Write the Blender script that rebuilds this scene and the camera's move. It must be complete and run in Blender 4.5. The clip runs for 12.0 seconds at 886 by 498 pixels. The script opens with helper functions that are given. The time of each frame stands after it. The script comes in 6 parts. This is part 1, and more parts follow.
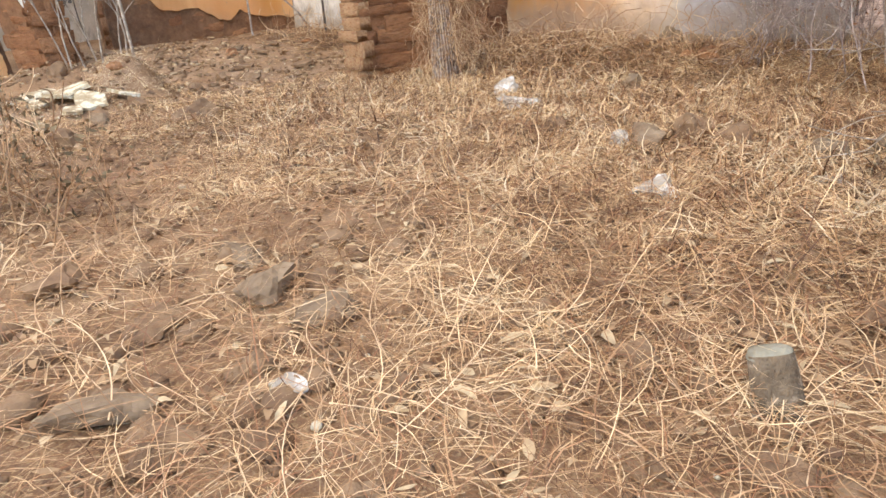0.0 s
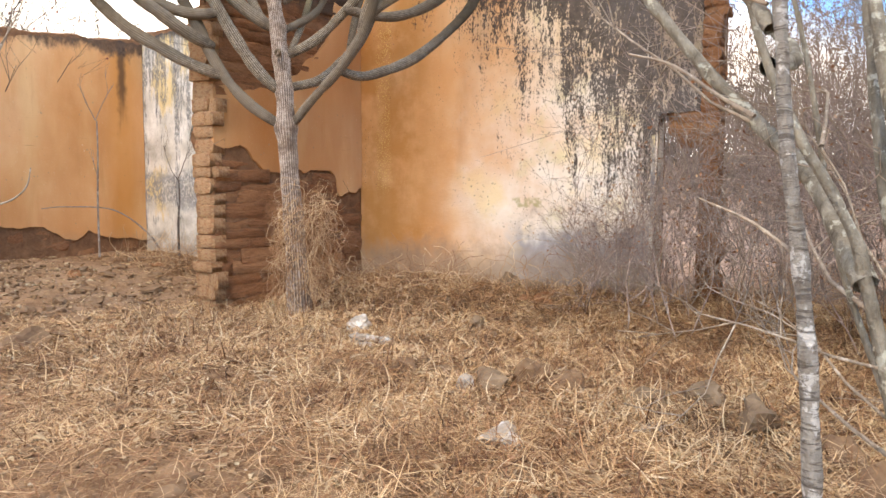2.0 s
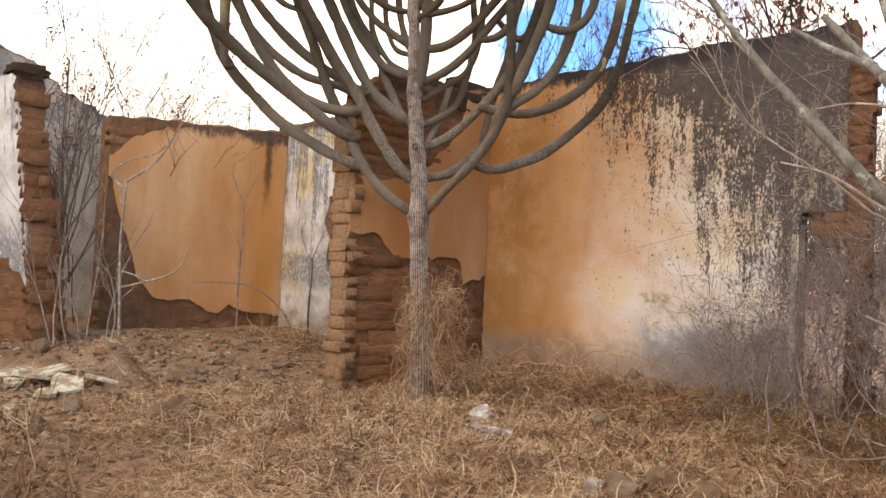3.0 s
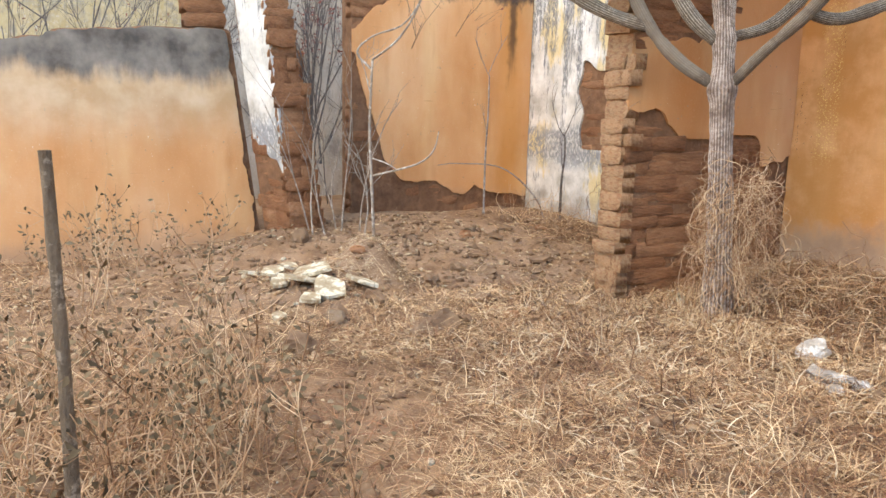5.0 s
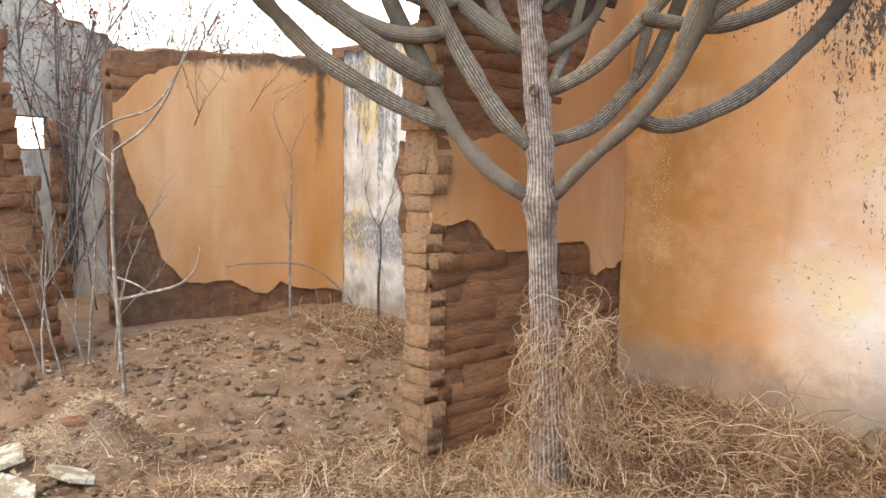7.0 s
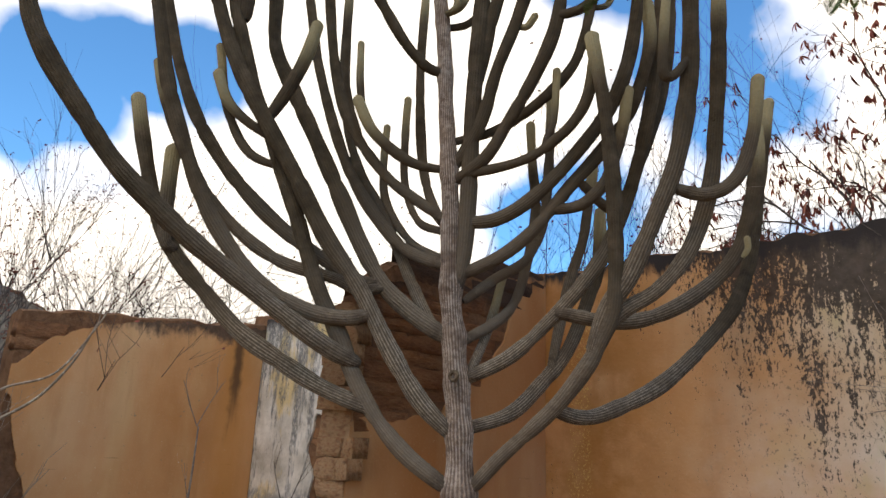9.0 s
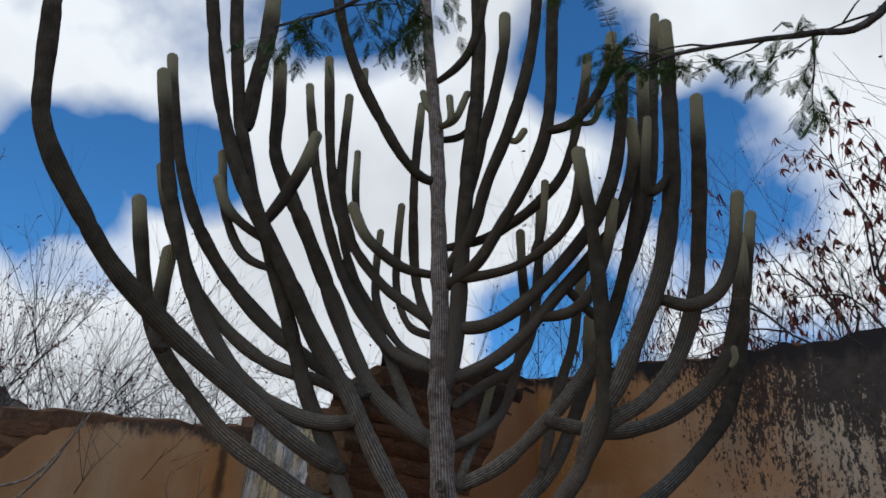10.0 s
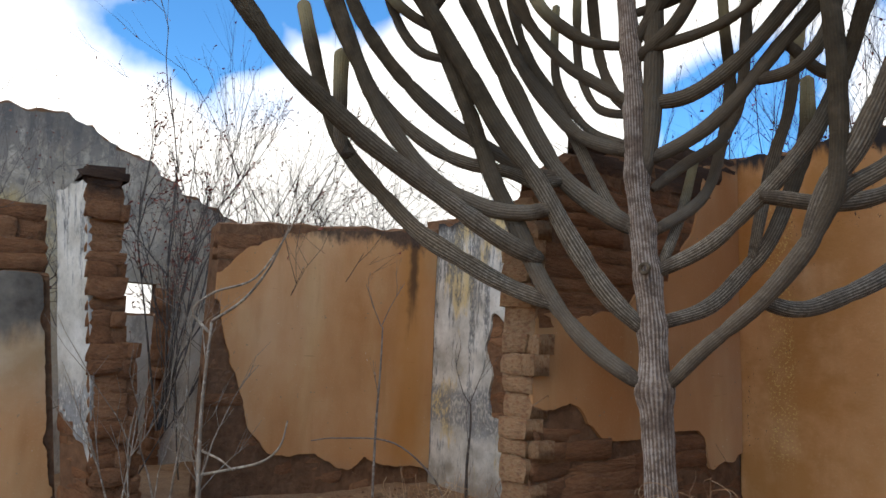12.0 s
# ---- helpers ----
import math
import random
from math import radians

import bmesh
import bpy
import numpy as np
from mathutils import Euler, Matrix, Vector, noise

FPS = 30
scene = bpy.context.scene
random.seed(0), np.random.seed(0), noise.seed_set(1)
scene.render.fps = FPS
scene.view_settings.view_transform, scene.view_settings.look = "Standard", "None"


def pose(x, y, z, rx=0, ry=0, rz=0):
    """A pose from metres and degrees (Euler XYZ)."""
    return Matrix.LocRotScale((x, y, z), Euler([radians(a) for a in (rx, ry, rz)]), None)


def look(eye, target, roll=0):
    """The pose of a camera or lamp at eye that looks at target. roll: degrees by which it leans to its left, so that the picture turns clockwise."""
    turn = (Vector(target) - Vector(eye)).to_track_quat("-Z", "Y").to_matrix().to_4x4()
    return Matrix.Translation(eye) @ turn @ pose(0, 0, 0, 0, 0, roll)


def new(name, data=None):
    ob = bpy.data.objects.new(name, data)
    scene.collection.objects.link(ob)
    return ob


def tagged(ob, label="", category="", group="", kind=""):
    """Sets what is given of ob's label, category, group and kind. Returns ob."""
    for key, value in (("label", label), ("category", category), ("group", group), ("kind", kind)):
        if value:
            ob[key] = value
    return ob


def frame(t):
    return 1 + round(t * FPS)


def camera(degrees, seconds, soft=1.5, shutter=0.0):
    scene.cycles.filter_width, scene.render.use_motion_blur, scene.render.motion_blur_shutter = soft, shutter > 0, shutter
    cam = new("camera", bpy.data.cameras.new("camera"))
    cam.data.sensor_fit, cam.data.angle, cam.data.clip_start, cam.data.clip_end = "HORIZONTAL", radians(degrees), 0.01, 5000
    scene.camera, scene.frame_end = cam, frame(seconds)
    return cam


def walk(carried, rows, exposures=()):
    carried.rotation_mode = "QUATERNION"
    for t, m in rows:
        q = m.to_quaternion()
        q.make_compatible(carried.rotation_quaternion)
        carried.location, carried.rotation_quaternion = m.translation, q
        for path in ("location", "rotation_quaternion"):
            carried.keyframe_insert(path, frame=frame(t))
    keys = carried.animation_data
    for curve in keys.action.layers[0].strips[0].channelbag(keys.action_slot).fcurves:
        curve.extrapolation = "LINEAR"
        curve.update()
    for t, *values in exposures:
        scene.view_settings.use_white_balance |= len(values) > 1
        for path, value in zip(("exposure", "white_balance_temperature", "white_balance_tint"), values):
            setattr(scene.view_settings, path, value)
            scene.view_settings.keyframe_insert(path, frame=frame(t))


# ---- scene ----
cam = camera(64.4, 12.0)
PATH = [
    (0, (4.433, -4.409, 0.938), (3.108, -3.108, 0.193), -3.9),
    (0.5, (4.458, -4.355, 0.955), (3.424, -2.784, 0.277), -1.8),
    (1, (4.482, -4.362, 0.995), (3.57, -2.661, 0.472), -1.5),
    (1.5, (4.487, -4.421, 1.044), (3.478, -2.714, 0.782), -0.6),
    (2, (4.472, -4.458, 1.065), (3.395, -2.779, 0.912), 0.3),
    (2.5, (4.46, -4.511, 1.095), (3.277, -2.898, 1.076), 1.1),
    (3, (4.43, -4.562, 1.114), (3.09, -3.08, 1.191), 2.6),
    (3.5, (4.323, -4.593, 1.086), (2.693, -3.436, 1.039), 3.0),
    (3.7, (4.232, -4.563, 1.063), (2.492, -3.583, 0.965), 2.7),
    (5.3, (3.263, -4.093, 1.385), (1.572, -3.088, 1.023), 1.2),
    (5.5, (3.192, -3.964, 1.416), (1.519, -2.919, 1.084), -0.1),
    (6, (2.937, -3.567, 1.567), (1.415, -2.317, 1.22), 1.5),
    (6.5, (2.637, -3.263, 1.676), (1.174, -1.917, 1.453), 2.0),
    (6.7, (2.609, -3.181, 1.732), (1.127, -1.855, 1.52), 0.9),
    (8.3, (2.497, -3.002, 1.794), (1.123, -1.56, 1.975), 3.1),
    (8.5, (2.547, -3.016, 1.805), (1.191, -1.572, 2.079), 3.1),
    (9, (2.565, -3.068, 1.859), (1.276, -1.643, 2.412), 2.6),
    (9.5, (2.617, -3.098, 1.895), (1.371, -1.72, 2.635), 2.2),
    (10, (2.625, -3.107, 1.884), (1.401, -1.75, 2.698), 3.5),
    (10.5, (2.593, -3.097, 1.88), (1.431, -1.674, 2.671), 5.1),
    (11, (2.542, -3.099, 1.824), (1.43, -1.576, 2.487), 5.1),
    (11.5, (2.439, -3.129, 1.777), (1.178, -1.635, 2.198), 3.9),
    (12, (2.365, -3.031, 1.822), (0.742, -1.895, 2.095), 2.4),
]
EXPOSURES = [(0, 0.1, 7400, 11), (1.0, 0.15, 7500, 11), (1.5, 0.15, 7600, 12), (2.0, -0.08, 7750, 13), (2.5, -0.45, 7900, 14), (3.0, -0.68, 8150, 17), (3.5, -0.88, 8350, 19), (3.7, -0.82, 8250, 17), (5.3, 0.1, 7200, 10), (6.7, 0.0, 7200, 10), (8.5, -0.84, 7500, 13), (9.0, -1.45, 7500, 11), (9.3, -2.2, 6100, 7), (10.5, -2.6, 5900, 7), (11.2, -2.05, 6800, 8), (11.6, -1.6, 7500, 10), (12, -1.55, 6700, 8)]
walk(cam, [(t, look(eye, target, roll)) for t, eye, target, roll in PATH], EXPOSURES)

# ---- world and sun ----
SUN_EL, SUN_AZ = 46.0, 152.0
world = bpy.data.worlds.new("sky")
scene.world = world
world.use_nodes = True
wn, wl = world.node_tree.nodes, world.node_tree.links
wn.clear()
w_out = wn.new("ShaderNodeOutputWorld")
w_bg = wn.new("ShaderNodeBackground")
w_sky = wn.new("ShaderNodeTexSky")
w_sky.sky_type, w_sky.sun_disc = "NISHITA", False
w_sky.sun_elevation, w_sky.sun_rotation = radians(SUN_EL), radians(SUN_AZ)
w_sky.air_density, w_sky.dust_density, w_sky.ozone_density = 1.0, 0.3, 3.0
w_noise = wn.new("ShaderNodeTexNoise")
w_noise.noise_dimensions = "4D"
w_noise.inputs["W"].default_value = 7.0
w_noise.inputs["Scale"].default_value = 2.8
w_noise.inputs["Detail"].default_value = 8.0
w_noise.inputs["Roughness"].default_value = 0.5
w_ramp = wn.new("ShaderNodeValToRGB")
w_ramp.color_ramp.elements[0].position, w_ramp.color_ramp.elements[1].position = 0.468, 0.60
w_ramp2 = wn.new("ShaderNodeValToRGB")
w_ramp2.color_ramp.elements[0].position, w_ramp2.color_ramp.elements[1].position = 0.5, 0.75
w_ramp2.color_ramp.elements[0].color, w_ramp2.color_ramp.elements[1].color = (46, 45, 44, 1), (31, 30.5, 30, 1)
w_mix = wn.new("ShaderNodeMix")
w_mix.data_type = "RGBA"
# clouds close up towards the horizon
w_coord = wn.new("ShaderNodeTexCoord")
w_sep = wn.new("ShaderNodeSeparateXYZ")
w_low = wn.new("ShaderNodeMapRange")
w_low.inputs["From Min"].default_value, w_low.inputs["From Max"].default_value = 0.15, 0.4
w_low.inputs["To Min"].default_value, w_low.inputs["To Max"].default_value = 0.12, 0.0
w_add = wn.new("ShaderNodeMath")
wl.new(w_coord.outputs["Generated"], w_sep.inputs[0])
wl.new(w_sep.outputs["Z"], w_low.inputs["Value"])
wl.new(w_low.outputs["Result"], w_add.inputs[0])
wl.new(w_noise.outputs["Fac"], w_add.inputs[1])
# broad banks of cloud and the clear gaps between them: direction, cosine of the half width, amount
BANKS = (
    ((-0.802, 0.256, 0.54), 0.965, 0.13), ((-0.644, 0.593, 0.483), 0.975, 0.16), ((-0.508, 0.702, 0.5), 0.985, 0.12), ((-0.183, 0.776, 0.603), 0.96, 0.13),
    ((-0.339, 0.863, 0.375), 0.985, 0.13), ((-0.945, 0.071, 0.32), 0.975, 0.13), ((-0.864, 0.421, 0.276), 0.98, 0.12),
    ((-0.852, 0.282, 0.44), 0.993, -0.24), ((-0.799, 0.395, 0.452), 0.995, -0.22), ((-0.237, 0.834, 0.499), 0.986, -0.26), ((-0.373, 0.678, 0.634), 0.99, -0.2),
    ((-0.143, 0.886, 0.442), 0.975, 0.24), ((-0.904, 0.158, 0.398), 0.99, -0.2), ((-0.498, 0.824, 0.269), 0.985, -0.22), ((-0.898, 0.307, 0.314), 0.993, -0.12))
w_sum = w_add.outputs[0]
for way, rim, amount in BANKS:
    w_dot = wn.new("ShaderNodeVectorMath")
    w_dot.operation = "DOT_PRODUCT"
    w_dot.inputs[1].default_value = Vector(way).normalized()
    w_span = wn.new("ShaderNodeMapRange")
    w_span.interpolation_type = "SMOOTHSTEP"
    w_span.inputs["From Min"].default_value, w_span.inputs["From Max"].default_value = rim, 1.0
    w_span.inputs["To Min"].default_value, w_span.inputs["To Max"].default_value = 0.0, amount
    w_more = wn.new("ShaderNodeMath")
    wl.new(w_coord.outputs["Generated"], w_dot.inputs[0])
    wl.new(w_dot.outputs["Value"], w_span.inputs["Value"])
    wl.new(w_span.outputs["Result"], w_more.inputs[0])
    wl.new(w_sum, w_more.inputs[1])
    w_sum = w_more.outputs[0]
wl.new(w_sum, w_ramp.inputs["Fac"])
wl.new(w_noise.outputs["Fac"], w_ramp2.inputs["Fac"])
wl.new(w_ramp.outputs["Color"], w_mix.inputs["Factor"])
w_blue = wn.new("ShaderNodeMix")
w_blue.data_type, w_blue.blend_type = "RGBA", "MULTIPLY"
w_blue.inputs["Factor"].default_value = 1.0
w_blue.inputs["B"].default_value = (2.4, 4.8, 6.4, 1)
wl.new(w_sky.outputs["Color"], w_blue.inputs["A"])
wl.new(w_blue.outputs["Result"], w_mix.inputs["A"])
wl.new(w_ramp2.outputs["Color"], w_mix.inputs["B"])
wl.new(w_mix.outputs["Result"], w_bg.inputs["Color"])
w_bg.inputs["Strength"].default_value = 0.12
wl.new(w_bg.outputs["Background"], w_out.inputs["Surface"])

sun = new("sun", bpy.data.lights.new("sun", "SUN"))
sun.data.energy, sun.data.angle, sun.data.color = 1.9, radians(22), (1.0, 0.88, 0.71)
SUN_WAY = Vector((math.sin(radians(SUN_AZ)) * math.cos(radians(SUN_EL)), math.cos(radians(SUN_AZ)) * math.cos(radians(SUN_EL)), math.sin(radians(SUN_EL))))
sun.matrix_world = look(SUN_WAY * 30, (0, 0, 0))


# ---- materials ----
class Nodes:
    """A material under construction: short calls that add a node and return its output."""

    def __init__(self, name, rough=0.9):
        self.mat = bpy.data.materials.new(name)
        self.mat.use_nodes = True
        self.tree = self.mat.node_tree
        self.shader = self.tree.nodes["Principled BSDF"]
        self.shader.inputs["Roughness"].default_value = rough
        self.shader.inputs["Specular IOR Level"].default_value = 0.15
        self.coord = self.tree.nodes.new("ShaderNodeTexCoord").outputs["Object"]

    def put(self, socket, value):
        if isinstance(value, bpy.types.NodeSocket):
            self.tree.links.new(value, socket)
        elif isinstance(value, tuple) and len(value) == 3 and socket.type == "RGBA":
            socket.default_value = (*value, 1)
        else:
            socket.default_value = value

    def axis(self, which):
        n = self.tree.nodes.new("ShaderNodeSeparateXYZ")
        self.put(n.inputs[0], self.coord)
        return n.outputs["XYZ".index(which)]

    def scaled(self, sx, sy, sz, source=None):
        n = self.tree.nodes.new("ShaderNodeMapping")
        self.put(n.inputs["Vector"], source or self.coord)
        n.inputs["Scale"].default_value = (sx, sy, sz)
        return n.outputs[0]

    def noise(self, scale, detail=4.0, rough=0.55, vec=None, warp=0.0):
        n = self.tree.nodes.new("ShaderNodeTexNoise")
        self.put(n.inputs["Vector"], vec or self.coord)
        n.inputs["Scale"].default_value, n.inputs["Detail"].default_value = scale, detail
        n.inputs["Roughness"].default_value, n.inputs["Distortion"].default_value = rough, warp
        return n.outputs["Fac"]

    def cells(self, scale, feature="F1", vec=None):
        n = self.tree.nodes.new("ShaderNodeTexVoronoi")
        n.feature = feature
        self.put(n.inputs["Vector"], vec or self.coord)
        n.inputs["Scale"].default_value = scale
        return n.outputs["Distance"]

    def op(self, kind, a, b=0.0, clamp=False):
        n = self.tree.nodes.new("ShaderNodeMath")
        n.operation, n.use_clamp = kind, clamp
        self.put(n.inputs[0], a)
        self.put(n.inputs[1], b)
        return n.outputs[0]

    def step(self, value, lo, hi):
        n = self.tree.nodes.new("ShaderNodeMapRange")
        n.interpolation_type = "SMOOTHSTEP"
        self.put(n.inputs["Value"], value)
        if lo < hi:
            a, b, c, d = lo, hi, 0.0, 1.0
        else:
            a, b, c, d = hi, lo, 1.0, 0.0
        n.inputs["From Min"].default_value, n.inputs["From Max"].default_value = a, b
        n.inputs["To Min"].default_value, n.inputs["To Max"].default_value = c, d
        return n.outputs["Result"]

    def ramp(self, fac, *stops):
        n = self.tree.nodes.new("ShaderNodeValToRGB")
        els = n.color_ramp.elements
        while len(els) < len(stops):
            els.new(0.5)
        for e, (p, c) in zip(els, stops):
            e.position, e.color = p, (*c, 1)
        self.put(n.inputs["Fac"], fac)
        return n.outputs["Color"]

    def mix(self, fac, a, b, kind="MIX"):
        n = self.tree.nodes.new("ShaderNodeMix")
        n.data_type, n.blend_type = "RGBA", kind
        self.put(n.inputs["Factor"], fac)
        self.put(n.inputs["A"], a)
        self.put(n.inputs["B"], b)
        return n.outputs["Result"]

    def random(self):
        return self.tree.nodes.new("ShaderNodeObjectInfo").outputs["Random"]

    def island(self):
        return self.tree.nodes.new("ShaderNodeNewGeometry").outputs["Random Per Island"]

    def done(self, color, height=None, strength=0.4, distance=0.02, rough=None):
        self.put(self.shader.inputs["Base Color"], color)
        if rough is not None:
            self.put(self.shader.inputs["Roughness"], rough)
        if height is not None:
            n = self.tree.nodes.new("ShaderNodeBump")
            n.inputs["Strength"].default_value, n.inputs["Distance"].default_value = strength, distance
            self.put(n.inputs["Height"], height)
            self.tree.links.new(n.outputs["Normal"], self.shader.inputs["Normal"])
        return self.mat


def plaster_bump(m):
    return m.op("ADD", m.op("MULTIPLY", m.noise(2.2, 3), 1.2), m.op("MULTIPLY", m.noise(38, 5, 0.65), 0.35))


def ochre(m, deep=0.0):
    """Ochre limewash, uneven and sun-faded; deep: how much browner."""
    c = m.ramp(m.noise(1.1, 4, 0.55, m.scaled(1, 1, 0.55)), (0.3, (0.53, 0.225, 0.075)), (0.52, (0.64, 0.315, 0.13)), (0.72, (0.72, 0.42, 0.215)))
    c = m.mix(m.op("MULTIPLY", m.step(m.noise(3.4, 5, 0.6, m.scaled(1, 1, 0.16)), 0.52, 0.76), 0.36), c, (0.40, 0.17, 0.05))
    c = m.mix(m.op("MULTIPLY", m.step(m.noise(60, 3), 0.55, 0.75), 0.18), c, (0.78, 0.56, 0.33))
    if deep:
        c = m.mix(deep, c, (0.30, 0.13, 0.05))
    return c


def make_plaster_back():
    m = Nodes("plaster_of_the_long_wall")
    x, z = m.axis("X"), m.axis("Z")
    n_big, n_mid, n_fine = m.noise(0.9, 4), m.noise(3.0, 5, 0.6), m.noise(16, 5, 0.65)
    c = ochre(m)
    # darker rain-washed ochre in a band next to the inner corner
    band = m.op("MULTIPLY", m.step(x, 0.55, -0.1), m.step(n_mid, 0.3, 0.6))
    c = m.mix(m.op("MULTIPLY", band, 0.7), c, (0.44, 0.185, 0.042))
    # limewash worn off towards the open end
    xw = m.op("ADD", x, m.op("MULTIPLY", m.op("SUBTRACT", n_big, 0.5), 2.2))
    worn = m.step(xw, 0.35, 1.55)
    pale = m.ramp(n_mid, (0.3, (0.62, 0.44, 0.30)), (0.5, (0.70, 0.57, 0.44)), (0.7, (0.75, 0.66, 0.55)))
    pale = m.mix(m.step(m.noise(1.7, 4), 0.52, 0.68), pale, (0.72, 0.55, 0.33))
    pale = m.mix(m.op("MULTIPLY", m.step(m.op("ADD", z, m.op("MULTIPLY", n_big, 0.8)), 1.9, 2.9), 0.75), pale, m.ramp(n_mid, (0.35, (0.50, 0.32, 0.17)), (0.65, (0.64, 0.45, 0.28))))
    c = m.mix(worn, c, pale)
    # soot-dark lichen: hangs from the top in tongues, breaks up into fine specks below, closes up at the open end
    tongue = m.noise(5.0, 3, 0.5, m.scaled(1, 1, 0.1))
    run = m.noise(26, 8, 0.7, m.scaled(1, 1, 0.15))
    speckle = m.noise(62, 6, 0.7, m.scaled(1, 1, 0.5))
    cloud = m.noise(3.4, 4, 0.6, m.scaled(1, 1, 0.7))
    reach = m.op("ADD", x, m.op("MULTIPLY", m.op("SUBTRACT", z, 1.8), 0.65))
    fall = m.op("ADD", m.op("MULTIPLY", m.step(reach, 0.35, 2.9), 0.82), m.op("MULTIPLY", m.op("MULTIPLY", m.step(z, 2.55, 3.38), m.step(x, -0.5, 0.9)), 0.38))
    fall = m.op("SUBTRACT", fall, m.op("MULTIPLY", m.step(z, 1.25, 0.85), 0.3))
    for source, weight in ((tongue, 1.1), (run, 1.6), (speckle, 2.7), (cloud, 1.2)):
        fall = m.op("ADD", fall, m.op("MULTIPLY", m.op("SUBTRACT", source, 0.5), weight))
    streak = m.step(fall, 0.56, 0.72)
    dark = m.ramp(n_fine, (0.3, (0.024, 0.019, 0.016)), (0.7, (0.085, 0.066, 0.056)))
    c = m.mix(m.op("MULTIPLY", streak, 0.93), c, dark)
    # greenish yellow lichen beside the dark
    tint = m.op("MULTIPLY", m.op("MULTIPLY", m.step(m.noise(2.6, 4), 0.55, 0.7), m.step(x, 1.0, 1.5)), m.op("SUBTRACT", 1.0, streak))
    c = m.mix(m.op("MULTIPLY", tint, 0.45), c, (0.50, 0.42, 0.19))
    # solid dark crust at the far top corner, with pale flecks
    crust = m.step(m.op("ADD", m.op("ADD", m.op("MULTIPLY", x, 0.55), m.op("MULTIPLY", z, 0.3)), m.op("MULTIPLY", n_mid, 0.5)), 2.15, 2.45)
    crust = m.op("MULTIPLY", crust, m.step(m.op("ADD", speckle, m.op("MULTIPLY", run, 0.6)), 0.87, 0.79))
    c = m.mix(m.op("MULTIPLY", crust, 0.6), c, (0.085, 0.07, 0.066))
    # flaked specks
    speck = m.op("MULTIPLY", m.step(m.noise(30, 4, 0.65), 0.61, 0.65), m.step(m.noise(2.3, 3), 0.44, 0.56))
    c = m.mix(m.op("MULTIPLY", speck, worn), c, (0.10, 0.085, 0.07))
    # grey cement patch low on the wall
    patch = m.op("MULTIPLY", m.step(m.op("ADD", z, m.op("MULTIPLY", n_mid, 1.0)), 1.42, 1.12), m.step(m.op("ADD", x, m.op("MULTIPLY", n_mid, 1.0)), 1.6, 1.95))
    c = m.mix(patch, c, m.ramp(n_mid, (0.35, (0.20, 0.175, 0.165)), (0.65, (0.37, 0.33, 0.31))))
    # small mossy flake
    moss = m.op("MULTIPLY", m.step(m.op("ABSOLUTE", m.op("SUBTRACT", x, 1.42)), 0.22, 0.12), m.step(m.op("ABSOLUTE", m.op("SUBTRACT", m.op("ADD", z, m.op("MULTIPLY", n_fine, 0.06)), 1.03)), 0.06, 0.03))
    c = m.mix(m.op("MULTIPLY", m.op("MULTIPLY", moss, 0.7), m.step(n_fine, 0.44, 0.6)), c, (0.28, 0.235, 0.085))
    # crackled stain column
    crack = m.step(m.noise(60, 3, 0.6), 0.55, 0.62)
    col = m.op("MULTIPLY", m.step(m.op("ABSOLUTE", m.op("SUBTRACT", m.op("ADD", x, m.op("MULTIPLY", n_mid, 0.15)), -0.28)), 0.13, 0.07), m.step(z, 1.0, 1.25))
    c = m.mix(m.op("MULTIPLY", m.op("MULTIPLY", crack, col), 0.75), c, (0.74, 0.50, 0.16))
    # splashed earth at the foot and a black weathered rim on top
    foot = m.step(m.op("ADD", z, m.op("ADD", m.op("MULTIPLY", n_mid, 0.6), m.op("MULTIPLY", n_fine, 0.25))), 1.12, 0.72)
    c = m.mix(m.op("MULTIPLY", foot, 0.75), c, m.ramp(n_mid, (0.35, (0.23, 0.165, 0.115)), (0.65, (0.40, 0.29, 0.20))))
    rim = m.step(m.op("ADD", z, m.op("MULTIPLY", m.noise(9, 5, 0.6, m.scaled(1, 1, 0.2)), 0.45)), 3.42, 3.54)
    c = m.mix(rim, c, (0.045, 0.036, 0.032))
    return m.done(c, m.op("SUBTRACT", plaster_bump(m), m.op("MULTIPLY", streak, 0.25)), 0.5, 0.02)


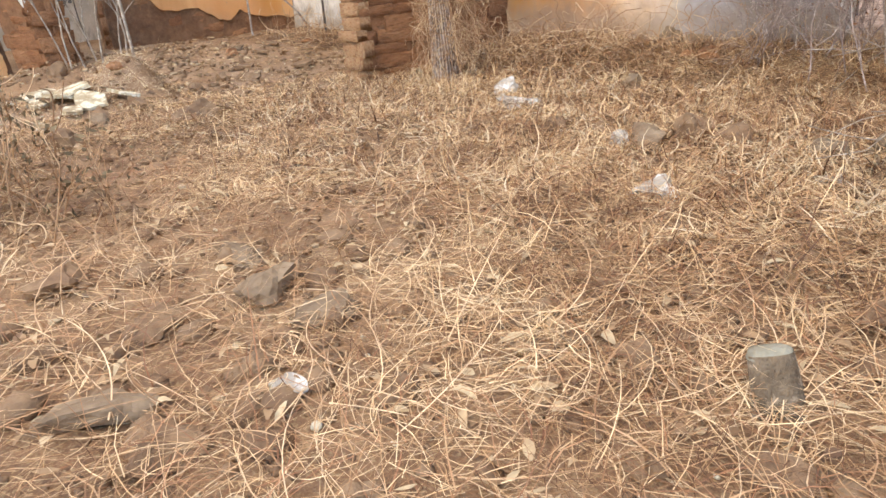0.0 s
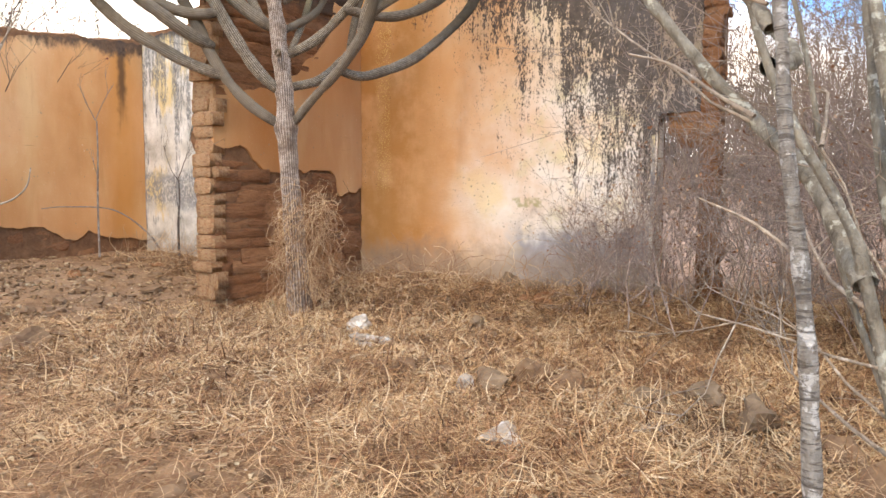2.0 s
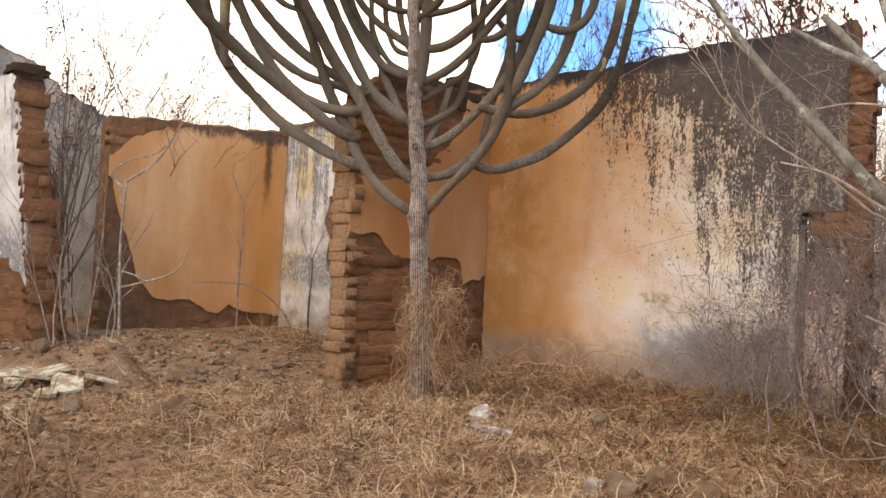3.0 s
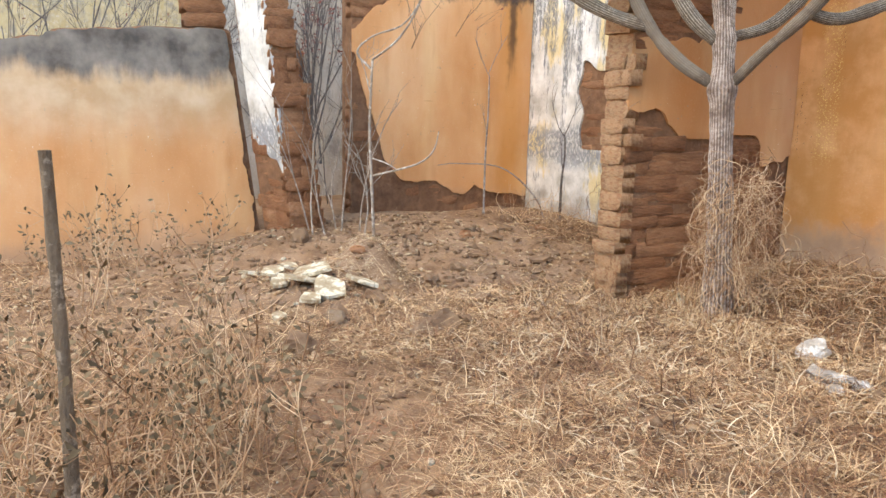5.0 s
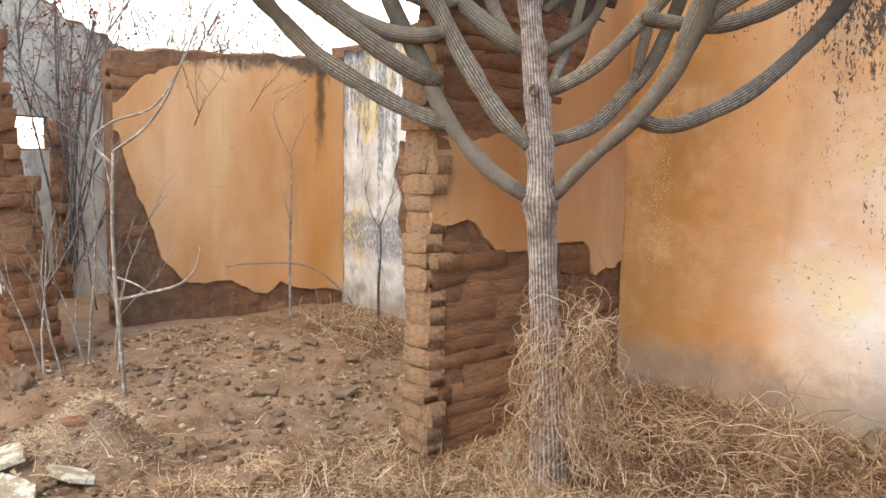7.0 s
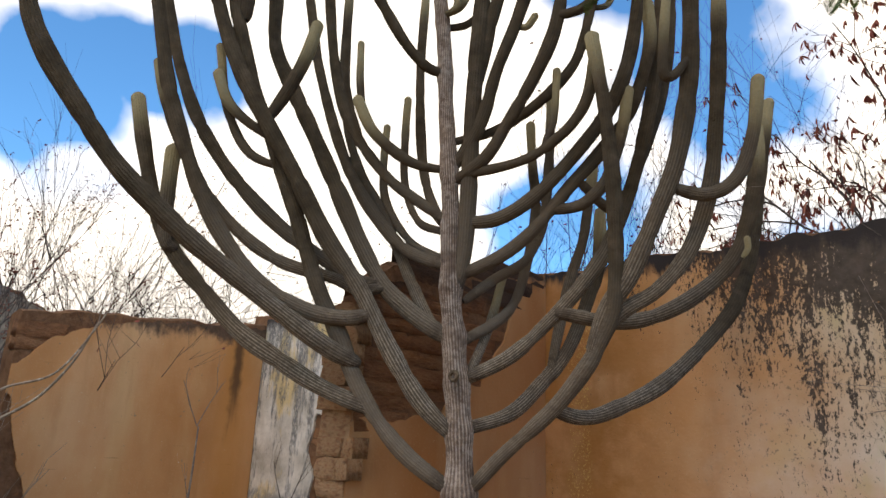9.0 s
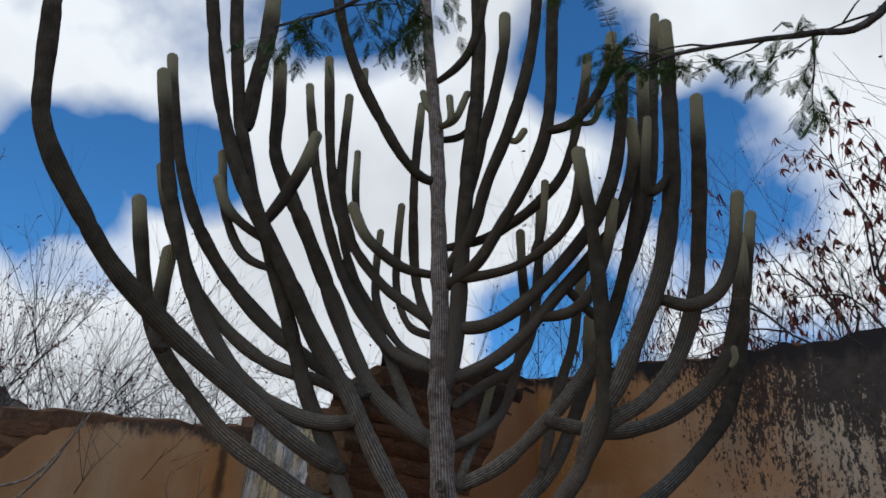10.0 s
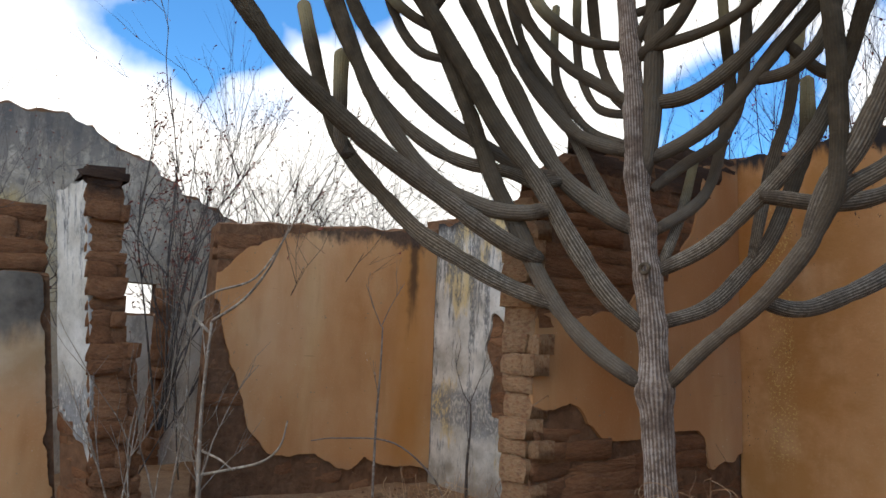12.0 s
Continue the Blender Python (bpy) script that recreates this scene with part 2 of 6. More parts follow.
def make_plaster_ochre(name, deep=0.0, rim_at=2.98, soot_at=None, foot_at=0.3, drip_at=None):
    m = Nodes(name)
    z = m.axis("Z")
    n_mid, n_fine = m.noise(3.0, 5, 0.6), m.noise(18, 5, 0.65)
    c = ochre(m, deep)
    spot = m.step(m.noise(21, 2, 0.5), 0.72, 0.75)
    c = m.mix(spot, c, (0.33, 0.22, 0.13))
    # paler upright washes, scratches and chipped points
    wash = m.noise(1.7, 4, 0.55, m.scaled(1, 1, 0.35))
    c = m.mix(m.op("MULTIPLY", m.step(wash, 0.46, 0.7), 0.42), c, (0.74, 0.48, 0.235))
    c = m.mix(m.op("MULTIPLY", m.step(m.noise(4, 5, 0.6, m.scaled(1, 1, 0.14)), 0.58, 0.74), 0.3), c, (0.42, 0.165, 0.045))
    scratch = m.op("MULTIPLY", m.step(m.noise(30, 3, 0.5, m.scaled(1, 0.08, 2.0)), 0.68, 0.72), m.step(n_mid, 0.5, 0.6))
    c = m.mix(m.op("MULTIPLY", scratch, 0.4), c, (0.30, 0.15, 0.06))
    c = m.mix(m.op("MULTIPLY", m.step(m.noise(33, 2, 0.5), 0.75, 0.77), 0.7), c, (0.80, 0.68, 0.50))
    if drip_at is not None:
        # rain run: black under the rim, rust-orange beside and below it
        off = m.op("ABSOLUTE", m.op("SUBTRACT", m.op("ADD", m.axis("Y"), m.op("MULTIPLY", m.noise(6, 4), 0.12)), drip_at + 0.06))
        c = m.mix(m.op("MULTIPLY", m.step(off, 0.34, 0.04), 0.6), c, (0.58, 0.235, 0.05))
        ragged = m.op("ADD", z, m.op("MULTIPLY", m.noise(9, 5, 0.6, m.scaled(1, 1, 0.1)), 1.3))
        c = m.mix(m.op("MULTIPLY", m.op("MULTIPLY", m.step(off, 0.1, 0.02), m.step(ragged, 2.45, 3.2)), 0.85), c, (0.10, 0.055, 0.03))
    if soot_at is not None:
        ragged = m.op("ADD", z, m.op("MULTIPLY", m.noise(4.0, 5, 0.6, m.scaled(1, 1, 0.35)), 0.5))
        c = m.mix(m.op("MULTIPLY", m.step(ragged, soot_at - 0.45, soot_at + 0.25), 0.75), c, m.ramp(n_mid, (0.35, (0.47, 0.32, 0.17)), (0.65, (0.62, 0.48, 0.31))))
        c = m.mix(m.step(ragged, soot_at + 0.32, soot_at + 0.52), c, m.ramp(n_mid, (0.35, (0.085, 0.07, 0.055)), (0.65, (0.26, 0.215, 0.165))))
    foot = m.step(m.op("ADD", z, m.op("MULTIPLY", n_mid, 0.5)), foot_at + 0.55, foot_at + 0.2)
    c = m.mix(m.op("MULTIPLY", foot, 0.55), c, (0.36, 0.24, 0.15))
    rim = m.step(m.op("ADD", z, m.op("MULTIPLY", m.noise(5, 7, 0.7, m.scaled(1, 1, 0.6)), 0.5)), rim_at + 0.22, rim_at + 0.36)
    c = m.mix(m.op("MULTIPLY", rim, 0.9), c, m.ramp(n_fine, (0.35, (0.045, 0.033, 0.027)), (0.65, (0.13, 0.085, 0.06))))
    return m.done(c, plaster_bump(m), 0.45, 0.02)


def make_plaster_white(name, soot=0.5, ochre_part=0.0):
    """Whitewash over grey render with dark vertical runs."""
    m = Nodes(name)
    z = m.axis("Z")
    n_mid, n_fine = m.noise(3.2, 5, 0.6), m.noise(17, 5, 0.65)
    c = m.ramp(n_mid, (0.32, (0.40, 0.345, 0.27)), (0.5, (0.60, 0.535, 0.44)), (0.66, (0.76, 0.695, 0.60)))
    if ochre_part:
        c = m.mix(m.op("MULTIPLY", m.step(m.op("ADD", m.noise(2.6, 4, 0.6, m.scaled(1, 1, 0.4)), m.op("MULTIPLY", m.step(z, 1.9, 2.9), 0.12)), 0.52, 0.62), ochre_part), c, (0.66, 0.46, 0.17))
    run = m.op("ADD", m.op("MULTIPLY", m.noise(9, 4, 0.55, m.scaled(1, 1, 0.06)), 0.7), m.op("MULTIPLY", m.noise(19, 7, 0.72, m.scaled(1, 1, 0.3)), 0.55))
    high = m.op("MULTIPLY", m.step(z, 1.6, 3.2), 0.12)
    dark = m.op("MULTIPLY", m.step(m.op("ADD", run, high), 0.79 - 0.16 * soot, 0.90 - 0.16 * soot), m.step(m.noise(48, 5, 0.7, m.scaled(1, 1, 0.35)), 0.36, 0.52))
    c = m.mix(m.op("MULTIPLY", dark, 0.88), c, m.ramp(n_fine, (0.3, (0.075, 0.07, 0.065)), (0.7, (0.25, 0.235, 0.22))))
    grey = m.op("MULTIPLY", m.step(m.op("ADD", z, m.op("MULTIPLY", n_mid, 0.6)), 1.75, 1.6), m.step(m.op("ADD", z, m.op("MULTIPLY", n_mid, 0.6)), 1.1, 1.3))
    grey = m.op("MULTIPLY", grey, m.step(m.op("ADD", m.noise(30, 6, 0.7, m.scaled(1, 1, 0.6)), m.op("MULTIPLY", n_mid, 0.5)), 0.64, 0.76))
    c = m.mix(m.op("MULTIPLY", grey, 0.85), c, m.ramp(n_fine, (0.3, (0.14, 0.13, 0.125)), (0.7, (0.30, 0.285, 0.27))))
    c = m.mix(m.op("MULTIPLY", m.step(m.noise(40, 6, 0.75), 0.57, 0.63), 0.38), c, (0.25, 0.21, 0.165))
    c = m.mix(m.op("MULTIPLY", m.step(m.op("ADD", z, m.op("MULTIPLY", n_mid, 0.7)), 0.95, 0.6), 0.6), c, (0.30, 0.235, 0.17))
    rim = m.step(m.op("ADD", z, m.op("MULTIPLY", m.noise(8, 5, 0.6, m.scaled(1, 1, 0.2)), 0.4)), 3.36, 3.48)
    c = m.mix(rim, c, (0.06, 0.05, 0.045))
    return m.done(c, plaster_bump(m), 0.5, 0.02)


def make_gable():
    m = Nodes("weathered_gable_render")
    z, y = m.axis("Z"), m.axis("Y")
    n_mid, n_fine = m.noise(1.6, 5, 0.6), m.noise(12, 5, 0.65)
    c = m.ramp(n_mid, (0.35, (0.40, 0.325, 0.235)), (0.55, (0.52, 0.43, 0.325)), (0.7, (0.63, 0.535, 0.42)))
    yellow = m.op("MULTIPLY", m.step(m.op("ADD", z, n_mid), 3.9, 3.6), m.step(y, -1.7, -2.3))
    c = m.mix(m.op("MULTIPLY", yellow, 0.75), c, m.ramp(n_fine, (0.3, (0.50, 0.33, 0.10)), (0.7, (0.62, 0.47, 0.24))))
    run = m.step(m.op("ADD", m.noise(5, 6, 0.65, m.scaled(1, 1, 0.14)), m.op("MULTIPLY", z, 0.12)), 0.95, 1.08)
    c = m.mix(m.op("MULTIPLY", run, 0.8), c, (0.13, 0.12, 0.115))
    stain = m.step(m.noise(7, 7, 0.7, m.scaled(1, 1, 0.35)), 0.5, 0.64)
    c = m.mix(m.op("MULTIPLY", stain, 0.6), c, (0.22, 0.185, 0.15))
    c = m.mix(m.op("MULTIPLY", m.step(m.noise(26, 6, 0.75), 0.55, 0.62), 0.5), c, (0.66, 0.57, 0.46))
    flake = m.step(m.noise(4.5, 8, 0.75), 0.5, 0.56)
    c = m.mix(m.op("MULTIPLY", m.op("MULTIPLY", flake, m.step(z, 2.3, 3.2)), 0.85), c, m.ramp(n_fine, (0.3, (0.20, 0.165, 0.13)), (0.7, (0.36, 0.31, 0.25))))
    top = m.step(m.op("ADD", z, m.op("MULTIPLY", n_fine, 0.9)), 4.3, 4.75)
    c = m.mix(m.op("MULTIPLY", top, 0.7), c, (0.14, 0.125, 0.11))
    return m.done(c, plaster_bump(m), 0.5, 0.03)


def make_adobe(name, tone=1.0, lit_tan=0.0):
    m = Nodes(name, 0.95)
    n, f = m.noise(7, 5, 0.6), m.noise(45, 5, 0.7)
    k = m.op("ADD", m.op("MULTIPLY", m.random(), 0.32), m.op("MULTIPLY", n, 0.75))
    c = m.ramp(k, (0.2, (0.16 * tone, 0.066 * tone, 0.03 * tone)), (0.5, (0.25 * tone, 0.11 * tone, 0.05 * tone)), (0.85, (0.35 * tone, 0.175 * tone, 0.085 * tone)))
    c = m.mix(m.op("MULTIPLY", m.step(f, 0.5, 0.7), 0.35), c, (0.40 * tone, 0.24 * tone, 0.13 * tone))
    # tan mixed in so that the brick looks brightly lit
    if lit_tan:
        c = m.mix(m.op("MULTIPLY", m.step(m.noise(4, 5, 0.6), 0.3, 0.6), lit_tan), c, (0.56, 0.36, 0.19))
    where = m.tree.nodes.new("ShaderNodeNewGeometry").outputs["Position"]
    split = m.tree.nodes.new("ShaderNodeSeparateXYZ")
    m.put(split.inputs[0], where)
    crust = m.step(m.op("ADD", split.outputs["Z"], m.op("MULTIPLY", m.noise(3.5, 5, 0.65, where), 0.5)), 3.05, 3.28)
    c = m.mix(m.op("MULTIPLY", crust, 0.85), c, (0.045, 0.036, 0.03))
    c = m.mix(m.op("MULTIPLY", m.step(m.noise(5, 7, 0.7, m.scaled(1, 1, 2.5)), 0.5, 0.62), 0.45), c, (0.12 * tone, 0.058 * tone, 0.03 * tone))
    return m.done(c, m.op("ADD", m.op("MULTIPLY", m.noise(6, 7, 0.7, m.scaled(1, 1, 2.2)), 1.6), m.op("MULTIPLY", f, 0.4)), 0.8, 0.04)


def make_mortar():
    m = Nodes("earth_mortar", 0.97)
    n = m.noise(9, 6, 0.65)
    c = m.ramp(n, (0.3, (0.15, 0.072, 0.036)), (0.7, (0.30, 0.155, 0.08)))
    return m.done(c, m.noise(22, 6, 0.7), 0.9, 0.04)


def make_ground():
    m = Nodes("dry_earth", 0.97)
    a, b, f = m.noise(0.8, 4), m.noise(4.5, 5, 0.6), m.noise(70, 5, 0.7)
    c = m.ramp(m.op("ADD", m.op("MULTIPLY", a, 0.5), m.op("MULTIPLY", b, 0.5)), (0.36, (0.13, 0.065, 0.033)), (0.5, (0.225, 0.122, 0.063)), (0.64, (0.34, 0.205, 0.112)))
    c = m.mix(m.op("MULTIPLY", m.step(f, 0.48, 0.66), 0.5), c, (0.42, 0.285, 0.145))
    c = m.mix(m.op("MULTIPLY", m.step(m.noise(130, 3, 0.7), 0.55, 0.65), 0.5), c, (0.14, 0.075, 0.045))
    x, y = m.axis("X"), m.axis("Y")
    dusty = m.op("MULTIPLY", m.step(m.op("ADD", x, m.op("MULTIPLY", b, 1.2)), 0.1, -0.9), m.step(m.noise(2.2, 6, 0.65), 0.36, 0.62))
    c = m.mix(m.op("MULTIPLY", dusty, 0.6), c, m.ramp(f, (0.35, (0.19, 0.108, 0.06)), (0.65, (0.42, 0.275, 0.17))))
    hill = m.step(m.op("ADD", y, m.op("MULTIPLY", b, 1.5)), 2.8, 4.2)
    c = m.mix(m.op("MULTIPLY", hill, 0.85), c, m.ramp(m.noise(11, 6, 0.75), (0.38, (0.30, 0.185, 0.13)), (0.6, (0.60, 0.43, 0.33))))
    return m.done(c, m.op("ADD", b, m.op("MULTIPLY", f, 0.35)), 0.8, 0.03)


def make_straw(name, *stops):
    m = Nodes(name, 0.75)
    k = m.op("ADD", m.op("MULTIPLY", m.island(), 0.62), m.op("MULTIPLY", m.step(m.noise(2.2, 7, 0.7), 0.3, 0.66), 0.38))
    return m.done(m.ramp(k, *stops))


def make_rock(name, lo, hi, pale=None, grain=1.0):
    m = Nodes(name, 0.9)
    n, f = m.noise(8 * grain, 6, 0.65), m.noise(50, 5, 0.7)
    c = m.ramp(n, (0.3, lo), (0.7, hi))
    if pale:
        c = m.mix(m.step(m.noise(5 * grain, 6, 0.7), 0.48, 0.6), c, pale)
    return m.done(c, m.op("ADD", n, m.op("MULTIPLY", f, 0.4)), 0.7, 0.02 * grain)


def make_bark(name, lo, hi, spot, bands=0.0):
    m = Nodes(name, 0.9)
    n = m.noise(20, 6, 0.7, m.scaled(1, 1, 0.4))
    c = m.ramp(n, (0.32, lo), (0.68, hi))
    c = m.mix(m.step(m.noise(17, 6, 0.68), 0.54, 0.6), c, spot)
    h = m.op("ADD", n, m.op("MULTIPLY", m.noise(60, 4, 0.7), 0.5))
    if bands:
        ring = m.noise(18, 7, 0.72, m.scaled(0.7, 0.7, 4.5), 0.6)
        c = m.mix(m.op("MULTIPLY", m.step(ring, 0.52, 0.58), bands), c, (0.13, 0.105, 0.085))
        h = m.op("ADD", h, ring)
    return m.done(c, h, 1.0, 0.02)


def make_cactus(name, old):
    """Finely ribbed skin: grey cork on the old trunk, dull olive above, golden felt on young tips."""
    m = Nodes(name, 0.9)
    m.shader.inputs["Specular IOR Level"].default_value = 0.08
    n, f = m.noise(9, 5, 0.6), m.noise(60, 4, 0.7)

    def attr(which):
        node = m.tree.nodes.new("ShaderNodeAttribute")
        node.attribute_name = which
        return node.outputs["Fac"]

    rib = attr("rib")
    if old:
        c = m.ramp(n, (0.3, (0.15, 0.098, 0.068)), (0.5, (0.28, 0.196, 0.142)), (0.7, (0.42, 0.315, 0.238)))
        pale, amount, groove_shade = (0.60, 0.485, 0.39), 0.75, (0.085, 0.054, 0.038)
    else:
        cork = m.op("MULTIPLY", m.step(attr("root"), 0.0, 0.55), m.step(m.op("ADD", m.axis("Z"), m.op("MULTIPLY", n, 1.4)), 4.9, 2.9))
        c = m.ramp(n, (0.3, (0.052, 0.037, 0.022)), (0.55, (0.094, 0.068, 0.042)), (0.75, (0.145, 0.106, 0.07)))
        c = m.mix(m.op("MULTIPLY", cork, 0.65), c, (0.25, 0.188, 0.132))
        pale, amount, groove_shade = m.mix(cork, (0.16, 0.128, 0.075), (0.50, 0.405, 0.30)), 0.7, (0.04, 0.03, 0.018)
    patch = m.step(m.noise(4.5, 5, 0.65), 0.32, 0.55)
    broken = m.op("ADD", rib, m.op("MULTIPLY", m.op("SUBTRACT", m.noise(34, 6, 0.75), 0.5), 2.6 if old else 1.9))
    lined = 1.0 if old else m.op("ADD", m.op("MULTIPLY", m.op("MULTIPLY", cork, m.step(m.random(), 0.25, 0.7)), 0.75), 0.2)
    # valleys between the ribs are darkened: shade put into the colour
    c = m.mix(m.op("MULTIPLY", m.op("MULTIPLY", m.step(broken, 0.42, 0.18), 0.6), lined), c, groove_shade)
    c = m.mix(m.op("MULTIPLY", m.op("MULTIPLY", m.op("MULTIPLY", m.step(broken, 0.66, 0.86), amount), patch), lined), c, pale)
    c = m.mix(m.op("MULTIPLY", m.step(m.noise(13, 6, 0.7), 0.56, 0.68), 0.45), c, (0.10, 0.075, 0.055))
    if not old:
        c = m.mix(m.op("MULTIPLY", m.op("MULTIPLY", m.step(attr("root"), 1.0, 1.05), m.step(m.noise(20, 5, 0.7), 0.35, 0.55)), 0.7), c, (0.085, 0.06, 0.042))
        c = m.mix(m.op("MULTIPLY", m.step(attr("young"), 0.02, 0.75), 0.85), c, m.mix(f, (0.30, 0.235, 0.115), (0.50, 0.41, 0.235)))
    return m.done(c, m.op("ADD", m.op("MULTIPLY", m.noise(26, 6, 0.75), 0.9), m.op("MULTIPLY", f, 0.5)), 0.9, 0.02)


M_BACK = make_plaster_back()
M_SIDE = make_plaster_ochre("ochre_plaster_of_the_side_wall", 0.0, 2.95, drip_at=1.5)
M_CROSS = make_plaster_ochre("ochre_plaster_of_the_cross_wall", 0.35, 3.2)
M_FRONT = make_plaster_ochre("ochre_plaster_of_the_front_wall", 0.0, 2.5, soot_at=1.62, foot_at=0.0)
M_WHITE = make_plaster_white("stained_whitewash", 0.85, 0.75)
M_STUB = make_plaster_white("flaking_whitewash", 0.5)
M_GABLE = make_gable()
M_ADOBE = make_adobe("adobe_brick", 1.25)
# same brick again, with the brighter light on the wall's end in its colour
M_ADOBE_LIT = make_adobe("lit_adobe_brick", 1.5, 0.6)
M_MORTAR = make_mortar()
M_GROUND = make_ground()
M_STRAW = make_straw("straw", (0.22, (0.12, 0.054, 0.026)), (0.4, (0.29, 0.145, 0.066)), (0.6, (0.47, 0.28, 0.135)), (0.85, (0.72, 0.50, 0.275)))
M_MOUND = make_straw("pale_chaff", (0.1, (0.30, 0.18, 0.09)), (0.5, (0.50, 0.35, 0.20)), (0.9, (0.72, 0.56, 0.36)))
M_VINE = make_straw("dry_vine", (0.15, (0.17, 0.08, 0.038)), (0.5, (0.34, 0.185, 0.085)), (0.9, (0.55, 0.36, 0.18)))
M_SHADE_STRAW = make_straw("shade_dark_grass", (0.1, (0.06, 0.03, 0.017)), (0.6, (0.14, 0.066, 0.034)), (0.95, (0.24, 0.125, 0.062)))
M_DRYVINE = make_straw("straw_coloured_vine", (0.15, (0.17, 0.078, 0.036)), (0.5, (0.38, 0.21, 0.105)), (0.9, (0.68, 0.47, 0.27)))
M_LITTER = make_straw("dead_leaf", (0.1, (0.14, 0.055, 0.028)), (0.55, (0.34, 0.155, 0.075)), (0.85, (0.48, 0.29, 0.145)), (0.97, (0.60, 0.44, 0.26)))
M_DEADLEAF = make_straw("fallen_leaf", (0.1, (0.12, 0.062, 0.034)), (0.55, (0.29, 0.17, 0.085)), (0.9, (0.50, 0.37, 0.21)))
M_DRYLEAF = make_straw("withered_leaf", (0.1, (0.06, 0.04, 0.02)), (0.6, (0.15, 0.10, 0.05)), (0.95, (0.28, 0.19, 0.10)))
M_CLOD = make_rock("earth_clod", (0.13, 0.07, 0.038), (0.27, 0.165, 0.09))
M_STONE = make_rock("brown_fieldstone", (0.13, 0.08, 0.045), (0.28, 0.19, 0.115))
M_HEAP = make_rock("limed_earth", (0.22, 0.125, 0.062), (0.38, 0.245, 0.13), (0.48, 0.345, 0.205))
M_LIMED = make_rock("limed_stone", (0.24, 0.185, 0.135), (0.47, 0.40, 0.315), (0.66, 0.59, 0.50), 1.2)
M_SLAB = make_rock("broken_plaster", (0.28, 0.19, 0.105), (0.48, 0.37, 0.22), (0.66, 0.56, 0.39), 2.4)
M_BARK = make_bark("grey_bark", (0.11, 0.088, 0.062), (0.33, 0.285, 0.215), (0.43, 0.40, 0.315))
M_PALEBARK = make_bark("pale_ringed_bark", (0.22, 0.18, 0.14), (0.47, 0.42, 0.355), (0.66, 0.61, 0.54), 0.8)
M_TWIG = make_bark("grey_twig", (0.15, 0.11, 0.09), (0.34, 0.275, 0.225), (0.40, 0.34, 0.285))
M_BROWNTWIG = make_bark("brown_twig", (0.20, 0.135, 0.105), (0.42, 0.31, 0.25), (0.50, 0.39, 0.32))
M_MIDTWIG = make_bark("middle_twig", (0.08, 0.062, 0.05), (0.18, 0.145, 0.12), (0.23, 0.19, 0.155))
M_PALETWIG = make_bark("pale_twig", (0.22, 0.16, 0.11), (0.44, 0.34, 0.25), (0.52, 0.42, 0.32))
M_DARKTWIG = make_bark("dark_twig", (0.06, 0.045, 0.038), (0.14, 0.11, 0.09), (0.17, 0.14, 0.12))
M_POD = make_straw("dry_pod", (0.1, (0.10, 0.024, 0.017)), (0.6, (0.26, 0.068, 0.045)), (0.95, (0.38, 0.16, 0.10)))
M_LEAF = make_straw("feathery_leaf", (0.1, (0.05, 0.085, 0.025)), (0.6, (0.10, 0.16, 0.045)), (0.95, (0.17, 0.23, 0.075)))
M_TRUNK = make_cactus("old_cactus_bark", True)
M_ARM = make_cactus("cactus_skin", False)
M_STUMP = make_bark("weathered_stump", (0.09, 0.06, 0.036), (0.21, 0.15, 0.095), (0.27, 0.2, 0.135))
M_CUT = make_rock("lichened_cut", (0.16, 0.13, 0.085), (0.36, 0.32, 0.23))


# ---- building helpers ----
def mesh_of(name, verts, faces, material, smooth=False):
    me = bpy.data.meshes.new(name)
    me.from_pydata([tuple(v) for v in verts], [], faces)
    me.materials.append(material)
    if smooth:
        me.shade_smooth()
    me.update()
    return me


def part_mesh(name, me, parent=None, label="", kind=""):
    ob = new(name, me)
    if parent is not None:
        ob.parent = parent
        ob.matrix_parent_inverse = parent.matrix_basis.inverted()
    return tagged(ob, label, kind=kind)


def thing(name, at, label, category, group="", kind=""):
    ob = new(name)
    ob.location = at
    ob.empty_display_size = 0.1
    bpy.context.view_layer.update()
    return tagged(ob, label, category, group, kind)


def wob(x, y=0.0, z=0.0, scale=1.0):
    return noise.noise((x * scale, y * scale, z * scale))


def smooth01(v, lo, hi):
    t = min(1.0, max(0.0, (v - lo) / (hi - lo)))
    return t * t * (3 - 2 * t)


def along(pairs, u):
    """Straight from point to point of (u, v) pairs."""
    return float(np.interp(u, [p[0] for p in pairs], [p[1] for p in pairs]))


def curve_through(pts, per=6):
    """A smooth polyline through points (Catmull-Rom)."""
    p = [np.array(q, float) for q in pts]
    p = [2 * p[0] - p[1]] + p + [2 * p[-1] - p[-2]]
    out = []
    for a, b, c, d in zip(p, p[1:], p[2:], p[3:]):
        for k in range(per):
            t = k / per
            out.append(0.5 * (2 * b + (c - a) * t + (2 * a - 5 * b + 4 * c - d) * t * t + (3 * b - a - 3 * c + d) * t**3))
    return np.array(out + [p[-2]])


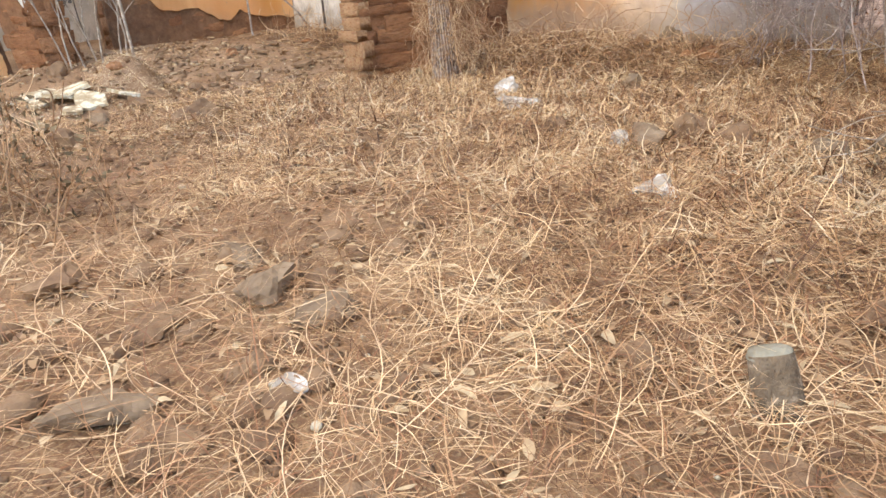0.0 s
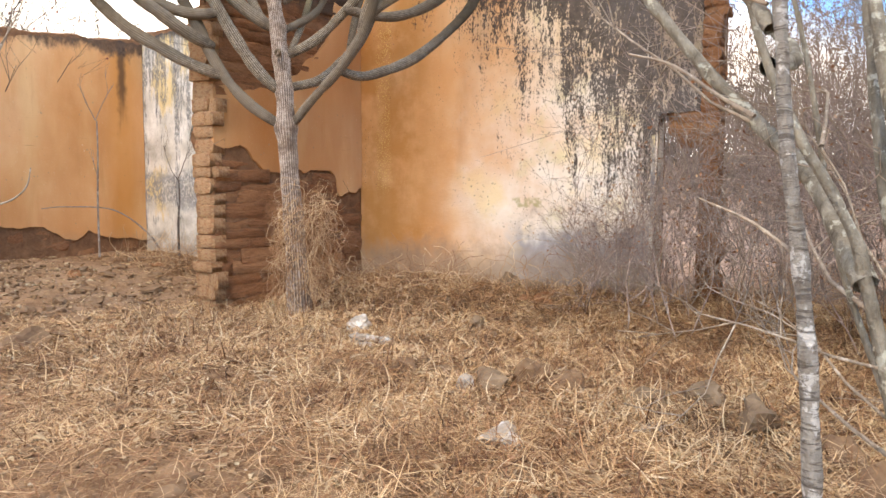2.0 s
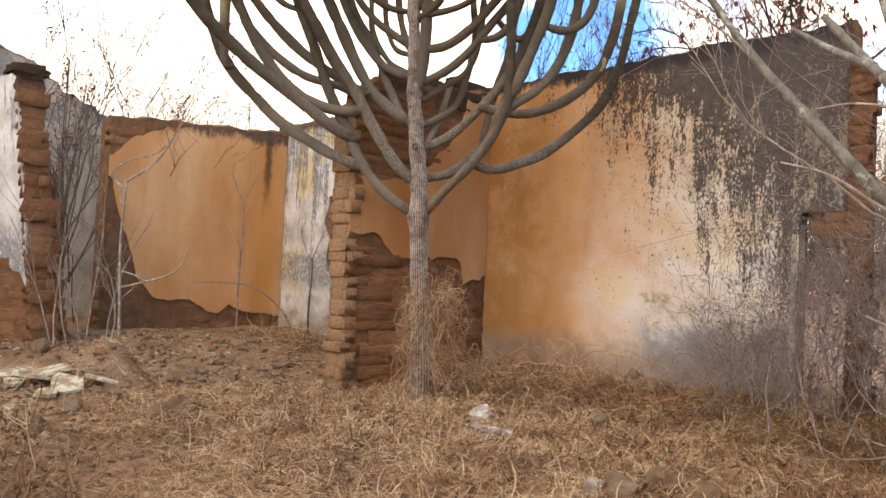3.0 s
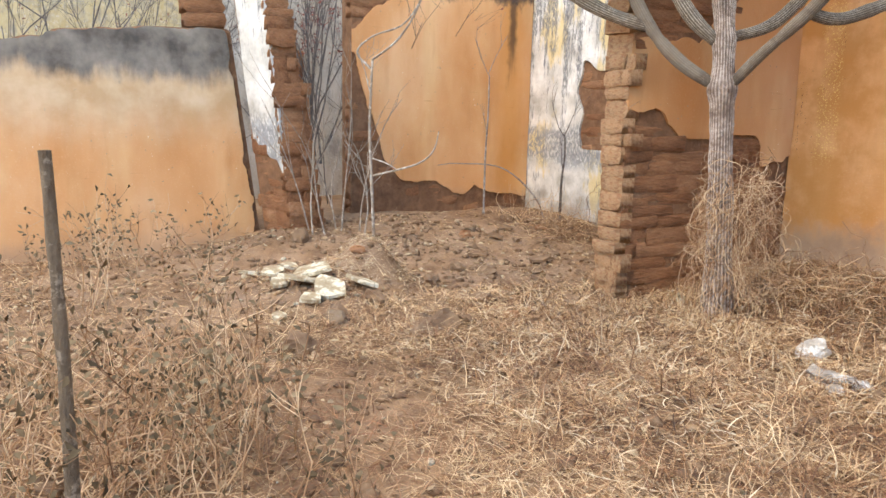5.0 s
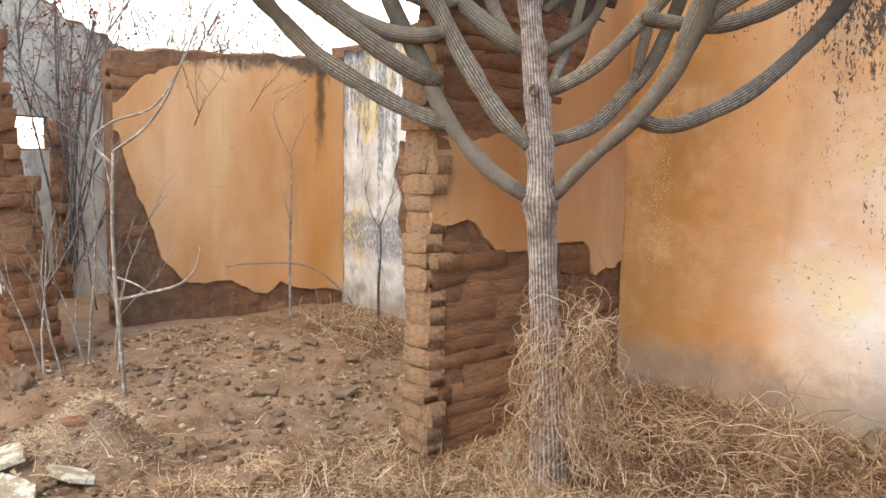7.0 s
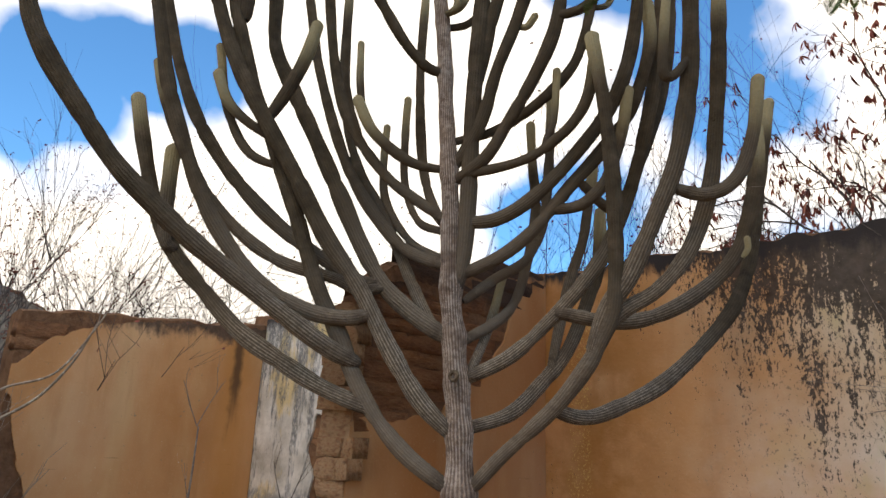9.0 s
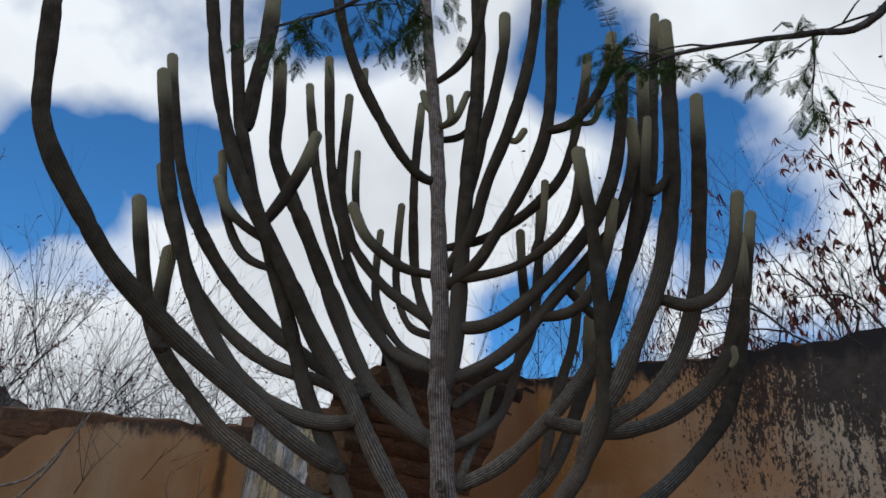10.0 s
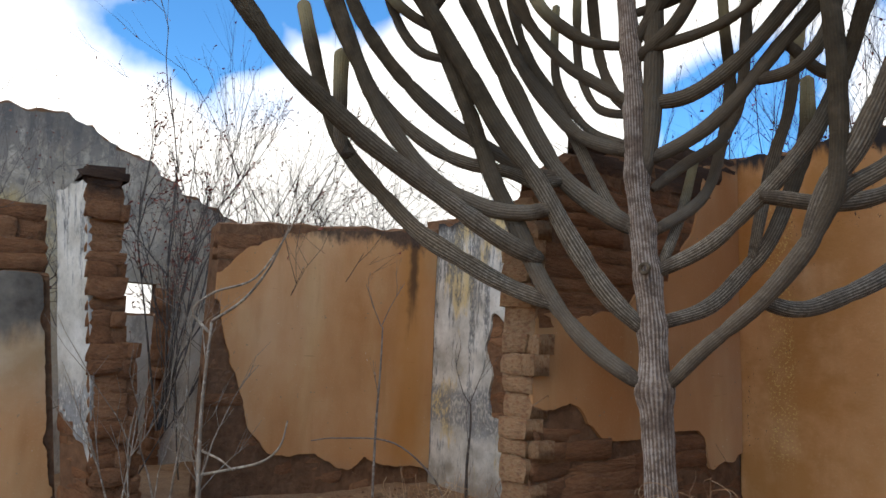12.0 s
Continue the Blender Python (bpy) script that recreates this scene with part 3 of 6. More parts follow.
class Soup:
    """Many tubes, leaves and blades gathered into one mesh."""

    def __init__(self):
        self.verts, self.faces, self.n, self.rib, self.young, self.root = [], [], 0, None, None, None

    def tube(self, pts, radii, sides=5, ribs=0, depth=0.0, tip=False, flat=False):
        pts, radii = np.asarray(pts, float), np.asarray(radii, float)
        way = np.gradient(pts, axis=0)
        way /= np.linalg.norm(way, axis=1)[:, None] + 1e-9
        side = np.cross(way[0], (0.31, 0.87, 0.38))
        side /= np.linalg.norm(side)
        sides_at = []
        for w in way:
            side = side - w * (side @ w)
            side /= np.linalg.norm(side) + 1e-9
            sides_at.append(side)
        s = np.array(sides_at)
        u = np.cross(way, s)
        if tip:
            k = radii[-1]
            for f in (0.35, 0.62, 0.82, 0.95):
                pts = np.vstack([pts, pts[-1] + way[-1] * k * (0.3 if f < 0.5 else 0.22)])
                radii = np.append(radii, k * math.sqrt(1 - f * f))
            s, u = (np.vstack([a, np.repeat(a[-1:], 4, 0)]) for a in (s, u))
        ang = np.linspace(0, 2 * math.pi, sides, endpoint=False)
        rr = 1 + (depth * np.cos(ribs * ang) if ribs else 0 * ang)
        ring = pts[:, None] + radii[:, None, None] * rr[None, :, None] * (np.cos(ang)[None, :, None] * s[:, None] + np.sin(ang)[None, :, None] * u[:, None])
        m, n = len(pts), self.n
        if ribs:
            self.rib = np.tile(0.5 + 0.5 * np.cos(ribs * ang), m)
            gap = np.r_[0, np.cumsum(np.linalg.norm(np.diff(pts, axis=0), axis=1))]
            self.root = np.repeat(np.clip(1.1 - gap / 1.5, 0, 1.1), sides)
            self.young = np.repeat(np.clip(1 - (gap[-1] - gap) / 0.42, 0, 1), sides)
        self.verts.append(ring.reshape(-1, 3))
        for i in range(m - 1):
            a, b = n + i * sides, n + (i + 1) * sides
            self.faces += [(a + j, a + (j + 1) % sides, b + (j + 1) % sides, b + j) for j in range(sides)]
        self.n += m * sides
        if tip or flat:
            self.faces.append(tuple(self.n - sides + j for j in range(sides)))
        return self

    def blade(self, at, way, up, length, width, bend=0.0, n=4):
        """A pointed leaf that is folded a little along its middle."""
        at, way, up = (np.array(v, float) for v in (at, way, up))
        across = np.cross(way, up)
        vs, fs = [], []
        for i in range(n + 1):
            t = i / n
            w = width * math.sin(math.pi * (0.08 + 0.9 * t)) * 0.5
            mid = at + way * length * t + up * (bend * length * (t - t * t) * 2)
            vs += [mid - across * w + up * w * 0.3, mid, mid + across * w + up * w * 0.3]
        for i in range(n):
            a = self.n + 3 * i
            fs += [(a, a + 1, a + 4, a + 3), (a + 1, a + 2, a + 5, a + 4)]
        self.verts.append(np.array(vs))
        self.faces += fs
        self.n += len(vs)
        return self

    def quad(self, a, b, c, d):
        self.verts.append(np.array([a, b, c, d], float))
        self.faces.append((self.n, self.n + 1, self.n + 2, self.n + 3))
        self.n += 4

    def mesh(self, name, material, smooth=True):
        me = mesh_of(name, np.vstack(self.verts), self.faces, material, smooth)
        if self.rib is not None:
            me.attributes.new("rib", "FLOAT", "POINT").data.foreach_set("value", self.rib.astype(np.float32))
            me.attributes.new("root", "FLOAT", "POINT").data.foreach_set("value", self.root.astype(np.float32))
            me.attributes.new("young", "FLOAT", "POINT").data.foreach_set("value", self.young.astype(np.float32))
        return me


# ---- ground ----
def ground_z(x, y):
    """Height of the earth: nearly flat, banked up against the walls, with two heaps of rubble."""
    z = 0.17 * smooth01(y, 0.2, 1.8) * smooth01(x, -2.0, 0.0)
    z += 0.24 * smooth01(-x, 1.2, 4.2) * smooth01(y, -2.9, -1.2)
    z += 0.33 * math.exp(-(((x + 1.91) / 0.3) ** 2 + ((y + 1.85) / 0.27) ** 2) ** 1.3)
    z += 0.15 * math.exp(-(((x + 1.75) / 0.7) ** 2 + ((y + 2.35) / 0.5) ** 2))
    z += 0.10 * math.exp(-(((x + 3.7) / 0.5) ** 2 + ((y + 2.1) / 0.5) ** 2))
    z -= 0.07 * smooth01(-x, 3.2, 4.4) * smooth01(-y, 2.8, 3.6)
    z += 0.035 * wob(x, y, 0, 0.9) + 0.022 * wob(x, y, 3, 2.9) + 0.012 * wob(x, y, 7, 8.0)
    return z


def land_rise(x, y):
    """Open land beyond the ruin climbs gently."""
    return 2.1 * smooth01(math.hypot(max(x - 5.5, 0), max(y - 3.5, 0)), 3.0, 14.0)


def axis_steps(lo, hi, step):
    mid = list(np.arange(lo, hi + step / 2, step))
    far = [0.3, 0.8, 1.8, 3, 4.5, 6.5, 9, 12, 16, 20, 45, 100, 220, 500]
    return [lo - f for f in reversed(far)] + mid + [hi + f for f in far]


def build_ground():
    xs, ys = axis_steps(-7.0, 6.6, 0.055), axis_steps(-5.6, 4.4, 0.055)
    verts = []
    for y in ys:
        for x in xs:
            near = 1 - smooth01(max(abs(x) - 8, abs(y) - 7, 0), 0, 20)
            verts.append((x, y, ground_z(x, y) * near + 0.006 * wob(x, y, 1, 21) * near + land_rise(x, y) + (1 - near) * 0.25 * wob(x, y, 6, 0.6)))
    w = len(xs)
    faces = [(j * w + i, j * w + i + 1, (j + 1) * w + i + 1, (j + 1) * w + i) for j in range(len(ys) - 1) for i in range(w - 1)]
    ob = new("ground", mesh_of("ground", verts, faces, M_GROUND, True))
    return tagged(ob, "dry reddish earth with straw and rubble", "ground", kind="structure")


build_ground()


# ---- walls ----
class Face:
    """One upright side of a wall: u runs along it, v is the height, n points out of it."""

    def __init__(self, origin, u_way, n_way, lean=0.0):
        self.o, self.u, self.n, self.lean = np.array(origin, float), np.array(u_way, float), np.array(n_way, float), lean

    def at(self, u, v, out=0.0):
        return self.o + self.u * (u + self.lean * v) + self.n * out + np.array((0, 0, v))


def wall_core(name, face, u0, u1, top, deep, label, base=-0.25, back=0.0):
    """The earth-and-rubble body of a wall under an uneven top line."""
    us = list(np.arange(u0, u1, 0.07)) + [u1]
    rows = []
    for u in us:
        t = top(u)
        rows.append([face.at(u, base, -0.024), face.at(u, t - 0.03, -0.024), face.at(u, t + 0.02 * wob(u, 4, 0, 6), -deep * 0.35), face.at(u, t - 0.04, -deep), face.at(u, base, -deep)])
    verts = [p for r in rows for p in r]
    faces = [(5 * i + k, 5 * i + k + 1, 5 * i + k + 6, 5 * i + k + 5) for i in range(len(us) - 1) for k in range(4)]
    faces += [(0, 4, 3, 2, 1), tuple(5 * (len(us) - 1) + k for k in range(5))]
    ob = new(name, mesh_of(name, verts, faces, M_MORTAR))
    return tagged(ob, label, "wall", kind="structure")


def plaster(parent, face, u0, u1, v0, v1, keep, material, label, cell=0.03, name="plaster"):
    """A sheet of plaster with a broken edge: small cells are kept where keep(u, v) holds, and the rim between them is evened out."""
    nu, nv = int((u1 - u0) / cell), int((v1 - v0) / cell)
    kept = np.zeros((nu + 2, nv + 2), bool)
    for i in range(nu):
        for j in range(nv):
            kept[i + 1, j + 1] = keep(u0 + (i + 0.5) * cell, v0 + (j + 0.5) * cell)
    rim, next_to = [], {}
    for i in range(nu):
        for j in range(nv):
            if not kept[i + 1, j + 1]:
                continue
            for di, dj, a, b in ((-1, 0, (i, j + 1), (i, j)), (1, 0, (i + 1, j), (i + 1, j + 1)), (0, -1, (i, j), (i + 1, j)), (0, 1, (i + 1, j + 1), (i, j + 1))):
                if not kept[i + 1 + di, j + 1 + dj]:
                    rim.append((a, b))
                    next_to.setdefault(a, []).append(b)
                    next_to.setdefault(b, []).append(a)
    spot = {k: np.array(k, float) for k in next_to}
    for _ in range(3):
        spot = {k: 0.4 * spot[k] + 0.6 * sum(spot[q] for q in next_to[k]) / len(next_to[k]) if 0 < k[0] < nu else spot[k] for k in spot}
    ids, verts, faces = {}, [], []

    def corner(i, j, deep):
        key = (i, j, deep)
        if key not in ids:
            gi, gj = spot.get((i, j), (i, j))
            u, v = u0 + gi * cell, v0 + gj * cell
            ids[key] = len(verts)
            if (i, j) in spot and 0 < i < nu:
                u, v = u + 0.3 * cell * wob(u, v, 5, 31), v + 0.3 * cell * wob(u, v, 9, 31)
            verts.append(face.at(u, v, (-0.034 if deep else 0.012 * wob(u, v, 2, 1.3) + 0.004 * wob(u, v, 8, 6))))
        return ids[key]

    for i in range(nu):
        for j in range(nv):
            if kept[i + 1, j + 1]:
                faces.append((corner(i, j, 0), corner(i + 1, j, 0), corner(i + 1, j + 1, 0), corner(i, j + 1, 0)))
    faces += [(corner(*a, 0), corner(*b, 0), corner(*b, 1), corner(*a, 1)) for a, b in rim]
    return part_mesh(name, mesh_of(name, verts, faces, material), parent, label)


def brick_mesh(seed):
    """A worn block, one metre in each direction before it is scaled: a face that bulges a little inside rounded, chipped edges."""
    rnd = random.Random(seed)
    verts = [(sx * 0.5, sy * 0.5, -0.5) for sx, sy in ((-1, -1), (1, -1), (1, 1), (-1, 1))]
    rim = []
    for sx, sy in ((-1, -1), (0, -1), (1, -1), (1, 0), (1, 1), (0, 1), (-1, 1), (-1, 0)):
        chip = rnd.uniform(0.8, 0.95) if sx and sy and rnd.random() < 0.35 else 1.0
        rim.append((sx * 0.5 * chip + rnd.uniform(-0.02, 0.02), sy * (0.5 * chip) + rnd.uniform(-0.07, 0.07), 0.45 + rnd.uniform(-0.07, 0.03)))
    inner = [(x * 0.93, y * rnd.uniform(0.6, 0.82), 0.48 + rnd.uniform(-0.05, 0.05)) for x, y, _ in rim]
    verts += rim + inner + [(rnd.uniform(-0.2, 0.2), rnd.uniform(-0.1, 0.1), 0.5)] + rim
    faces = [(4 + k, 4 + (k + 1) % 8, 12 + (k + 1) % 8, 12 + k) for k in range(8)] + [(12 + k, 12 + (k + 1) % 8, 20) for k in range(8)]
    for k in range(4):
        faces.append((k, (k + 1) % 4, 21 + 2 * ((k + 1) % 4), 21 + (2 * k + 1) % 8, 21 + 2 * k))
    me = bpy.data.meshes.new("brick")
    me.from_pydata(verts, [], faces)
    me.shade_smooth()
    me.update()
    return me


BRICKS = {}
for tone, mat in (("dark", M_ADOBE), ("pale", M_ADOBE_LIT)):
    BRICKS[tone] = [brick_mesh(s) for s in range(22)]
    for me in BRICKS[tone]:
        me.materials.append(mat)


def lay_bricks(parent, face, u0, u1, v0, v1, keep, seed, length=0.36, course=0.1, tone="dark", deep=0.16, out=-0.02, ragged=0.022, fill=1.15):
    """Courses of separate blocks with open joints wherever keep(u, v) holds."""
    rnd = random.Random(seed)
    v, row = v0, 0
    turn = Matrix((face.u, (0, 0, 1), face.n)).transposed().to_4x4()
    while v < v1 - 0.04:
        h = course * rnd.uniform(0.75, 1.3)
        u = u0 - (0.5 * length if row % 2 and u1 - u0 > length * 1.3 else 0)
        while u < u1 - 0.03:
            w = min(length * rnd.uniform(0.55, 1.6), max(0.08, u1 - u))
            a = max(u, u0)
            if u + w - a > 0.06 and keep((a + u + w) / 2, v + h / 2):
                ob = new("brick", rnd.choice(BRICKS[tone]))
                o = out + rnd.uniform(-ragged, ragged)
                place = face.at((a + u + w) / 2, v + h / 2, o - deep / 2)
                spin = pose(0, 0, 0, rnd.uniform(-2, 2), rnd.uniform(-3, 3), rnd.uniform(-1.5, 1.5))
                ob.matrix_world = Matrix.Translation(place) @ turn @ spin @ Matrix.Diagonal((u + w - a + 0.03, h * fill * rnd.uniform(0.94, 1.06), deep, 1))
                ob.parent = parent
            u += w
        v += h
        row += 1


# long wall, seen from inside: y = 1.83
F_BACK = Face((0, 1.83, 0), (1, 0, 0), (0, -1, 0))


def back_top(u):
    return 3.38 + 0.05 * wob(u, 0, 0, 1.7) + 0.025 * wob(u, 9, 0, 7)


wall_back = wall_core("wall_back", F_BACK, -4.99, 2.66, back_top, 0.32, "long ruined adobe wall with stained ochre and white plaster")
lintel_part = wall_core("wall_back_end", F_BACK, 2.66, 3.06, back_top, 0.32, "wall over a low opening with dark crust", base=1.78)
plaster(wall_back, F_BACK, -0.68, 3.05, 0.02, 3.5, lambda u, v: (u < 2.68 + 0.04 * wob(v, 3, 0, 5) or v > 1.8) and v < back_top(u) - 0.03 + 0.05 * wob(u, v, 0, 9), M_BACK, "ochre plaster worn to white, with black streaks")
plaster(wall_back, F_BACK, -4.69, -0.94, 0.1, 3.5, lambda u, v: v < back_top(u) - 0.09 + 0.05 * wob(u, v, 0, 9) and not (u > -3.62 + 0.14 * wob(v, 1, 0, 3) and 1.1 < v < 2.1 + 0.2 * wob(u, v, 0, 4)), M_WHITE, "whitewash with grey and black runs")
lay_bricks(wall_back, F_BACK, -3.8, -2.6, 1.05, 2.2, lambda u, v: True, 3, out=-0.035)
jamb = Face((3.06, 1.79, 0), (1, 0, 0), (0, -1, 0))
wall_jamb = wall_core("wall_jamb", jamb, 0, 0.12, lambda u: 3.0 + 0.1 * wob(u, 2, 0, 8), 0.34, "broken brick jamb at the end of the wall")
lay_bricks(wall_jamb, jamb, 0, 0.135, 0.1, 2.95, lambda u, v: True, 5, length=0.14, course=0.085, out=0.0, tone="dark")

# added pale sheet: lightens the reveal, which lies in shade
plaster(wall_back, Face((2.662, 1.83, 0), (0, 1, 0), (1, 0, 0)), 0.0, 0.3, 0.1, 1.78, lambda u, v: u < 0.27 + 0.03 * wob(v, 3, 0, 6), M_WHITE, "pale plaster added to lighten the shaded side of the opening")
lay_bricks(lintel_part, F_BACK, 2.78, 3.08, 1.38, 1.8, lambda u, v: v > 1.8 - (u - 2.7) * 1.3, 6, length=0.2, course=0.1, out=-0.03, ragged=0.03, deep=0.25)

# cross wall beside the cactus: its face is x = -0.665, its broken end y = -0.25
F_CROSS = Face((-0.665, 0, 0), (0, 1, 0), (1, 0, 0))
F_CROSS_END = Face((-0.935, -0.25, 0), (1, 0, 0), (0, -1, 0))
LOW_EDGE = [(-0.3, 1.50), (0.1, 1.50), (0.2, 1.42), (0.32, 1.31), (0.6, 1.28), (1.0, 1.31), (1.2, 1.33), (1.38, 1.28), (1.42, 1.06), (1.7, 1.08), (1.8, 1.16), (1.9, 1.1)]
HIGH_EDGE = [(-0.3, 2.02), (0.1, 2.05), (0.52, 2.09), (0.93, 2.4), (1.3, 2.72), (1.42, 3.3), (1.9, 3.5)]


def cross_top(u):
    return along([(-0.3, 2.62), (0.0, 3.02), (0.45, 3.14), (1.3, 3.24), (1.83, 3.34)], u) + 0.05 * wob(u, 3, 0, 6)


def cross_plastered(u, v):
    return along(LOW_EDGE, u) + 0.05 * wob(u, v, 3, 9) < v < min(along(HIGH_EDGE, u) + 0.09 * wob(u, v, 6, 5), cross_top(u) - 0.04)


wall_cross = wall_core("wall_cross", F_CROSS, -0.22, 1.83, cross_top, 0.27, "broken adobe cross wall, half stripped of ochre plaster")
plaster(wall_cross, F_CROSS, -0.24, 1.83, 0.9, 3.4, cross_plastered, M_CROSS, "brownish ochre plaster remnant", cell=0.02)
lay_bricks(wall_cross, F_CROSS, -0.21, 1.82, 0.0, 3.3, lambda u, v: not cross_plastered(u, v + 0.06) and v < cross_top(u) + 0.02 and (v > 1.15 or v < along(LOW_EDGE, u) + 0.02), 7, out=-0.012, course=0.105, length=0.4, ragged=0.012)
lay_bricks(wall_cross, F_CROSS_END, 0.02, 0.25, 0.0, 2.68, lambda u, v: True, 8, length=0.3, course=0.12, tone="pale", out=0.02, ragged=0.034, deep=0.13, fill=1.03)

# side wall: x = -4.69
F_SIDE = Face((-4.69, 0, 0), (0, 1, 0), (1, 0, 0))
SIDE_LOW = [(-0.8, 2.2), (-0.72, 1.85), (-0.6, 1.5), (-0.48, 1.22), (-0.4, 0.92), (-0.17, 0.66), (0.0, 0.63), (0.36, 0.63), (0.62, 0.48), (0.76, 0.43), (0.88, 0.5), (0.95, 0.57), (1.02, 0.52), (1.2, 0.47), (1.75, 0.40)]
SIDE_HIGH = [(-0.8, 2.45), (-0.72, 2.55), (-0.55, 2.75), (-0.06, 2.95), (0.47, 3.06), (1.2, 3.14), (1.83, 3.2)]


def side_top(u):
    return along([(-0.9, 3.0), (0.0, 3.07), (1.2, 3.19), (1.9, 3.26)], u) + 0.04 * wob(u, 5, 0, 3.5)


def side_plastered(u, v):
    return along(SIDE_LOW, u) + 0.035 * wob(u, v, 1, 8) < v < along(SIDE_HIGH, u) + 0.04 * wob(u, v, 4, 8)


wall_side = wall_core("wall_side", F_SIDE, -0.84, 1.83, side_top, 0.32, "adobe side wall with a field of ochre plaster")
plaster(wall_side, F_SIDE, -0.84, 1.83, 0.35, 3.3, side_plastered, M_SIDE, "smooth ochre plaster with a broken outline", cell=0.022)
lay_bricks(wall_side, F_SIDE, -0.84, 1.8, 0.05, 3.05, lambda u, v: not side_plastered(u, v) and (v < side_top(u) - 0.1), 9, course=0.13, length=0.34, out=-0.03)

# front wall: x = -4.43, its top sooty, its end broken
F_FRONT = Face((-4.43, -2.05, 0), (0, -1, 0), (1, 0, 0), 0.125)


def front_top(u):
    return along([(0, 2.3), (0.5, 2.3), (1.5, 2.19), (2.1, 2.12), (4.0, 2.0), (12, 1.9)], u) + 0.025 * wob(u, 6, 0, 3) + (0.0 if u < 1.75 else -0.06)


wall_front = wall_core("wall_front", F_FRONT, 0.0, 12.0, front_top, 0.3, "low ochre wall with a sooty top")
plaster(wall_front, F_FRONT, 0.02, 6.0, -0.2, 2.4, lambda u, v: v < front_top(u) - 0.02 and u > 0.05 + 0.05 * wob(v, 1, 0, 5), M_FRONT, "ochre plaster, grey with soot along the top")
lay_bricks(wall_front, F_FRONT, 0.02, 0.42, 2.32, 3.0, lambda u, v: v < 3.0 - 1.2 * max(0, u - 0.12) + 0.1 * wob(u, v, 0, 5), 12, course=0.13, out=-0.06, deep=0.22)

# stub between front wall and doorway: a whitewashed side and a raw brick end
STUB_LEAN = -0.114
F_STUB_END = Face((-3.752, -1.882, 0), (0, 1, 0), (1, 0, 0), STUB_LEAN)


class LeanFace(Face):
    """A face of the leaning stub: it tips along the brick end's own line."""

    def at(self, u, v, out=0.0):
        return super().at(u, v, out) + np.array((0, STUB_LEAN * v, 0))


F_STUB = LeanFace((-3.752, -1.882, 0), (-0.951, -0.309, 0), (0.309, -0.951, 0))


def stub_top(u):
    return 3.04 - 0.1 * u + 0.03 * wob(u, 8, 0, 9)


wall_stub = wall_core("wall_stub", F_STUB, 0.03, 0.56, stub_top, 0.26, "leaning wall stub, whitewashed side and raw brick end")
plaster(wall_stub, F_STUB, 0.0, 0.52, 0.5, 3.1, lambda u, v: v < stub_top(u) - 0.02 and v > along([(0, 0.78), (0.12, 0.95), (0.3, 1.0), (0.55, 1.2)], u) + 0.06 * wob(u, v, 2, 8), M_STUB, "flaking whitewash with grey runs", cell=0.02)
lay_bricks(wall_stub, F_STUB, 0.02, 0.55, 0.15, 1.2, lambda u, v: True, 13, course=0.13, out=-0.02)
lay_bricks(wall_stub, F_STUB_END, 0.0, 0.26, 0.15, 3.08, lambda u, v: True, 14, course=0.12, length=0.27, out=0.02, ragged=0.03)
lay_bricks(wall_stub, F_STUB_END, 0.2, 0.34, 0.15, 1.7, lambda u, v: True, 15, course=0.13, length=0.14, out=0.0, ragged=0.03, fill=1.02)

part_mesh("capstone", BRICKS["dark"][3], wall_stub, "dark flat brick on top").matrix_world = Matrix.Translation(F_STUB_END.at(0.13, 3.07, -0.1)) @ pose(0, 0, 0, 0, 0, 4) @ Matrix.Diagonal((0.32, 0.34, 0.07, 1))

# gable of the rear house: x = -7, with a small window hole
F_GABLE = Face((-7, 0, 0), (0, 1, 0), (1, 0, 0))


def gable_top(u):
    return along([(-12, 2.6), (-5.5, 2.9), (-4.07, 3.67), (-3.7, 3.9), (-3.0, 4.36), (-2.6, 4.44), (-2.0, 4.44), (-1.6, 4.2), (-1.0, 3.98), (-0.6, 3.68), (-0.16, 3.52), (0.6, 3.1), (3, 2.9)], round(u / 0.27) * 0.27 * 0.6 + u * 0.4) + 0.06 * wob(u, 2, 0, 5)


HOLE = (-1.5, -0.86, 2.05, 2.45)
for tag, a, b, lo, hi in (("wall_gable", -9.0, HOLE[0], -0.25, None), ("wall_gable_right", HOLE[1], 3.0, -0.25, None), ("wall_gable_over", HOLE[0], HOLE[1], HOLE[3], None), ("wall_gable_under", HOLE[0], HOLE[1], -0.25, HOLE[2])):
    w = wall_core(tag, F_GABLE, a, b, gable_top if hi is None else (lambda u: HOLE[2] + 0.02), 0.3, "tall weathered gable wall of grey render", base=lo)
    plaster(w, F_GABLE, a - 0.01, b + 0.01, max(lo, 0.0), 4.7 if hi is None else HOLE[2] + 0.03, (lambda u, v: v < gable_top(u) - 0.05) if hi is None else (lambda u, v: True), M_GABLE, "grey render with ochre traces and black runs", cell=0.06)
gable_jamb = Face((-6.99, 0, 0), (0, 1, 0), (1, 0, 0))
lay_bricks(w, gable_jamb, -0.86, -0.68, 0.2, 2.35, lambda u, v: True, 16, course=0.12, length=0.18, out=0.05)


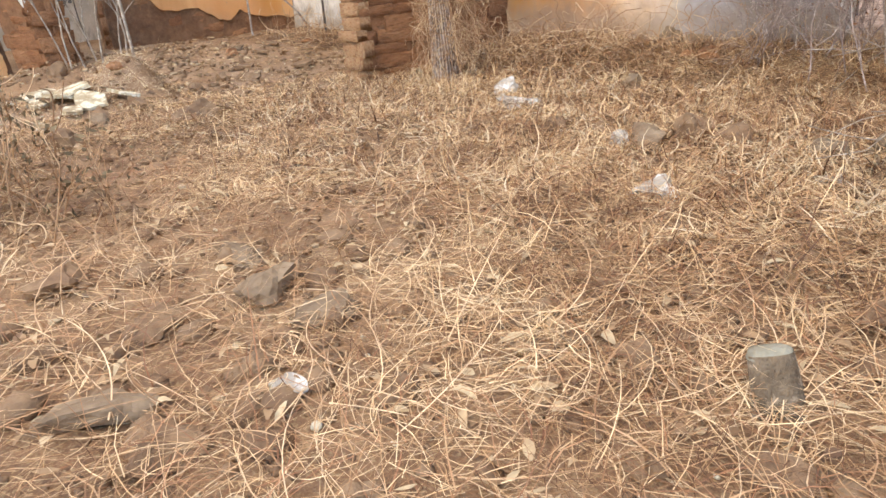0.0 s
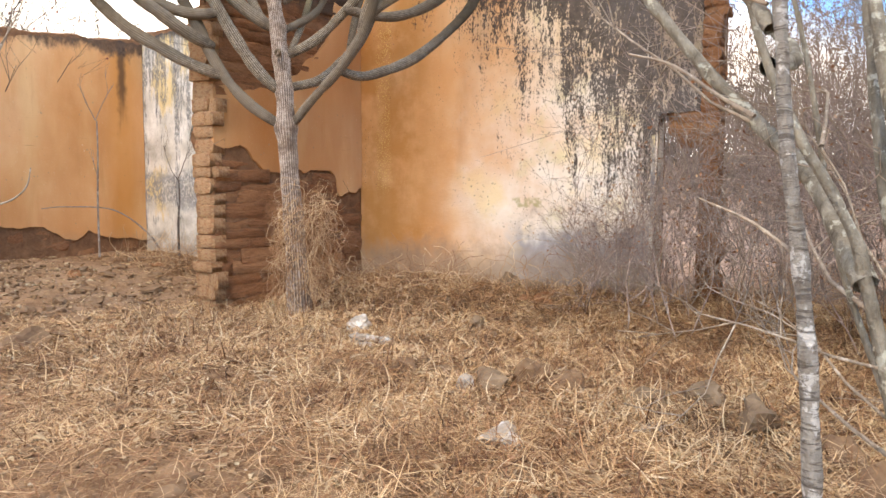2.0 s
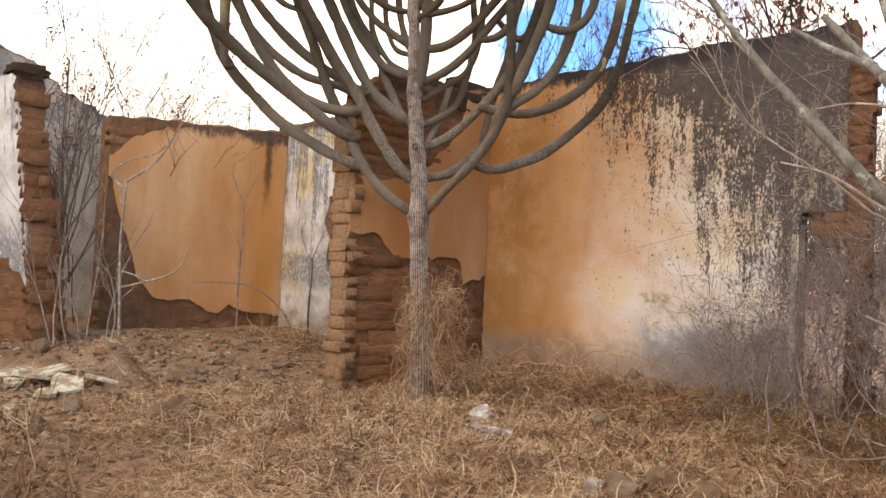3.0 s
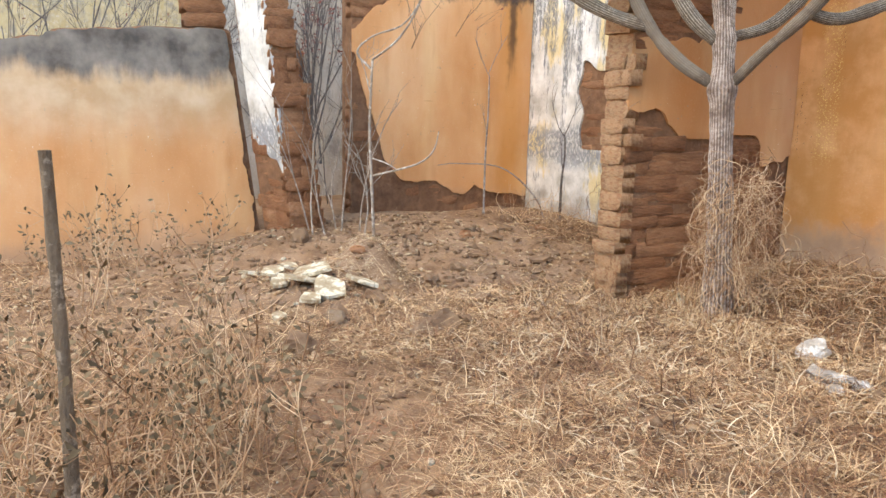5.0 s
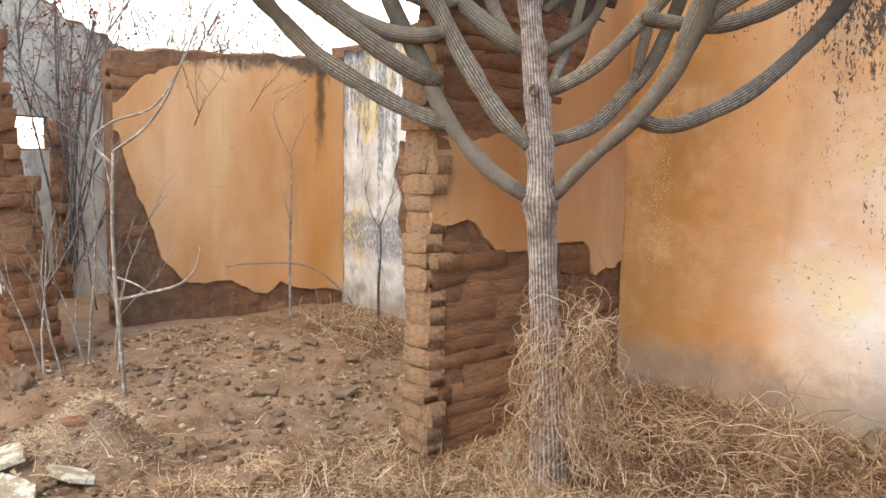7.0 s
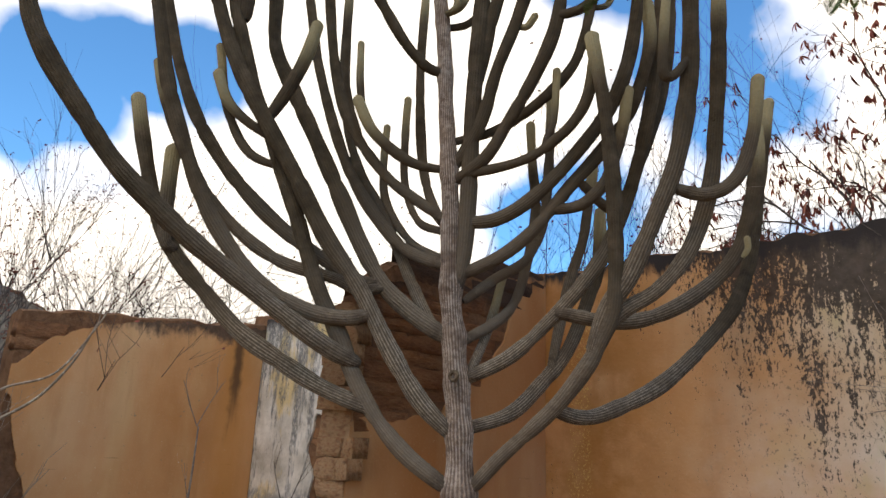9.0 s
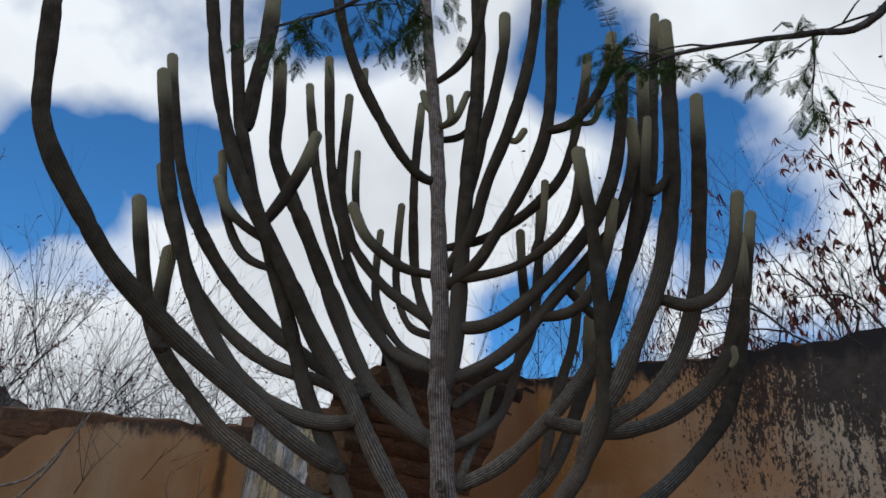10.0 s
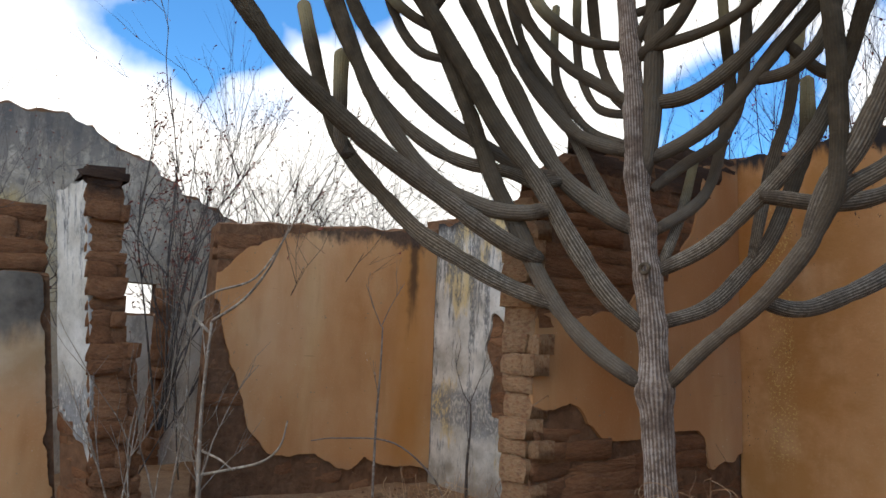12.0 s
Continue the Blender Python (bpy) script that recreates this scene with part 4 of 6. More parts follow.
# ---- cactus ----
cactus = thing("cactus", (0.06, 0.05, 0.1), "huge branching candelabra cactus, dull green on a grey trunk", "cactus")
TRUNK_LINE = [(0.07, 0.05, -0.1), (0.06, 0.05, 0.26), (0.03, 0.02, 0.97), (0.0, 0.0, 1.55), (-0.02, -0.01, 1.98), (-0.05, -0.04, 2.4), (-0.08, -0.06, 2.77), (-0.09, -0.08, 3.25), (-0.13, -0.11, 3.86), (-0.17, -0.14, 4.5), (-0.24, -0.2, 5.21), (-0.31, -0.26, 5.96), (-0.36, -0.3, 6.3)]


def build_trunk():
    line = curve_through(TRUNK_LINE, 20)
    t = np.linspace(0, 1, len(line))
    r = np.interp(line[:, 2], [0, 0.3, 1.0, 1.6, 2.3, 3.5, 6.3], [0.112, 0.094, 0.08, 0.079, 0.064, 0.05, 0.034])
    r = r * (1 + 0.04 * np.sin(line[:, 2] * 9.0) + 0.025 * np.sin(line[:, 2] * 23.0 + 1.0))
    for whorl, swell in ((1.63, 0.2), (1.96, 0.12), (2.24, 0.1), (2.5, 0.16), (2.78, 0.14), (3.16, 0.16), (3.5, 0.18), (4.17, 0.15), (4.55, 0.15)):
        r = r * (1 + swell * np.exp(-(((line[:, 2] - whorl) / 0.06) ** 2)))
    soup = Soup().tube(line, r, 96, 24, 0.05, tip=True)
    v = soup.verts[0].reshape(-1, 96, 3)
    mid = v.mean(axis=1)
    for i in range(len(v)):
        for j in range(96):
            q = v[i, j]
            v[i, j] = mid[i] + (q - mid[i]) * (1 + 0.09 * noise.noise((q[0] * 9, q[1] * 9, q[2] * 5)) + 0.06 * noise.noise((q[0] * 34, q[1] * 34, q[2] * 20)))
    part_mesh("trunk", soup.mesh("trunk", M_TRUNK), cactus, "grey ribbed corky trunk")


build_trunk()
ARM_COUNT = [0]


def arm(start, azimuth, reach, radius, onward=None):
    """A ribbed arm that leaves start in one upright plane; reach holds (outward, upward) pairs in metres.
    onward: (azimuth, reach) of a second stretch that goes on from the end of the first."""
    h = np.array((math.cos(radians(azimuth)), math.sin(radians(azimuth)), 0))
    s = np.array(start)
    pts = [s] + [s + h * a + np.array((0, 0, b)) for a, b in reach]
    if onward:
        h = np.array((math.cos(radians(onward[0])), math.sin(radians(onward[0])), 0))
        s = pts[-1]
        pts += [s + h * a + np.array((0, 0, b)) for a, b in onward[1]]
    line = curve_through(pts, 10)
    k = ARM_COUNT[0] = ARM_COUNT[0] + 1
    far = np.r_[0, np.cumsum(np.linalg.norm(np.diff(line, axis=0), axis=1))]
    r = radius * (1 + 0.06 * np.sin(far * 6.3 + k) + 0.03 * np.sin(far * 17 + 2 * k))
    for joint in np.arange(0.45 + 0.07 * (k % 5), far[-1] - 0.3, 0.62 + 0.05 * (k % 4)):
        r *= 1 - 0.13 * np.exp(-(((far - joint) / 0.035) ** 2))
    r *= np.interp(far, [0, 0.025, 0.07, 0.16, 0.3, 1.2, 2.6], [0.5, 0.75, 0.85, 0.93, 0.97, 1.02, 0.95])
    side = np.cross(h, (0, 0, 1.0))
    line = line + side[None] * (0.02 * np.sin(far * 2.7 + k) * np.minimum(1, far))[:, None]
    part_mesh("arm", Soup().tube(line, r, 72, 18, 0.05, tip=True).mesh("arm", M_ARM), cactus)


arm((-0.06, -0.05, 1.67), 214, ((0.23, 0.16), (0.42, 0.36), (0.56, 0.58)), 0.047, (228, ((0.1, 0.22), (0.25, 0.5), (0.42, 0.94), (0.61, 1.41), (0.78, 1.8), (0.92, 2.26), (1.04, 2.82), (1.13, 3.32), (1.2, 3.82))))
arm((-1.11, -1.02, 4.48), 15, ((-0.0, 0.38), (0.02, 0.72), (-0.01, 1.2)), 0.055)
arm((-0.43, -0.30, 2.07), 206, ((0.3, 0.11), (0.55, 0.24), (0.89, 0.44), (1.18, 0.69), (1.45, 0.95), (1.64, 1.23), (1.78, 1.61), (1.94, 2.13)), 0.051)
arm((-1.72, -0.93, 3.06), 250, ((0.07, 0.02), (0.1, 0.14), (0.115, 0.44), (0.12, 0.67)), 0.047)
arm((-0.03, -0.03, 1.93), 224, ((0.2, 0.19), (0.39, 0.47), (0.59, 0.82), (0.81, 1.12), (1.03, 1.5), (1.26, 1.87), (1.44, 2.18), (1.6, 2.56), (1.74, 3.01), (1.88, 3.61), (1.97, 4.11)), 0.050)
arm((-0.50, -0.35, 2.32), 248, ((0.14, 0.05), (0.28, 0.12), (0.49, 0.25), (0.73, 0.4), (1.07, 0.62), (1.42, 0.9), (1.66, 1.19), (1.85, 1.45), (1.97, 1.69), (2.03, 1.98), (2.09, 2.36), (2.16, 2.72)), 0.052)
arm((-0.39, -0.37, 2.60), 221, ((0.16, -0.03), (0.37, 0.0), (0.65, 0.14), (0.85, 0.33), (1.06, 0.63), (1.25, 1.04), (1.41, 1.44), (1.53, 1.87), (1.64, 2.33)), 0.045)
arm((-0.48, -0.24, 2.82), 206, ((0.14, 0.01), (0.38, 0.15), (0.69, 0.36), (0.99, 0.63), (1.27, 0.94), (1.55, 1.35), (1.8, 1.94), (2.03, 2.77)), 0.046)
arm((-0.45, -0.25, 2.78), 216, ((0.15, -0.01), (0.32, 0.06), (0.64, 0.15), (0.92, 0.33), (1.18, 0.59), (1.41, 0.94), (1.58, 1.28), (1.66, 1.55)), 0.038)
arm((-0.92, -0.81, 3.67), 230, ((0.18, 0.1), (0.31, 0.22), (0.39, 0.4)), 0.034)
arm((-0.87, -0.75, 3.48), 215, ((0.25, 0.12), (0.43, 0.44), (0.54, 0.88)), 0.029)
arm((-0.92, -0.89, 3.76), 30, ((0.12, 0.2), (0.22, 0.42), (0.28, 0.64)), 0.040)
arm((-0.07, -0.06, 2.48), 203, ((0.11, 0.06), (0.28, 0.18), (0.45, 0.34), (0.62, 0.61), (0.8, 0.97), (1.03, 1.41), (1.24, 1.78), (1.42, 2.14), (1.46, 2.56), (1.5, 2.95)), 0.052)
arm((-0.10, -0.09, 3.18), 215, ((0.2, 0.14), (0.37, 0.27), (0.56, 0.5), (0.69, 0.74), (0.78, 1.06), (0.85, 1.47), (0.93, 2.05)), 0.034)
arm((-0.09, -0.08, 2.90), 180, ((0.37, 0.17), (0.66, 0.45), (0.99, 0.87), (1.27, 1.36), (1.48, 1.88), (1.59, 2.32), (1.73, 2.82)), 0.040)
arm((-0.58, -0.42, 3.72), 170, ((0.21, 0.42), (0.29, 0.92), (0.34, 1.34)), 0.032)
arm((-0.12, -0.10, 3.51), 232, ((0.2, 0.02), (0.35, 0.1), (0.48, 0.22), (0.57, 0.4)), 0.033)
arm((-0.38, -0.44, 3.68), 180, ((0.14, 0.16), (0.22, 0.43), (0.26, 0.75)), 0.024)
arm((-0.10, -0.08, 3.14), 150, ((0.36, 0.25), (0.66, 0.65), (0.76, 1.29), (0.87, 2.23)), 0.034)
arm((-0.10, -0.08, 3.11), 165, ((0.37, 0.17), (0.56, 0.48), (0.57, 0.83), (0.56, 1.11)), 0.026)
arm((-0.09, -0.08, 2.93), 170, ((0.4, 0.21), (0.69, 0.55), (0.76, 0.87), (0.77, 1.14)), 0.027)
arm((-0.14, -0.12, 4.17), 240, ((0.13, 0.02), (0.28, 0.15), (0.45, 0.39), (0.59, 0.62), (0.7, 0.87), (0.8, 1.19), (0.88, 1.63)), 0.035)
arm((-0.39, -0.56, 4.65), 200, ((0.06, 0.13), (0.08, 0.29)), 0.024)
arm((-0.20, -0.17, 4.97), 20, ((0.16, 0.11), (0.26, 0.26), (0.34, 0.58), (0.39, 0.94)), 0.029)
arm((-0.19, -0.16, 4.70), 230, ((0.06, 0.08), (0.09, 0.18)), 0.024)
arm((-0.18, -0.15, 4.59), 0, ((0.13, 0.02), (0.12, 0.21)), 0.024)
arm((-0.18, -0.15, 4.60), 30, ((0.13, 0.06), (0.21, 0.27)), 0.026)
arm((-0.17, -0.14, 4.50), 70, ((0.19, 0.11), (0.32, 0.33), (0.34, 0.61)), 0.027)
arm((-0.06, -0.05, 2.74), 10, ((0.05, 0.23), (0.07, 0.72), (0.09, 1.19), (0.12, 1.73), (0.13, 2.29), (0.1, 2.97), (0.08, 3.49)), 0.050)
arm((0.04, -0.03, 4.03), 20, ((0.08, 0.45), (0.16, 0.78), (0.22, 1.15), (0.22, 1.45)), 0.038)
arm((-0.09, -0.08, 3.51), 15, ((0.18, 0.28), (0.28, 0.61), (0.41, 0.94), (0.51, 1.32), (0.58, 1.78), (0.62, 2.34)), 0.039)
arm((0.30, 0.03, 4.42), 30, ((0.06, -0.01), (0.11, 0.06)), 0.024)
arm((-0.09, -0.07, 3.43), 5, ((0.24, 0.12), (0.4, 0.33), (0.55, 0.56), (0.68, 0.84), (0.74, 1.16), (0.76, 1.55), (0.8, 2.21)), 0.038)
arm((0.60, -0.01, 4.34), 25, ((0.17, 0.04), (0.31, 0.2), (0.4, 0.4), (0.44, 0.69)), 0.031)
arm((-0.10, -0.08, 3.70), 38, ((0.23, 0.07), (0.42, 0.19), (0.62, 0.38), (0.77, 0.6), (0.86, 0.96), (0.92, 1.29), (0.94, 1.52)), 0.032)
arm((0.58, 0.45, 4.66), 60, ((0.13, 0.07), (0.19, 0.26)), 0.024)
arm((-0.08, -0.06, 3.18), 22, ((0.26, 0.0), (0.5, 0.13), (0.74, 0.37), (0.93, 0.63), (1.04, 0.92), (1.1, 1.28), (1.12, 1.67), (1.1, 1.88)), 0.040)
arm((-0.06, -0.05, 2.84), 28, ((0.28, 0.13), (0.48, 0.3), (0.67, 0.54), (0.84, 0.74), (1.0, 0.97), (1.1, 1.24), (1.15, 1.48), (1.14, 1.71)), 0.038)
arm((0.43, 0.21, 3.23), 15, ((0.19, 0.02), (0.33, 0.15), (0.42, 0.42), (0.46, 0.69)), 0.034)
arm((0.03, 0.02, 1.65), 2, ((0.22, 0.2), (0.52, 0.44), (0.71, 0.65), (0.8, 0.79)), 0.039, (-1, ((0.07, 0.14), (0.1, 0.44), (0.1, 0.81), (0.06, 1.22), (0.01, 1.51), (-0.03, 1.72))))
arm((0.55, 0.04, 2.09), 69, ((0.18, -0.03), (0.37, 0.01), (0.77, 0.19), (1.17, 0.51), (1.41, 0.78), (1.6, 1.18), (1.73, 1.61), (1.83, 1.97), (1.9, 2.27)), 0.043)
arm((1.25, 0.94, 3.0), 20, ((0.03, 0.05), (0.03, 0.11)), 0.022)
arm((0.77, 0.05, 2.36), 12, ((0.1, 0.24), (0.21, 0.39), (0.35, 0.68), (0.46, 0.94), (0.52, 1.22), (0.56, 1.56), (0.58, 2.12), (0.59, 2.55)), 0.045)
arm((1.18, 0.14, 3.19), 35, ((0.18, -0.04), (0.33, 0.05), (0.42, 0.28), (0.47, 0.59)), 0.034)
arm((-0.01, -0.00, 2.25), 35, ((0.26, 0.14), (0.48, 0.35), (0.66, 0.56), (0.81, 0.79), (0.93, 1.09), (1.01, 1.36), (1.1, 1.78), (1.16, 2.24), (1.19, 2.8)), 0.041)
arm((0.78, 0.06, 2.43), 35, ((0.15, 0.15), (0.33, 0.27), (0.5, 0.49), (0.62, 0.83), (0.67, 1.2), (0.7, 1.55), (0.72, 1.9), (0.73, 2.1)), 0.041)
arm((0.42, 0.26, 2.64), 47, ((0.41, -0.03), (0.76, 0.1), (1.06, 0.36), (1.2, 0.69), (1.27, 1.03), (1.29, 1.25)), 0.043)
arm((0.56, 0.28, 3.42), 60, ((0.26, -0.14), (0.44, 0.19), (0.62, 0.71), (0.73, 1.45), (0.82, 2.37)), 0.033)
arm((1.32, 0.17, 3.91), 250, ((0.14, -0.17), (0.21, -0.17), (0.19, 0.04), (0.15, 0.28)), 0.024)
arm((-0.00, -0.00, 2.22), 95, ((0.21, 0.34), (0.36, 0.72)), 0.027)
arm((-0.03, -0.03, 2.45), 80, ((0.38, 0.25), (0.54, 0.6), (0.63, 0.96), (0.6, 1.28), (0.57, 1.56)), 0.032)
arm((-0.09, -0.07, 3.47), 10, ((0.45, 0.02), (0.7, 0.14), (0.84, 0.31), (0.89, 0.55), (0.9, 0.72)), 0.030)
arm((0.50, 0.03, 3.56), 50, ((0.06, 0.18), (0.08, 0.49)), 0.024)
arm((0.00, 0.00, 1.98), 77, ((0.35, 0.11), (0.61, 0.32), (0.8, 0.52), (0.96, 0.84), (1.09, 1.16), (1.13, 1.53)), 0.043)
arm((0.15, 0.63, 2.34), 60, ((0.14, 0.6), (0.23, 0.88), (0.27, 1.12), (0.33, 1.5)), 0.033)


arm((-0.07, -0.06, 2.5), 178, ((0.15, 0.07), (0.34, 0.33), (0.53, 0.63), (0.73, 0.94), (0.92, 1.21), (1.07, 1.54), (1.18, 1.92), (1.26, 2.3)), 0.036)
arm((-0.03, 0.0, 2.7), 62, ((0.18, 0.15), (0.4, 0.31), (0.51, 0.55), (0.56, 0.92), (0.58, 1.3), (0.58, 1.53)), 0.03)

# knots where arms have broken off
for kx, ky, kz in ((0.02, -0.1, 2.26),):
    ring = [(kx + 0.028 * math.cos(a), ky - 0.02, kz + 0.024 * math.sin(a)) for a in np.linspace(0, 2 * math.pi, 13)]
    part_mesh("scar", Soup().tube(ring, [0.011] * 13, 6).mesh("scar", M_STUMP), cactus, "dark scar of a lost arm")


# ---- woody plants ----
def grow(soup, rnd, at, way, length, radius, level, spread=0.6, rise=0.25, kids=4, leafed=None, crook=0.35, sides=5, shrink=0.58):
    """A crooked bare branch with side branches, down to fine twigs."""
    pts, p, w = [np.array(at, float)], np.array(at, float), np.array(way, float)
    n = 4 if level > 1 else 3 if level else 2
    for _ in range(n):
        w = w + np.array([rnd.gauss(0, crook * 0.5) for _ in range(3)]) + np.array((0, 0, rise * 0.25))
        w /= np.linalg.norm(w)
        p = p + w * length / n
        pts.append(p)
    tips = [radius * (1 - 0.6 * i / n) for i in range(n + 1)]
    soup.tube(pts, np.maximum(tips, 0.0012), sides if level > 1 else 3)
    if leafed:
        leafed(pts, level)
    if level:
        for k in range(kids):
            i = rnd.uniform(0.25, 1.0) * n
            a = pts[int(min(i, n - 1))] + (pts[int(min(i, n - 1)) + 1] - pts[int(min(i, n - 1))]) * (i - int(min(i, n - 1)))
            d = w + np.array([rnd.gauss(0, spread) for _ in range(3)]) + np.array((0, 0, rise * 0.3))
            d /= np.linalg.norm(d)
            grow(soup, rnd, a, d, length * shrink * rnd.uniform(0.7, 1.2), radius * 0.54, level - 1, spread, rise, kids, leafed, crook, sides, shrink)


def stem(plant, name, pts, radii, material, sides=12, label=""):
    line = curve_through(pts, 14 if sides > 12 else 6)
    r = np.interp(np.linspace(0, 1, len(line)), np.linspace(0, 1, len(radii)), radii)
    r = r * (1 + 0.06 * np.sin(np.linspace(0, 40, len(line))))
    soup = Soup().tube(line, r, sides, 3, 0.04)
    if sides > 8:
        v = soup.verts[0].reshape(len(line), sides, 3)
        for i in range(len(line)):
            for j in range(sides):
                q = v[i, j]
                v[i, j] = line[i] + (q - line[i]) * (1 + 0.22 * noise.noise((q[0] * 22, q[1] * 22, q[2] * 11)) + 0.1 * noise.noise((q[0] * 60, q[1] * 60, q[2] * 30)))
    return part_mesh(name, soup.mesh(name, material), plant, label)


def fine(plant, name, seed, starts, material, **how):
    rnd = random.Random(seed)
    for at, way, length, radius, level in starts:
        soup = Soup()
        grow(soup, rnd, at, way, length, radius, level, **how)
        part_mesh(name, soup.mesh(name, material), plant)


# sapling with a pale fork in front of the doorway
s1 = thing("sapling", (-2.80, -1.42, 0.3), "thin leafless pale sapling with a forked top", "sapling", "leafless saplings")
stem(s1, "stem", [(-2.80, -1.40, 0.1), (-2.77, -1.44, 0.7), (-2.79, -1.46, 1.3), (-2.76, -1.45, 1.93)], [0.017, 0.014, 0.011], M_PALETWIG, 8)
stem(s1, "branch", [(-2.76, -1.45, 1.93), (-2.6, -1.28, 2.1), (-2.5, -1.14, 2.35), (-2.42, -1.06, 2.62)], [0.012, 0.009, 0.005], M_PALETWIG, 6)
stem(s1, "branch", [(-2.78, -1.46, 1.85), (-2.86, -1.56, 2.0), (-2.75, -1.45, 2.14), (-2.52, -1.24, 2.25), (-2.36, -1.1, 2.55), (-2.28, -1.02, 2.8)], [0.012, 0.009, 0.005], M_PALETWIG, 6)
stem(s1, "branch", [(-2.79, -1.44, 0.85), (-2.55, -1.3, 0.92), (-2.3, -1.18, 1.0), (-2.15, -1.12, 1.12), (-2.10, -1.10, 1.29)], [0.011, 0.009, 0.005], M_PALETWIG, 6)
stem(s1, "branch", [(-2.78, -1.44, 1.02), (-2.62, -1.36, 0.98), (-2.5, -1.3, 0.92)], [0.009, 0.007, 0.005], M_PALETWIG, 6)
fine(s1, "twig", 21, [((-2.78, -1.45, 1.6), (-0.5, -0.3, 0.8), 0.5, 0.006, 2), ((-2.42, -1.06, 2.6), (0.2, 0.1, 1), 0.4, 0.005, 1), ((-2.77, -1.44, 0.7), (-0.6, 0.2, 0.7), 0.4, 0.006, 1)], M_PALETWIG, kids=3)

# tangled bare shrub in the doorway
s2 = thing("shrub", (-3.35, -1.75, 0.3), "tangled leafless grey shrub in a doorway", "shrub")
starts = []
rnd0 = random.Random(4)
for _ in range(7):
    starts.append(((-3.4 + rnd0.uniform(-0.3, 0.2), -1.55 + rnd0.uniform(-0.3, 0.35), 0.2), (rnd0.uniform(-0.12, 0.04), rnd0.uniform(-0.15, 0.05), 1), rnd0.uniform(0.9, 1.7), 0.011, 2))
for k, one in enumerate(starts):
    rnd0 = random.Random(220 + k)
    soup = Soup()
    grow(soup, rnd0, *one, spread=0.3, rise=0.5, kids=3)
    part_mesh("stem", soup.mesh("stem", M_PALETWIG), s2)

# saplings before the side wall
for at, tall, seed, mat in (((-4.25, 0.83, 0.25), 1.75, 31, M_TWIG), ((-3.45, 1.45, 0.25), 1.0, 32, M_DARKTWIG)):
    s = thing("sapling", at, "slender leafless sapling against a plastered wall", "sapling", "leafless saplings")
    x, y, z = at
    stem(s, "stem", [(x, y, z - 0.15), (x - 0.02, y + 0.01, z + tall * 0.4), (x + 0.03, y, z + tall * 0.75), (x - 0.02, y + 0.03, z + tall)], [0.02 if seed == 32 else 0.014, 0.012, 0.008], mat, 8)
    fine(s, "twig", seed, [((x, y, z + tall), (0.1, 0.3, 0.9), 0.5, 0.006, 2), ((x, y, z + tall), (-0.1, -0.3, 0.9), 0.5, 0.006, 2), ((x, y, z + tall * 0.6), (0.0, -0.4, 0.7), 0.35, 0.005, 1)], mat, kids=2, rise=0.8, spread=0.22)
bent = thing("bent_twig", (-3.5, 1.2, 0.3), "long bent dry twig leaning out of the rubble", "twig")
stem(bent, "stem", [(-3.5, 1.3, 0.1), (-3.6, 1.15, 0.5), (-3.75, 0.75, 0.85), (-3.9, 0.2, 0.9), (-3.95, -0.05, 0.88)], [0.012, 0.009, 0.005], M_TWIG, 6)


# tall bare shrub with small dry leaves behind the stub
def leafy(soup, rnd, size, chance, levels=(0,), pods=0.0):
    def add(pts, level):
        if level not in levels:
            return
        for p in pts[1:]:
            if rnd.random() < chance:
                w = Vector([rnd.gauss(0, 1) for _ in range(3)]).normalized()
                u = w.orthogonal().normalized()
                soup.blade(p, w, u, size * rnd.uniform(0.6, 1.3), size * 0.6, 0.2, 2)
                if pods and rnd.random() < pods:
                    w = Vector((rnd.gauss(0, 0.6), rnd.gauss(0, 0.6), rnd.uniform(-1, 0.2))).normalized()
                    soup.blade(p, w, w.orthogonal().normalized(), rnd.uniform(0.09, 0.15), 0.02, 0.5, 3)
    return add


def leafy_shrub(name, at, label, seed, trunks, height, leaf_mat, leaf_size, chance, wood=M_DARKTWIG, kids=4, level=3, lean=0.25, spread=0.5, thick=0.013, pods=0.0):
    rnd = random.Random(seed)
    plant = thing(name, at, label, "shrub")
    leaves = Soup()
    add = leafy(leaves, rnd, leaf_size, chance, (0, 1), pods)
    for _ in range(trunks):
        b = (at[0] + rnd.uniform(-0.5, 0.5), at[1] + rnd.uniform(-0.5, 0.5), at[2] - 0.1)
        wood_soup = Soup()
        grow(wood_soup, rnd, b, (rnd.uniform(-lean, lean), rnd.uniform(-lean, lean), 1), height * rnd.uniform(0.45, 0.65), thick, level, spread, 0.3, kids, add)
        part_mesh("stem", wood_soup.mesh("stem", wood), plant, kind="stuff" if name == "weed" else "")
    if leaves.n:
        part_mesh("foliage", leaves.mesh("foliage", leaf_mat), plant, kind="stuff")
    return plant


